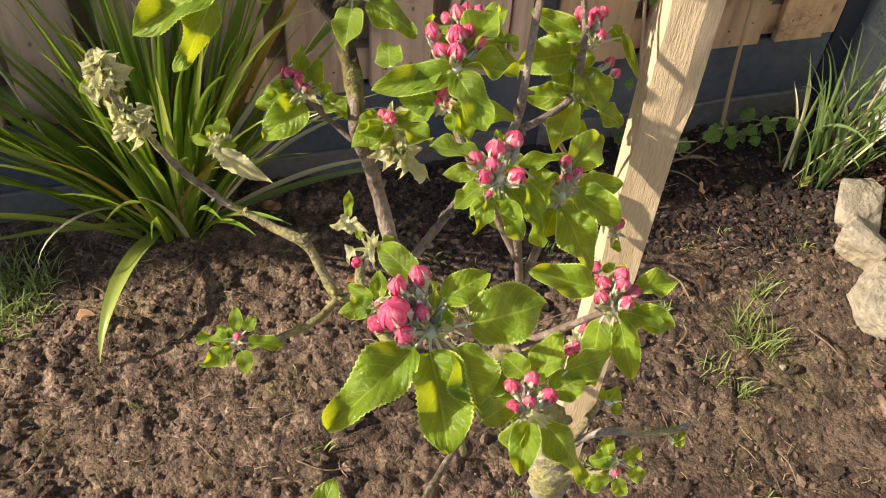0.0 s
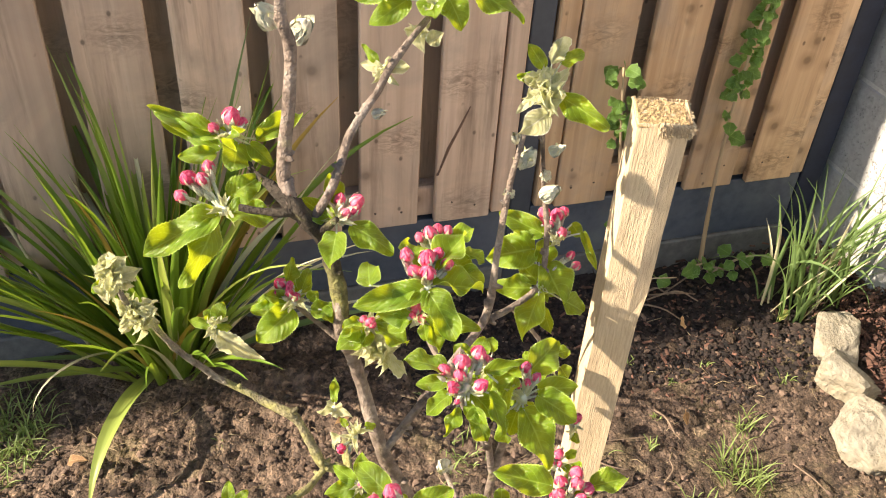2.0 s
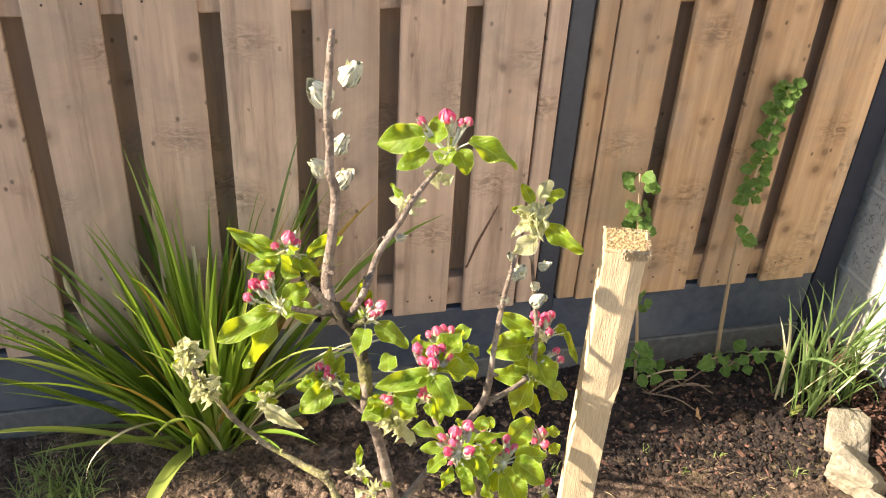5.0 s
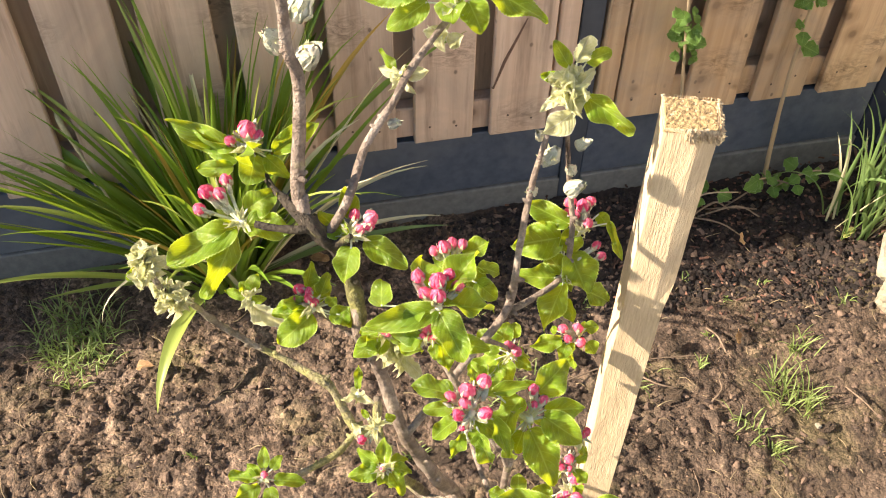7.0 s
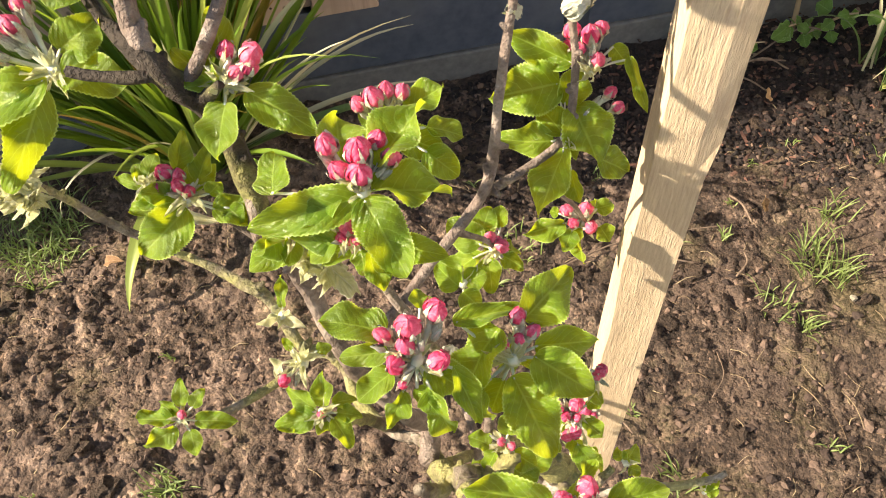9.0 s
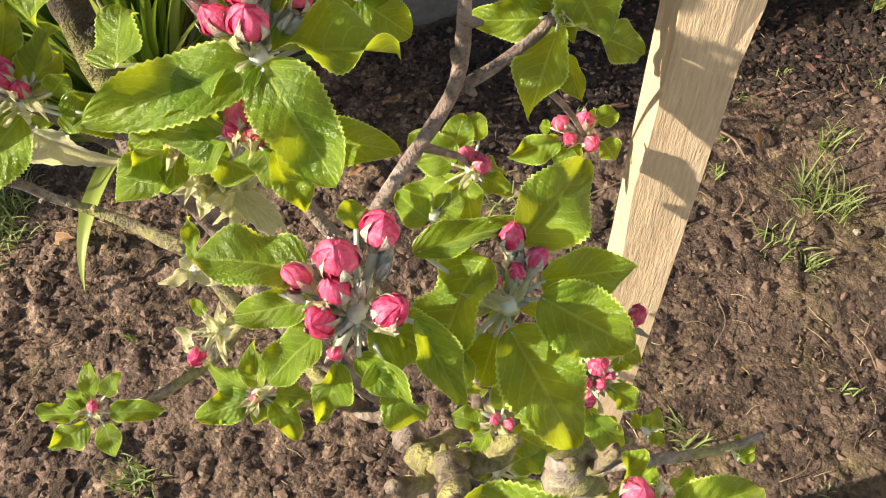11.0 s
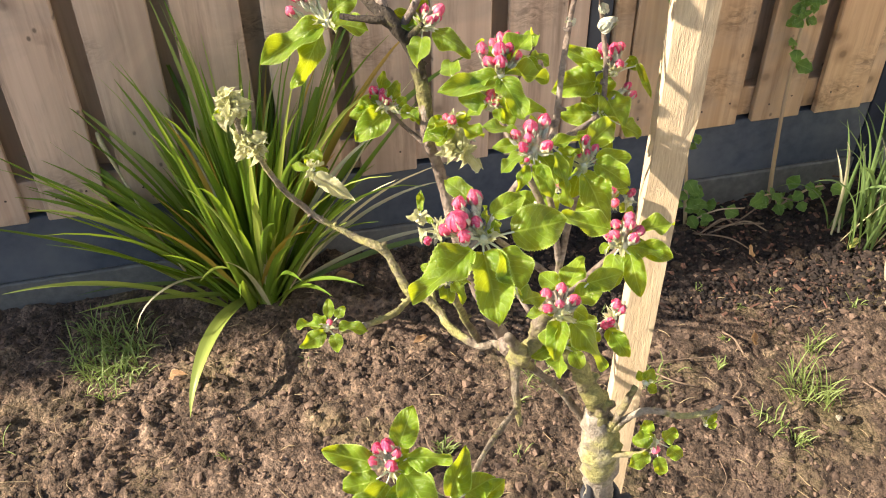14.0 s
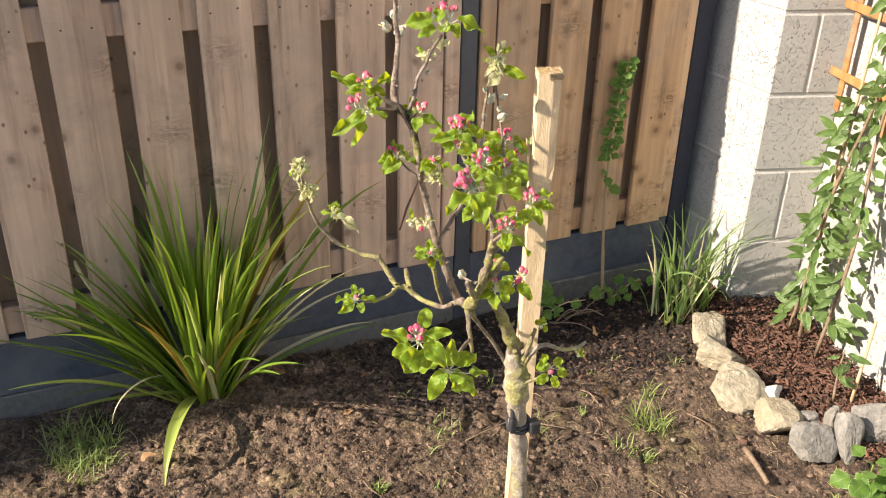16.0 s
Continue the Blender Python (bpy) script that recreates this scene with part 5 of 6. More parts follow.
cluster((0.223, 0.357, 0.996), [(-7, 9, 5, -25, 15, 11, 0.66), (-8, 4, 2, -22, 6, 1, 0.51), (-8, -1, -2, -20, -5, -5, 0.68), (-6, -6, -5, -12, -14, -17, 0.41), (-2, -6, -5, 2, -15, -8, 0.58), (2, -8, -5, 4, -19, -20, 0.48), (4, 12, 9, 5, 18, 11, 1.27), (10, -4, -1, 16, -16, -19, 0.34)], [(-9, 7, 7, 6.1), (-1, 5, 12, 7.8), (8, 8, 13, 6.8), (-3, 2, 7, 6.1), (-7, -2, 4, 6.5), (6, -4, 4, 6.8), (-6, -6, -2, 2.7)], face=(-0.07, -0.48, 0.87), wool=8, pale=0.00, seed=1)
cluster((0.254, 0.359, 0.979), [(-2, 9, 6, -19, -3, 0, 0.75), (6, 9, 8, 25, 18, 16, 0.64), (-16, 14, 7, 6, 12, 12, 0.29), (8, 2, 2, 28, -1, 1, 0.56), (7, -1, 1, 22, -16, -4, 0.65), (-1, -4, -3, 7, -29, -17, 0.53), (-4, -4, -4, -9, -9, -14, 0.82), (-11, -4, -5, -13, -11, -20, 0.47)], [(4, 9, 11, 6.2), (8, 4, 8, 5.1), (-2, 3, 6, 3.6), (3, 3, 7, 3.6)], face=(-0.17, -0.46, 0.87), wool=8, pale=0.00, seed=2)
cluster((0.218, 0.410, 1.015), [(0, -1, -1, -36, -3, -3, 0.36), (-6, 7, 4, -1, 26, 11, 0.75), (6, 5, 5, 23, 17, 18, 0.60), (3, 0, 0, 27, -5, 0, 0.50), (0, -2, -1, 8, -25, -13, 0.56), (-28, 6, 0, -25, 22, 2, 0.72), (-7, 1, -1, -21, -6, -4, 0.51)], [(-8, 11, 13, 7.2), (1, 5, 14, 8.2), (8, 10, 12, 5.7), (11, 3, 10, 6.5), (-6, 4, 8, 6.5), (0, 0, 9, 7.5)], face=(-0.05, -0.65, 0.76), wool=8, pale=0.00, seed=3)
cluster((0.233, 0.438, 1.010), [(6, 5, 5, 20, 7, 8, 0.75), (12, -2, 1, 25, -4, -3, 0.57), (10, -8, -4, 19, -17, -9, 0.78), (2, -1, -1, 16, -7, -7, 0.69), (0, 1, 1, -8, 12, 0, 0.71)], [(-9, 8, 8, 5.8), (-4, 7, 11, 7.3), (1, 9, 11, 5.8), (6, 8, 10, 5.8)], face=(-0.09, -0.69, 0.72), wool=5, pale=0.00, seed=4)
cluster((0.212, 0.402, 1.002), [(5, -4, -2, 7, -15, -10, 0.61), (-5, 0, 0, -16, 2, -6, 0.68), (11, -4, -1, 28, -12, -2, 0.48), (2, -3, -2, 2, -8, -8, 0.84), (6, -1, 0, 18, 2, -4, 0.59)], [(-1, 2, 5, 6.2), (1, -3, 2, 5.5), (-3, 0, 3, 4.4)], face=(-0.03, -0.61, 0.79), wool=8, pale=0.00, seed=5)
cluster((0.193, 0.432, 0.974), [(-3, -1, -2, -18, -8, -6, 0.65), (-1, -2, -2, -4, -10, -5, 0.86), (4, -2, -1, 17, -13, -7, 0.74), (3, 1, 1, 14, 5, 0, 0.65), (-3, 4, 2, -13, 4, -4, 0.69)], [(1, -1, 3, 6.2), (-2, 1, 4, 4.5), (2, -2, 2, 4.5)], face=(0.03, -0.62, 0.78), wool=6, pale=0.00, seed=6)
cluster((0.157, 0.456, 0.977), [(-1, -3, -2, -21, -13, -12, 0.67), (-5, -1, -2, -23, 1, -4, 0.59), (-9, 3, 1, -20, 5, -2, 0.72), (-2, 9, 7, 4, 18, 16, 0.55), (5, 4, 4, 11, 15, 10, 0.56), (8, -1, 1, 13, 0, 5, 1.10), (8, -5, -3, 25, -9, -6, 0.64), (14, -6, -3, 18, -12, -4, 1.33)], [(-6, 7, 9, 6.1), (-9, 3, 5, 5.1), (-2, 1, 7, 6.1), (1, 0, 4, 5.1), (-1, 5, 8, 5.1)], face=(0.08, -0.65, 0.75), wool=12, pale=0.00, seed=7)
cluster((0.127, 0.477, 1.029), [(-3, -1, -2, -43, -9, -12, 0.38), (-5, -3, -3, -20, -29, -23, 0.40), (2, -2, -1, 22, -9, 0, 0.72), (3, 5, 4, 20, 6, 14, 0.70)], [(-16, 12, 14, 8.0), (-9, 9, 14, 7.1), (-21, 8, 6, 6.6), (-5, 16, 17, 6.1)], face=(0.16, -0.74, 0.66), wool=12, pale=0.00, seed=8)
cluster((0.136, 0.504, 1.057), [(-6, 0, -1, -36, 19, 6, 0.30), (-6, -4, -5, -33, 11, 6, 0.29), (-9, -6, -7, -28, -5, -7, 0.46), (3, -4, -3, -2, -18, -10, 1.00), (12, -5, -2, 37, 5, 6, 0.40), (8, -6, -3, 18, -15, -12, 0.51)], [(1, 3, 9, 9.4), (-9, 2, 4, 6.1), (6, 1, 6, 5.6)], face=(0.13, -0.80, 0.58), wool=10, pale=0.00, seed=9)
cluster((0.182, 0.457, 1.029), [(-2, -1, -1, -16, 9, 8, 0.54), (1, 5, 5, 1, 20, 14, 0.56), (-1, -5, -5, -8, -20, -12, 0.74), (6, -4, -2, 25, -19, -9, 0.50)], [(3, 5, 8, 7.0), (11, 0, 9, 7.9), (9, -1, 5, 6.5), (5, -2, 4, 6.0)], face=(0.02, -0.72, 0.69), wool=12, pale=0.00, seed=10)
cluster((0.254, 0.534, 1.108), [(-15, 12, 10, -48, 16, 5, 0.59), (-8, 7, 6, -5, 18, 22, 0.85), (-14, 6, 2, -36, 1, -9, 0.52), (-2, 4, 4, -3, -7, -5, 1.12), (7, 0, 3, 12, -12, -8, 0.86), (15, 2, 9, 47, -15, -1, 0.36)], [(1, 13, 24, 11.0), (-17, 16, 20, 7.4), (10, 8, 21, 6.6), (15, 7, 22, 6.6)], face=(-0.26, -0.87, 0.42), wool=12, pale=0.00, seed=11)
cluster((0.249, 0.540, 1.088), [(-2, 4, 4, -4, -4, -5, 0.64), (2, -3, -4, 11, -4, 1, 0.62)], [], face=(-0.24, -0.86, 0.44), wool=4, pale=0.30, seed=12)
cluster((0.222, 0.521, 1.079), [(-3, 2, 2, -11, 9, 10, 0.36), (2, -1, 0, 13, -3, 2, 0.47), (-1, -1, -1, -6, -2, -4, 0.75)], [], face=(-0.20, -0.86, 0.47), wool=6, pale=0.70, seed=13)
cluster((0.335, 0.505, 0.954), [(-7, 5, 2, -32, 22, 11, 0.44), (12, 6, 7, 18, 0, -1, 0.72), (19, 1, 3, 19, -20, -9, 0.23)], [(-5, 14, 13, 7.6), (2, 9, 13, 9.2), (8, 12, 13, 6.6), (3, 1, 5, 7.1), (-8, 9, 9, 5.6), (-3, 7, 8, 5.6)], face=(-0.32, -0.67, 0.67), wool=10, pale=0.00, seed=14)
cluster((0.320, 0.490, 0.930), [(3, 20, 15, -28, 20, 14, 0.73), (3, 12, 9, 14, 21, 20, 0.83), (7, 10, 8, 12, -15, -2, 0.80), (-5, 0, -1, -28, 3, 0, 0.66), (-1, -4, -3, -20, -27, -17, 0.52), (0, -12, -9, 0, -24, -20, 0.51), (13, -11, -6, 27, -17, -12, 0.88), (0, 1, 1, -7, 17, 6, 0.71)], [(24, 9, 14, 6.2), (26, 3, 10, 6.2)], face=(-0.28, -0.63, 0.72), wool=6, pale=0.00, seed=15)
cluster((0.348, 0.510, 0.831), [(-11, 3, 1, -34, 3, -3, 0.51), (8, 5, 5, 18, 5, 6, 0.94), (8, -3, -1, 12, -11, -6, 1.10), (-8, -1, -2, -14, -10, -7, 0.87), (-13, 8, 4, -17, 12, 3, 1.57)], [(-9, 7, 7, 7.1), (1, 4, 9, 8.3), (2, -4, 1, 7.7), (-7, 0, 3, 7.1)], face=(-0.28, -0.55, 0.78), wool=6, pale=0.00, seed=16)
cluster((0.282, 0.470, 0.883), [(-6, 3, 1, -19, 14, 10, 0.81), (-5, 7, 4, 2, 16, 12, 0.81), (5, 7, 6, 7, 17, 11, 0.71), (-4, -3, -2, -5, -17, -11, 0.68), (-10, -1, -2, -30, -5, -12, 0.62), (3, -3, -2, 12, -8, -8, 0.70)], [(-1, 3, 6, 6.6), (3, -3, 5, 6.6), (2, 1, 5, 4.9)], face=(-0.18, -0.56, 0.81), wool=6, pale=0.00, seed=17)
cluster((0.173, 0.280, 1.003), [(-7, -3, -4, -38, -20, -16, 0.44), (-2, -5, -5, -1, -34, -20, 0.57), (7, -6, -4, 12, -24, -17, 0.73), (13, -1, 1, 40, -3, 4, 0.76), (5, 7, 7, 21, 10, 12, 0.62), (-3, 14, 12, -12, 27, 17, 0.59), (11, -26, -21, 25, -19, -23, 0.66), (3, 0, 1, 6, 1, 7, 1.01)], [(-2, 12, 15, 7.9), (-10, 9, 15, 7.2), (-13, 1, 11, 10.3), (-4, 1, 9, 5.8), (-19, 1, 7, 6.8), (-11, -4, 6, 7.2)], face=(-0.05, -0.59, 0.80), wool=10, pale=0.00, seed=18)
cluster((0.212, 0.273, 0.949), [(2, 11, 10, -5, 19, 14, 0.87), (7, 9, 10, 18, 22, 19, 0.69), (10, 4, 6, 24, 6, 9, 0.85), (17, 9, 11, 37, 11, 12, 0.56), (0, -2, -2, -8, -17, -11, 0.58), (6, -3, -2, 20, -24, -13, 0.43)], [(-5, 8, 10, 5.9), (3, 8, 12, 5.5), (-6, 2, 5, 5.1), (0, 1, 8, 4.7), (8, 1, 9, 5.9)], face=(-0.15, -0.49, 0.86), wool=8, pale=0.00, seed=19)
cluster((0.259, 0.307, 0.960), [(-5, 8, 6, -30, 18, 11, 0.46), (12, 4, 5, 30, 3, 8, 0.56), (11, -2, 0, 24, -12, -4, 0.64), (-5, -2, -3, -13, -16, -13, 0.61), (3, -4, -3, 2, -24, -15, 0.50)], [(-2, 7, 10, 5.4), (6, 8, 12, 6.7), (4, 3, 12, 6.7), (10, 2, 7, 5.4), (-4, 3, 6, 5.9), (5, -2, 6, 5.9)], face=(-0.28, -0.56, 0.78), wool=8, pale=0.00, seed=20)
cluster((0.318, 0.515, 1.060), [(0, 7, 10, -7, 17, 21, 0.51), (4, 7, 12, 11, 15, 22, 0.53), (9, 6, 13, 23, 6, 18, 0.68), (7, -4, -3, 31, -23, -15, 0.40), (-1, -8, -11, -16, -14, -20, 0.89), (-5, 5, 4, -15, 10, 4, 0.59), (1, -6, -8, 8, -4, 1, 0.66), (-4, 0, -2, -18, -2, -11, 0.37)], [], face=(-0.35, -0.80, 0.48), wool=16, pale=0.55, seed=21)
cluster((0.057, 0.542, 0.942), [(-1, 3, 3, -9, 10, 8, 0.73), (0, 3, 4, -2, 15, 16, 0.49), (2, 3, 4, 11, 9, 14, 0.67), (3, 0, 1, 19, -1, 6, 0.51), (-2, -1, -1, -16, -3, -7, 0.67), (-4, -1, -3, -8, -11, -12, 0.59), (1, -2, -1, 14, -8, -4, 0.50), (-5, 1, 0, -16, 5, -1, 0.69)], [], face=(0.10, -0.79, 0.61), wool=26, pale=0.95, seed=22)
cluster((0.066, 0.543, 0.910), [(-1, 1, 1, -11, 9, 6, 0.64), (-1, 0, -1, -12, -2, -7, 0.70), (2, -2, -1, -1, -9, -11, 0.68), (4, 0, 2, 19, -1, 6, 0.56), (6, -2, 0, 13, -9, -5, 0.69), (-2, 2, 2, -3, 8, 8, 0.85)], [], face=(0.08, -0.76, 0.64), wool=22, pale=1.00, seed=23)
cluster((0.113, 0.581, 0.855), [(-2, 0, 0, -17, 9, 4, 0.40), (1, 3, 4, 8, 9, 13, 0.79), (-2, 3, 3, -4, 9, 9, 1.00), (2, -5, -4, 25, -24, -14, 0.28), (1, -3, -3, 11, -3, 1, 0.74)], [], face=(0.00, -0.75, 0.66), wool=10, pale=0.50, seed=24)
cluster((0.104, 0.475, 0.778), [(-4, 0, 0, -23, 6, 1, 0.49), (-3, -3, -2, -22, -11, -9, 0.56), (4, -6, -4, 5, -19, -10, 0.71), (8, -3, -1, 29, -8, -1, 0.45), (2, 5, 4, 4, 17, 13, 0.54), (8, 3, 4, 15, 10, 9, 0.72), (0, 2, 1, -10, 11, 3, 0.52)], [(2, 0, 4, 5.0)], face=(0.19, -0.47, 0.86), wool=4, pale=0.00, seed=25)
cluster((0.186, 0.418, 0.858), [(-3, 2, 1, -15, 12, 6, 0.48), (1, 2, 2, 3, 13, 12, 0.60), (6, -2, 0, 17, -5, -1, 0.66), (4, -3, -2, 10, -16, -8, 0.60), (-5, -2, -2, -14, -4, -5, 0.60), (-4, 0, -1, -11, 3, -2, 0.75), (5, 2, 2, 16, 3, 2, 0.62)], [(-1, -2, 2, 3.6)], face=(0.04, -0.45, 0.89), wool=8, pale=0.00, seed=26)
cluster((0.183, 0.424, 0.896), [(7, 2, 3, 13, 3, 4, 1.01), (-8, 2, 0, -14, -1, -3, 0.64), (-3, 5, 3, -6, 10, 6, 0.57)], [(-9, -6, -2, 5.8)], face=(0.05, -0.51, 0.86), wool=14, pale=0.40, seed=27)
cluster((0.177, 0.456, 0.886), [(0, 0, 0, -4, 4, 2, 1.11), (0, 1, 1, -1, -4, -3, 0.95), (1, 3, 2, 4, 14, 11, 0.36)], [], face=(0.07, -0.55, 0.83), wool=4, pale=0.70, seed=28)
cluster((0.123, 0.303, 0.812), [(-9, 5, 3, -38, 16, 9, 0.47), (7, 6, 13, 18, 17, 31, 0.68), (-8, -1, -5, -30, -1, -12, 0.86), (-3, -4, -8, -25, -14, -26, 0.83), (7, -3, -1, 22, -27, -21, 0.61), (11, 1, 7, 37, -4, 7, 0.48), (4, -6, -7, 5, -17, -28, 0.76)], [(0, 7, 15, 9.1), (-6, 7, 14, 7.7), (5, 2, 12, 6.8), (-10, 4, 6, 6.8), (1, -1, 5, 7.7)], face=(-0.24, -0.70, 0.68), wool=5, pale=0.00, seed=29)
cluster((0.162, 0.305, 0.760), [(-5, 2, 0, -27, -11, -26, 0.51), (1, -3, -4, 25, -16, -6, 0.57), (0, 3, 5, 15, 17, 29, 0.50), (9, 1, 6, 28, 2, 17, 0.81), (20, -4, 4, 37, 0, 13, 0.60), (23, -10, -4, 45, -16, -4, 0.56), (16, -11, -8, 29, -25, -23, 0.74), (-9, 8, 8, -31, 17, 4, 0.91), (3, -5, -6, 7, -16, -24, 0.61)], [], face=(-0.27, -0.66, 0.70), wool=3, pale=0.00, seed=30)
cluster((0.286, 0.360, 0.950), [(-2, -4, -3, 1, -8, -6, 0.77)], [(2, 0, 4, 4.4), (0, -1, 3, 3.2)], face=(-0.26, -0.41, 0.87), wool=3, pale=0.00, seed=31)
cluster((0.282, 0.363, 0.915), [(4, -2, -1, 9, -9, -5, 0.80), (6, 2, 2, 13, 2, 4, 0.68), (-4, 0, -1, -9, -2, -6, 0.82)], [(2, 2, 5, 5.5), (-3, -1, 3, 4.4), (-5, 2, 5, 3.9), (1, -2, 2, 3.9)], face=(-0.22, -0.39, 0.90), wool=5, pale=0.00, seed=32)
cluster((0.265, 0.388, 0.844), [(-7, 1, -1, -14, 7, 3, 0.99), (2, 3, 2, 5, 10, 8, 1.13), (3, -4, -2, 11, -13, -5, 0.90), (-5, -2, -2, -11, -7, -7, 0.94)], [(-2, 0, 3, 4.7), (2, -3, 2, 4.7)], face=(-0.14, -0.38, 0.91), wool=6, pale=0.00, seed=33)
cluster((0.365, 0.397, 0.652), [(-3, 4, 5, -18, 5, -1, 0.94), (-6, -4, -9, -24, -4, -17, 0.65), (0, -7, -10, 2, -18, -24, 0.65), (6, 0, 3, 18, 1, 10, 0.96), (-8, 8, 8, 0, 10, 15, 1.26), (10, -5, -3, 20, -14, -11, 0.80)], [(-2, -5, -3, 7.8)], face=(-0.42, -0.62, 0.67), wool=4, pale=0.00, seed=34)
cluster((0.412, 0.400, 0.659), [(-2, 2, 3, 10, 2, 8, 0.72), (1, -1, -1, 9, -2, 1, 0.96), (0, 3, 5, 2, 7, 11, 0.99)], [], face=(-0.46, -0.61, 0.65), wool=3, pale=0.00, seed=35)
cluster((0.353, 0.411, 0.715), [(0, 1, 2, 7, 4, 10, 1.00), (1, -2, -2, 8, -6, -5, 0.94), (-2, 2, 2, -4, 7, 8, 1.08)], [], face=(-0.43, -0.65, 0.62), wool=2, pale=0.00, seed=36)
cluster((0.311, 0.405, 0.804), [(-4, -3, -7, 6, -14, -18, 0.77), (-11, 1, -5, -24, 6, -3, 0.94), (-2, -6, -9, 8, -19, -25, 0.56), (-12, -2, -9, -21, -5, -19, 0.88)], [(3, 3, 11, 8.1), (6, -1, 8, 7.0), (-3, -3, -1, 7.0), (-7, -3, -3, 6.5)], face=(-0.41, -0.70, 0.58), wool=6, pale=0.00, seed=37)
cluster((0.263, 0.384, 0.806), [(-5, 2, 0, -21, 2, -7, 0.72), (-1, -3, -4, -6, -11, -20, 0.74), (5, 0, 2, 19, 0, 9, 0.89), (7, -4, -2, 12, -13, -13, 0.75), (-4, 4, 4, -10, 12, 10, 1.04), (11, 1, 7, 26, 3, 15, 0.74)], [(1, 4, 13, 6.2)], face=(-0.37, -0.71, 0.60), wool=5, pale=0.00, seed=38)
cluster((0.262, 0.453, 0.885), [(-2, -1, -1, -11, 9, 5, 0.77), (1, 0, 0, 11, 1, 3, 1.02), (-1, -3, -2, 5, -11, -7, 0.94)], [], face=(-0.14, -0.54, 0.83), wool=3, pale=0.00, seed=39)
cluster((0.199, 0.435, 0.952), [(0, 0, 0, -9, 0, -3, 0.61), (2, 1, 1, 9, -3, -1, 0.67), (0, 1, 1, -2, 6, 6, 0.74), (3, -1, 0, 15, -4, 1, 0.35), (0, -1, -1, 1, -5, -5, 0.86)], [], face=(-0.18, -0.71, 0.69), wool=14, pale=1.00, seed=40)

for i, (p, w, s) in enumerate((
        ((0.161, 0.519, 1.166), (-0.6, -0.3, 1.0), 0.0149), ((0.183, 0.521, 1.178), (0.6, -0.3, 1.0), 0.0136), ((0.172, 0.497, 1.140), (0.5, -0.3, 1.0), 0.0114), ((0.157, 0.492, 1.127), (-0.6, -0.3, 1.0), 0.0109),
        ((0.172, 0.484, 1.122), (0.6, -0.3, 0.8), 0.0109), ((0.172, 0.508, 1.156), (0.4, -0.3, 0.8), 0.0058), ((0.214, 0.499, 1.064), (0.7, -0.3, 0.3), 0.0056), ((0.295, 0.500, 1.000), (-0.6, -0.3, 0.6), 0.0063),
        ((0.304, 0.508, 1.016), (-0.5, -0.3, 0.8), 0.0070), ((0.309, 0.508, 1.019), (0.3, -0.3, 0.9), 0.0103), ((0.303, 0.517, 1.028), (-0.5, -0.3, 0.9), 0.0063), ((0.326, 0.506, 0.992), (0.6, -0.3, 0.6), 0.0100),
        ((0.333, 0.520, 1.014), (0.7, -0.3, 0.6), 0.0072), ((0.324, 0.513, 1.001), (-0.5, -0.3, 0.8), 0.0072), ((0.258, 0.473, 0.786), (-0.3, -0.2, 0.9), 0.0110))):
    downy(p, w, s, i)


# ---- tree tie ----
def build_tie():
    tie = root("tree_tie", (0.335, 0.44, 0.53), "black rubber tree tie strapped round trunk and stake", "tree tie")
    at = Vector((0.335, 0.44, 0.53))
    for n, (z, grow) in enumerate(((0.533, 0.0), (0.541, 0.0006))):
        loop = []
        for k in range(17):
            a = k / 16 * 2 * math.pi
            loop.append((Vector((0.3395, 0.431, z)) + Vector(((0.0146 + grow) * math.cos(a), (0.0146 + grow) * math.sin(a), 0.003 * math.sin(a + n))) - at, 0.0036))
        v, f = tube(loop, 8, 2, 0.12, 2 + n)
        mesh_object("strap", v, f, RUBBER, tie)
    bm = bmesh.new()
    box(bm, (0.349 - at.x, 0.408 - at.y, 0.526 - at.z), (0.366 - at.x, 0.424 - at.y, 0.548 - at.z), 0.004, 2)
    part("buckle", bm, RUBBER, tie)
    bm = bmesh.new()
    box(bm, (0.318 - at.x, 0.414 - at.y, 0.534 - at.z), (0.328 - at.x, 0.424 - at.y, 0.560 - at.z), 0.003, 2)
    part("strap_end", bm, RUBBER, tie)
    v, f = tube([(Vector((0.323, 0.419, 0.558)) - at, 0.0036), (Vector((0.322, 0.420, 0.570)) - at, 0.0032), (Vector((0.320, 0.423, 0.580)) - at, 0.0016)], 8, 3, 0.3, 4)
    mesh_object("strap_tongue", v, f, RUBBER, tie)


build_tie()


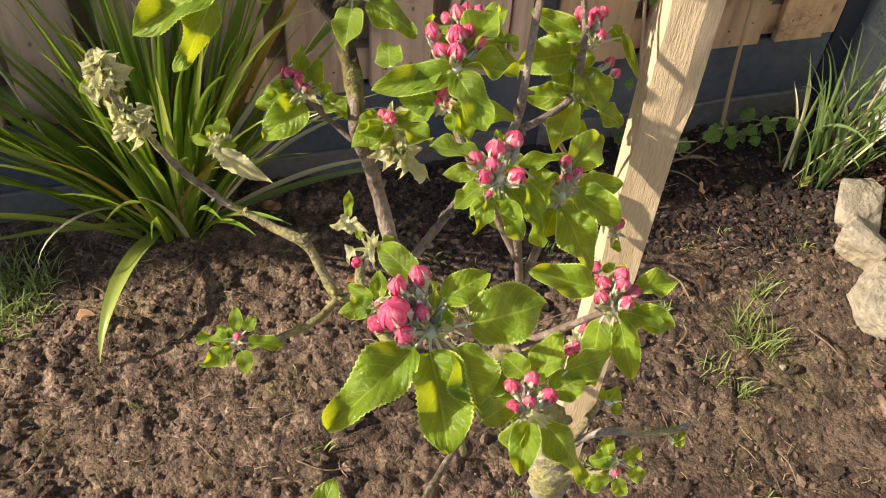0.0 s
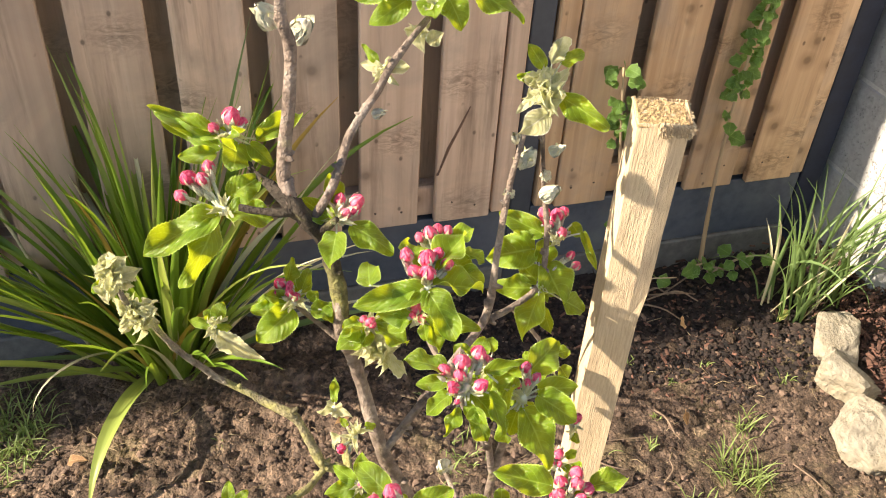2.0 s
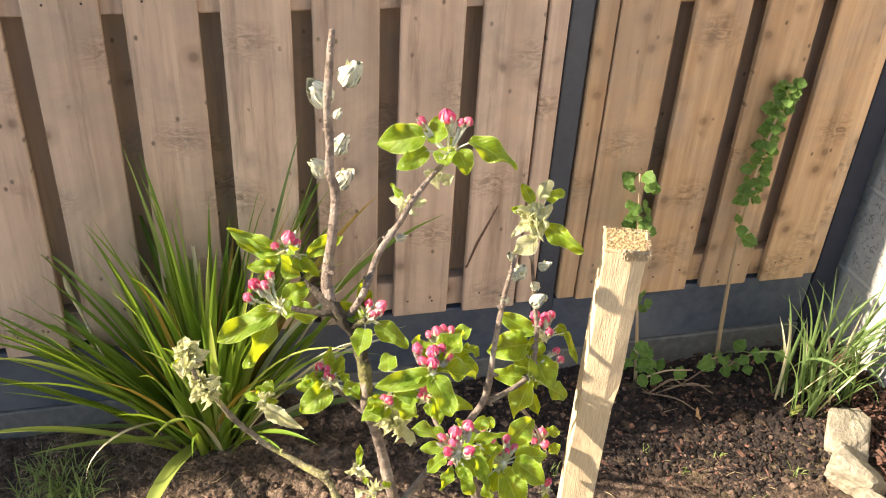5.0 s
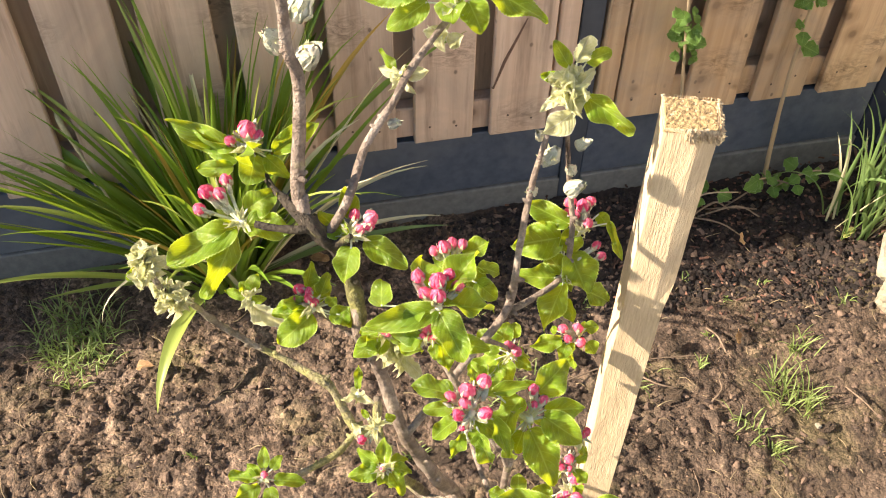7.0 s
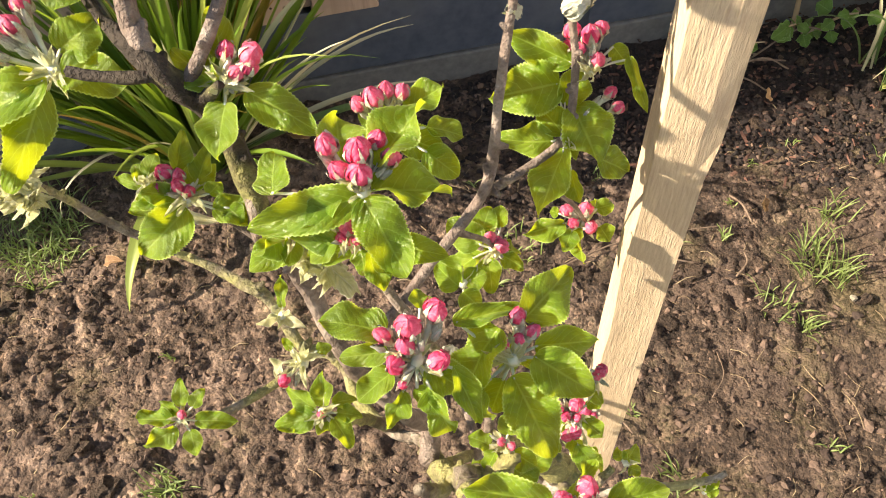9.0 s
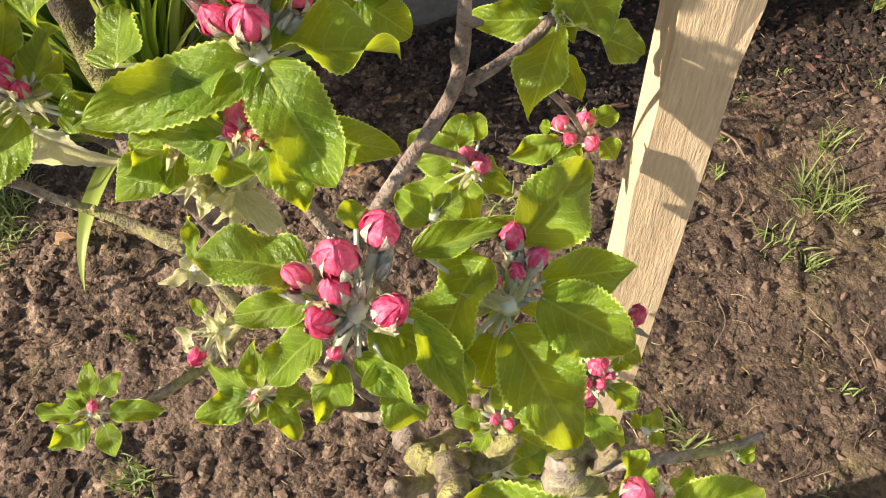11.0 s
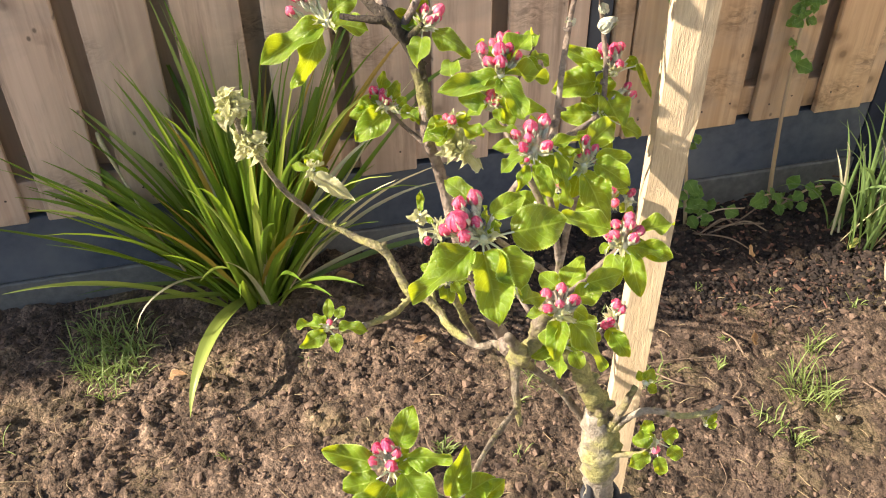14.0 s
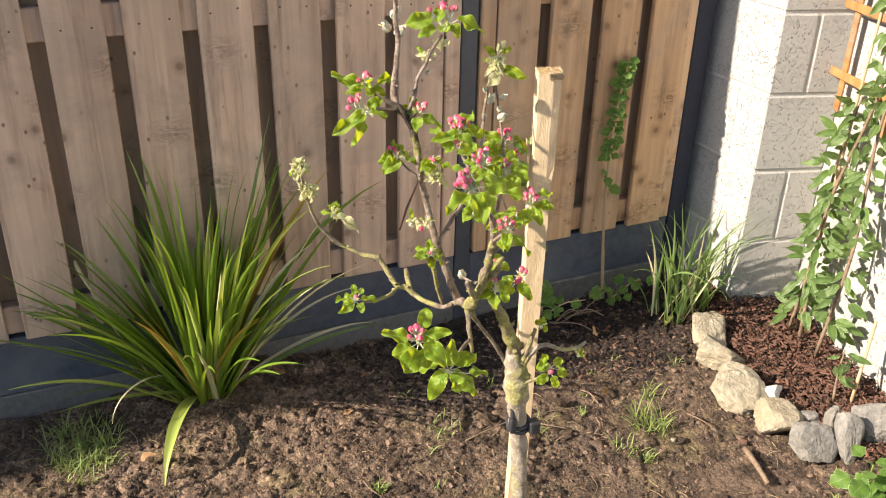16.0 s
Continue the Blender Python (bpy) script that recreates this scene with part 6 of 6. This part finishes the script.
# ---- strap-leaved plants ----
def blade(base, azimuth, rise, length, droop, width, segs=12, twist=0.0, tip_bend=0.0):
    """A strap leaf: keeled ribbon that rises and arches over. Returns verts, faces, uvs."""
    verts, faces, uvs = [], [], []
    p = Vector(base)
    e = rise
    step = length / segs
    a = azimuth
    for i in range(segs + 1):
        t = i / segs
        ahead = Vector((math.cos(a) * math.cos(e), math.sin(a) * math.cos(e), math.sin(e)))
        side = Vector((-math.sin(a), math.cos(a), 0))
        tw = twist * t
        up = side.cross(ahead) * -1
        side2 = side * math.cos(tw) + up * math.sin(tw)
        up2 = up * math.cos(tw) - side * math.sin(tw)
        w = width / 2 * (0.72 + 0.5 * min(1, t * 4) - 0.22 * t) * (1 - max(0, (t - 0.55) / 0.45) ** 1.5) + 0.0003
        keel = 0.45 * w
        for u, k in ((-1, 0), (-0.45, -0.6), (0, -1), (0.45, -0.6), (1, 0)):
            verts.append(p + side2 * (u * w) + up2 * (k * keel))
            uvs.append((u * 0.5 + 0.5, t))
        p = p + ahead * step
        e -= droop * (0.25 + 1.5 * t) / segs + tip_bend * max(0, t - 0.6) / segs * 4
        a += 0.02 * math.sin(i * 1.7 + length * 40)
    for i in range(segs):
        for j in range(4):
            q = i * 5 + j
            faces.append((q, q + 1, q + 6, q + 5))
    return verts, faces, uvs


def strap_clump():
    at = Vector((0.020, 1.408, 0.012))
    clump = root("strap_leaved_plant", at, "clump of arching green sword-shaped leaves, some yellow and dry", "plant")
    gen = random.Random(21)
    for k in range(205):
        ring = gen.random() ** 0.9
        a = gen.uniform(0, 2 * math.pi)
        rise = 1.52 - 0.52 * ring + gen.uniform(-0.08, 0.08)
        length = gen.uniform(0.28, 0.72)
        b = Vector((0.045 * ring * math.cos(a + gen.uniform(-0.9, 0.9)), 0.032 * ring * math.sin(a + gen.uniform(-0.9, 0.9)), -0.02))
        if math.sin(a) > 0.15:
            length *= 0.95
            rise = max(rise, 1.15 + 0.25 * gen.random())
        elif abs(math.cos(a)) < 0.8:
            rise = max(rise, 1.0 + 0.4 * gen.random())
        pick = gen.random()
        mat = PALE_STRAP if pick > 0.86 else GOLD_STRAP if pick < 0.12 else DRY_STRAP if pick < 0.15 else STRAP
        v, f, uv = blade(b, a, rise, length, gen.uniform(0.05, 0.75) * (0.5 + ring), gen.uniform(0.009, 0.0165), 12, gen.uniform(-1.1, 1.1), gen.choice((0, 0, 0, 0.5, 1.2)))
        mesh_object("strap_leaf", v, f, mat, clump, "" if mat in (STRAP, PALE_STRAP) else "yellowing strap leaf" if mat is GOLD_STRAP else "dry pale strap leaf", uv)
    for k in range(22):
        a = gen.uniform(2.5, 3.75)
        v, f, uv = blade((gen.uniform(-0.05, 0.0), gen.uniform(-0.03, 0.02), -0.02), a, gen.uniform(0.72, 1.18), gen.uniform(0.38, 0.60), gen.uniform(0.2, 0.8), gen.uniform(0.009, 0.016), 12, gen.uniform(-0.9, 0.9), gen.choice((0, 0, 0.6)))
        mesh_object("strap_leaf", v, f, PALE_STRAP if k % 5 == 0 else STRAP, clump, "", uv)
    own = [
        (4.28, 0.50, 0.345, 1.9, 0.027, PALE_STRAP, (-0.03, -0.02, 0.02), 0.0),
        (3.7, 0.75, 0.27, 2.4, 0.006, DRY_STRAP, (-0.05, -0.02, 0.07), 0.6),
        (0.05, 1.36, 0.74, 0.10, 0.021, SOFT_STRAP, (0.03, 0.0, 0), 0.0),
        (-0.15, 0.62, 0.42, 0.75, 0.012, DRY_STRAP, (0.04, 0, 0.0), 0.3),
        (-0.30, 0.60, 0.44, 0.55, 0.016, SOFT_STRAP, (0.04, 0, 0), 0.0),
        (0.05, 0.85, 0.44, 1.0, 0.010, DRY_STRAP, (0.04, 0, 0), 0.2),
        (3.3, 0.34, 0.33, 0.45, 0.015, PALE_STRAP, (-0.03, -0.02, 0.03), 0.0),
        (3.15, 0.35, 0.33, 0.6, 0.012, SOFT_STRAP, (-0.03, 0, 0.03), 0.0),
        (3.4, 0.95, 0.52, 0.4, 0.012, STRAP, (-0.02, -0.02, 0), 0.0),
        (3.25, 0.75, 0.60, 0.5, 0.013, STRAP, (-0.03, -0.01, 0), 0.0),
        (-0.9, 0.9, 0.34, 0.9, 0.013, STRAP, (0.02, -0.03, 0), 0.0),
        (-1.6, 1.2, 0.42, 0.5, 0.014, STRAP, (0.0, -0.03, 0), 0.0),
        (-2.2, 1.15, 0.46, 0.45, 0.015, GOLD_STRAP, (-0.02, -0.03, 0), 0.0),
    ]
    stalk = [(Vector(p) - at, r) for p, r in (((-0.117, 1.390, 0.124), 0.0028), ((-0.162, 1.432, 0.206), 0.0028), ((-0.205, 1.486, 0.310), 0.0030), ((-0.226, 1.512, 0.361), 0.0060), ((-0.232, 1.526, 0.382), 0.0030))]
    v, f = tube(stalk, 6, 4, 0.2, 5)
    mesh_object("flower_stalk", v, f, DRY_STALK, clump, "dry pale spent flower stalk with a swollen tip")
    for a, rise, length, droop, width, mat, b, bend in own:
        v, f, uv = blade(b, a, rise, length, droop, width, 14, 0.2, bend)
        mesh_object("strap_leaf", v, f, mat, clump, "", uv)


strap_clump()


def soft_clump():
    at = Vector((1.40, 1.315, 0.0))
    clump = root("soft_leaved_clump", at, "loose clump of soft narrow green bulb leaves by the block wall", "plant")
    gen = random.Random(8)
    for k in range(64):
        a = gen.uniform(0, 2 * math.pi)
        if math.sin(a) > 0.3 and gen.random() < 0.6:
            a = -a
        b = Vector((gen.uniform(-0.09, 0.10), gen.uniform(-0.06, 0.05), -0.012))
        length = gen.uniform(0.18, 0.42)
        v, f, uv = blade(b, a, gen.uniform(1.15, 1.52), length, gen.choice((gen.uniform(0.1, 0.9), gen.uniform(0.4, 2.1))), gen.uniform(0.0042, 0.0085), 12, gen.uniform(-1, 1), gen.choice((0, 0, 0.8)))
        mesh_object("strap_leaf", v, f, SOFT_STRAP if k % 9 else DRY_STRAP, clump, "", uv)


soft_clump()


def grass_tuft(x, y, radius, count, height, label, seed, material=None):
    gen = random.Random(seed)
    verts, faces, uvs = [], [], []
    for _ in range(count):
        r, w = radius * gen.random() ** 0.7, gen.uniform(0, 6.28)
        bx, by = x + r * math.cos(w), y + r * math.sin(w)
        v, f, uv = blade((bx, by, ground_z(bx, by) - 0.004), gen.uniform(0, 6.28), gen.uniform(0.6, 1.5), height * gen.uniform(0.5, 1.5), gen.uniform(0.6, 2.6), gen.uniform(0.0011, 0.0026), 6)
        base = len(verts)
        verts += v
        uvs += uv
        faces += [tuple(i + base for i in q) for q in f]
    return tagged(mesh_object("grass_tuft", verts, faces, material or GRASS, uvs=uvs), label, "grass", "grass tufts", "stuff")


WEED = "small tuft of green grass growing in the bare soil"
grass_tuft(-0.285, 1.35, 0.085, 190, 0.050, "spreading tuft of grass in the bare soil", 1)
grass_tuft(-0.280, 1.275, 0.065, 140, 0.036, "sunlit tuft of grass in the bare soil", 2)
grass_tuft(1.02, 0.945, 0.045, 55, 0.055, WEED, 3)
grass_tuft(1.055, 0.90, 0.03, 18, 0.045, WEED, 14)
grass_tuft(0.92, 0.88, 0.035, 26, 0.035, WEED, 4)
grass_tuft(0.945, 0.83, 0.018, 26, 0.03, WEED, 5)
grass_tuft(0.30, 0.94, 0.015, 30, 0.022, WEED, 6)
grass_tuft(-0.55, 0.95, 0.05, 60, 0.05, WEED, 7)
grass_tuft(-0.10, 0.80, 0.03, 40, 0.035, WEED, 8)
grass_tuft(1.10, 1.03, 0.03, 24, 0.045, WEED, 9)
grass_tuft(0.75, 1.02, 0.05, 30, 0.03, WEED, 10)
grass_tuft(0.52, 1.08, 0.05, 36, 0.025, WEED, 11)
grass_tuft(0.62, 0.62, 0.03, 24, 0.03, WEED, 12)
grass_tuft(-0.52, 1.12, 0.06, 60, 0.04, WEED, 13)

# ---- leafy plants ----
LOBED = [leaf_data("leaf", LOBED_LEAF, 1.0, 0.2, 0.15, 0.4, 0.05, 0.06, 3, 12, 6, 1), leaf_data("leaf", LOBED_LEAF, 0.95, 0.35, 0.25, 0.4, 0.05, 0.08, 5, 12, 6, 1)]
GLOSSY = [leaf_data("leaf", GLOSSY_LEAF, 0.42, 0.35, 0.15, 1.0, 0.0, 0.03, 6, 12, 4), leaf_data("leaf", GLOSSY_LEAF, 0.36, 0.5, 0.3, 1.0, 0.0, 0.04, 7, 12, 4)]


def leafy_shoot(name, label, category, at, stems, leaf_spots, kinds, bark, seed, face=(-0.3, -0.7, 0.55)):
    """A plant of thin stems with leaves along them. leaf_spots: (from z, to z, count, reach, size) by stem."""
    at = Vector(at)
    thing = root(name, at, label, category)
    gen = random.Random(seed)
    for n, points in enumerate(stems):
        v, f = tube([(Vector(p) - at, r) for p, r in points], 6, 5, 0.2, n)
        mesh_object("stem", v, f, bark, thing)
    for n, z0, z1, count, reach, size in leaf_spots:
        path = [q for q in smooth_path([(Vector(p) - at, r) for p, r in stems[n]], 8) if z0 - 0.02 <= q[2] + at.z <= z1 + 0.02]
        for k in range(count):
            q = path[gen.randrange(len(path))]
            w = gen.uniform(0, 6.28)
            way = Vector((math.cos(w), math.sin(w) * 0.7 - 0.25, gen.uniform(-0.7, 0.5))).normalized()
            start = Vector(q[:3]) + way * gen.uniform(0.2, 1.0) * reach
            up = Vector(face) + Vector((gen.uniform(-0.5, 0.5), gen.uniform(-0.3, 0.3), gen.uniform(-0.3, 0.3)))
            share("leaf", gen.choice(kinds), thing, frame_of(start, way + Vector((0, 0, -0.2)), up, size * gen.uniform(0.6, 1.15)))
    return thing


leafy_shoot("currant_bush", "young currant bush trained up a cane against the fence", "shrub", (1.245, 1.465, 0.0),
            [[((1.245, 1.490, -0.02), 0.006), ((1.226, 1.493, 0.17), 0.005), ((1.210, 1.487, 0.36), 0.004), ((1.214, 1.487, 0.56), 0.0035), ((1.234, 1.487, 0.73), 0.002)],
             [((1.25, 1.46, -0.01), 0.003), ((1.21, 1.43, 0.05), 0.0025), ((1.17, 1.41, 0.07), 0.0015)], [((1.25, 1.46, -0.01), 0.003), ((1.29, 1.42, 0.06), 0.0025), ((1.31, 1.40, 0.08), 0.0015)]],
            [(0, 0.48, 0.74, 120, 0.013, 0.025), (0, 0.37, 0.40, 4, 0.02, 0.034), (1, 0.0, 0.08, 10, 0.02, 0.032), (2, 0.0, 0.09, 11, 0.02, 0.032)], LOBED, CANE, 2)
leafy_shoot("gooseberry_bush", "low gooseberry shoot against the fence behind the stake", "shrub", (1.0, 1.45, 0.0),
            [[((1.01, 1.455, -0.02), 0.005), ((0.985, 1.455, 0.14), 0.004), ((0.955, 1.455, 0.30), 0.0035), ((0.915, 1.455, 0.56), 0.002)],
             [((1.01, 1.45, -0.01), 0.0025), ((1.06, 1.42, 0.04), 0.002), ((1.12, 1.40, 0.05), 0.0012)]],
            [(0, 0.40, 0.60, 44, 0.020, 0.028), (0, 0.04, 0.30, 10, 0.02, 0.036), (0, 0.0, 0.06, 10, 0.03, 0.032), (1, 0.0, 0.06, 6, 0.02, 0.03)], LOBED, CANE, 4)
for k in range(6):
    x, y, a, r = rng.uniform(0.98, 1.15), rng.uniform(1.38, 1.44), rng.uniform(-0.5, 0.7), rng.uniform(0.05, 0.1)
    stick([(x, y, 0.0), (x + r * math.cos(a), y + r * math.sin(a) - 0.02, rng.uniform(0.02, 0.06)), (x + 1.7 * r * math.cos(a), y + 1.4 * r * math.sin(a) - 0.04, rng.uniform(0.0, 0.05))], 0.0022, "dry brown stem lying under the fence")


def trellis_face(s, z, out):
    """A place before the garden wall: s metres along it from the pier towards the path, out metres off its face."""
    p = PIER + ACROSS * (0.207 - out) - INTO * s
    return Vector((p.x, p.y, z))


def build_trellis():
    at = trellis_face(0.3, 0.02, 0.03)
    thing = root("trellis", at, "orange-brown diamond wooden trellis fixed to the block wall", "trellis")
    thing.matrix_basis = wall_pose(at)

    def lath(s0, z0, s1, z1, out):
        bm = bmesh.new()
        length = math.hypot(s1 - s0, z1 - z0)
        box(bm, (-0.004, 0, -0.011), (0.004, length, 0.011), 0.0015)
        ob = part("lath", bm, TRELLIS_WOOD, thing)
        ang = math.atan2(z1 - z0, s1 - s0)
        ob.matrix_basis = Matrix.Translation((0.03 - out, -(s0 - 0.3), z0 - 0.02)) @ pose(0, 0, 0, 0, 0, 180) @ pose(0, 0, 0, math.degrees(ang), 0, 0)

    lath(0.05, 0.62, 0.05, 1.70, 0.030)
    lath(0.27, 0.62, 0.27, 1.70, 0.030)
    lath(0.50, 0.62, 0.50, 1.70, 0.030)
    for z in (0.72, 0.90, 1.08, 1.26, 1.44, 1.62):
        lath(0.0, z, 0.55, z, 0.0385)


build_trellis()
stems = []
for s, top, sway in ((0.16, 0.70, 0.02), (0.22, 1.1, -0.03), (0.31, 0.95, 0.03)):
    stems.append([(trellis_face(s, -0.01, 0.09), 0.006), (trellis_face(s + sway, top * 0.35, 0.08), 0.005), (trellis_face(s - sway, top * 0.7, 0.05), 0.004), (trellis_face(s + sway, top, 0.05), 0.002)])
leafy_shoot("climbing_plant", "evergreen climber with glossy pointed leaves tied to canes on the wall", "climber", trellis_face(0.24, 0, 0.05), stems,
            [(0, 0.05, 0.70, 110, 0.040, 0.056), (1, 0.1, 1.1, 125, 0.040, 0.056), (2, 0.1, 0.95, 100, 0.040, 0.056)], GLOSSY, TWIG, 6, (-0.7, -0.5, 0.4))
for s, z in ((0.17, 1.0),):
    v, f = tube([(trellis_face(s, -0.02, 0.075), 0.004), (trellis_face(s, z, 0.045), 0.0035)], 8, 4, 0.1, 2)
    tagged(mesh_object("bamboo_cane", v, f, CANE), "pale bamboo cane standing against the wall", "cane", "canes")
leafy_shoot("small_shrub", "small young shrub with pale green leaves in the mulch", "shrub", (1.50, 0.80, 0.0),
            [[((1.50, 0.80, -0.01), 0.004), ((1.505, 0.81, 0.07), 0.003), ((1.52, 0.82, 0.13), 0.002)]], [(0, 0.06, 0.14, 14, 0.02, 0.05)], GLOSSY, TWIG, 9)
v, f = tube([(Vector((1.535, 0.775, -0.02)), 0.0045), (Vector((1.60, 0.815, 0.20)), 0.004)], 8, 3, 0.1, 2)
tagged(mesh_object("bamboo_cane", v, f, CANE), "short leaning cane in the mulch", "cane", "canes")
leafy_shoot("leafy_perennial", "bright green low perennial with lobed leaves in the soil", "plant", (1.33, 0.53, 0.0),
            [[((1.33, 0.53, -0.01), 0.003), ((1.33, 0.53, 0.05), 0.002)], [((1.37, 0.50, -0.01), 0.003), ((1.38, 0.49, 0.05), 0.002)]], [(0, 0.0, 0.06, 18, 0.05, 0.05), (1, 0.0, 0.06, 16, 0.05, 0.05)], LOBED, GRASS, 11, (-0.2, -0.4, 0.9))


# ---- litter ----
def dry_leaf(x, y, size, turn, seed):
    ob = new("dry_leaf", DEAD[seed % 2])
    ob.matrix_basis = pose(x, y, ground_z(x, y) + 0.016, 12 + 9 * seed, -14 + 7 * seed, turn) @ Matrix.Scale(size, 4)
    return tagged(ob, "curled brown dry leaf lying on the soil", "leaf", "dry leaves")


DEAD_LEAF = leaf_material("dead_leaf", (0.20, 0.10, 0.045), (0.33, 0.19, 0.09), (0.45, 0.30, 0.15), (0.5, 0.3, 0.1), 0.7)
YELLOW_LEAF = leaf_material("yellowing_leaf", (0.22, 0.24, 0.05), (0.36, 0.37, 0.10), (0.48, 0.46, 0.16), (0.6, 0.6, 0.1), 0.5)
DEAD = [leaf_data("dry_leaf", DEAD_LEAF, 0.5, 0.6, 0.4, seed=8, wave=0.1), leaf_data("dry_leaf", DEAD_LEAF, 0.6, 0.4, -0.4, seed=9, wave=0.1)]
for n, (x, y, s, a) in enumerate(((0.215, 1.40, 0.045, 60), (0.40, 1.33, 0.05, 200), (0.33, 1.20, 0.035, 120), (0.98, 1.06, 0.03, 20), (-0.17, 1.22, 0.04, 250), (1.10, 1.30, 0.03, 100))):
    dry_leaf(x, y, s, a, n)
fresh = new("fallen_leaf", leaf_data("fallen_leaf", YELLOW_LEAF, 0.42, 0.5, 0.2, seed=4, wave=0.08))
fresh.matrix_basis = pose(1.315, 1.262, ground_z(1.315, 1.262) + 0.022, 14, -10, -62) @ Matrix.Scale(0.045, 4)
tagged(fresh, "yellow-green fallen leaf lying on the compost", "leaf")
for n in range(34):
    x, y = rng.uniform(-0.6, 1.25), rng.uniform(0.35, 1.25)
    grass_tuft(x, y, 0.012, rng.randrange(5, 12), rng.uniform(0.010, 0.024), "tiny green weed seedling in the bare soil", 40 + n)


def straw_litter():
    """Slivers of straw, root and stem strewn over the dug soil."""
    gen = random.Random(77)
    pieces = []
    for _ in range(620):
        x, y, a = gen.uniform(-0.7, 1.35), gen.uniform(0.25, 1.45), gen.uniform(0, 6.28)
        n, r, bend = gen.uniform(0.004, 0.022) * (1.8 if gen.random() < 0.12 else 1), gen.uniform(0.0004, 0.0011), gen.uniform(-0.9, 0.9)
        z = ground_z(x, y) + soil_relief(x, y) + 0.003
        p0 = Vector((x, y, z))
        p1 = p0 + Vector((math.cos(a), math.sin(a), gen.uniform(-0.1, 0.35))) * n
        p2 = p1 + Vector((math.cos(a + bend), math.sin(a + bend), gen.uniform(-0.4, 0.1))) * n
        pieces.append(tube([(p0, r), (p1, r), (p2, r * 0.6)], 4, 2, 0.2, a))
    v, f = joined(pieces)
    tagged(mesh_object("straw_litter", v, f, STRAW), "pale slivers of straw and root on the soil", "straw", kind="stuff")


STRAW = clod_material("straw", (0.13, 0.085, 0.05), (0.42, 0.33, 0.20))
straw_litter()
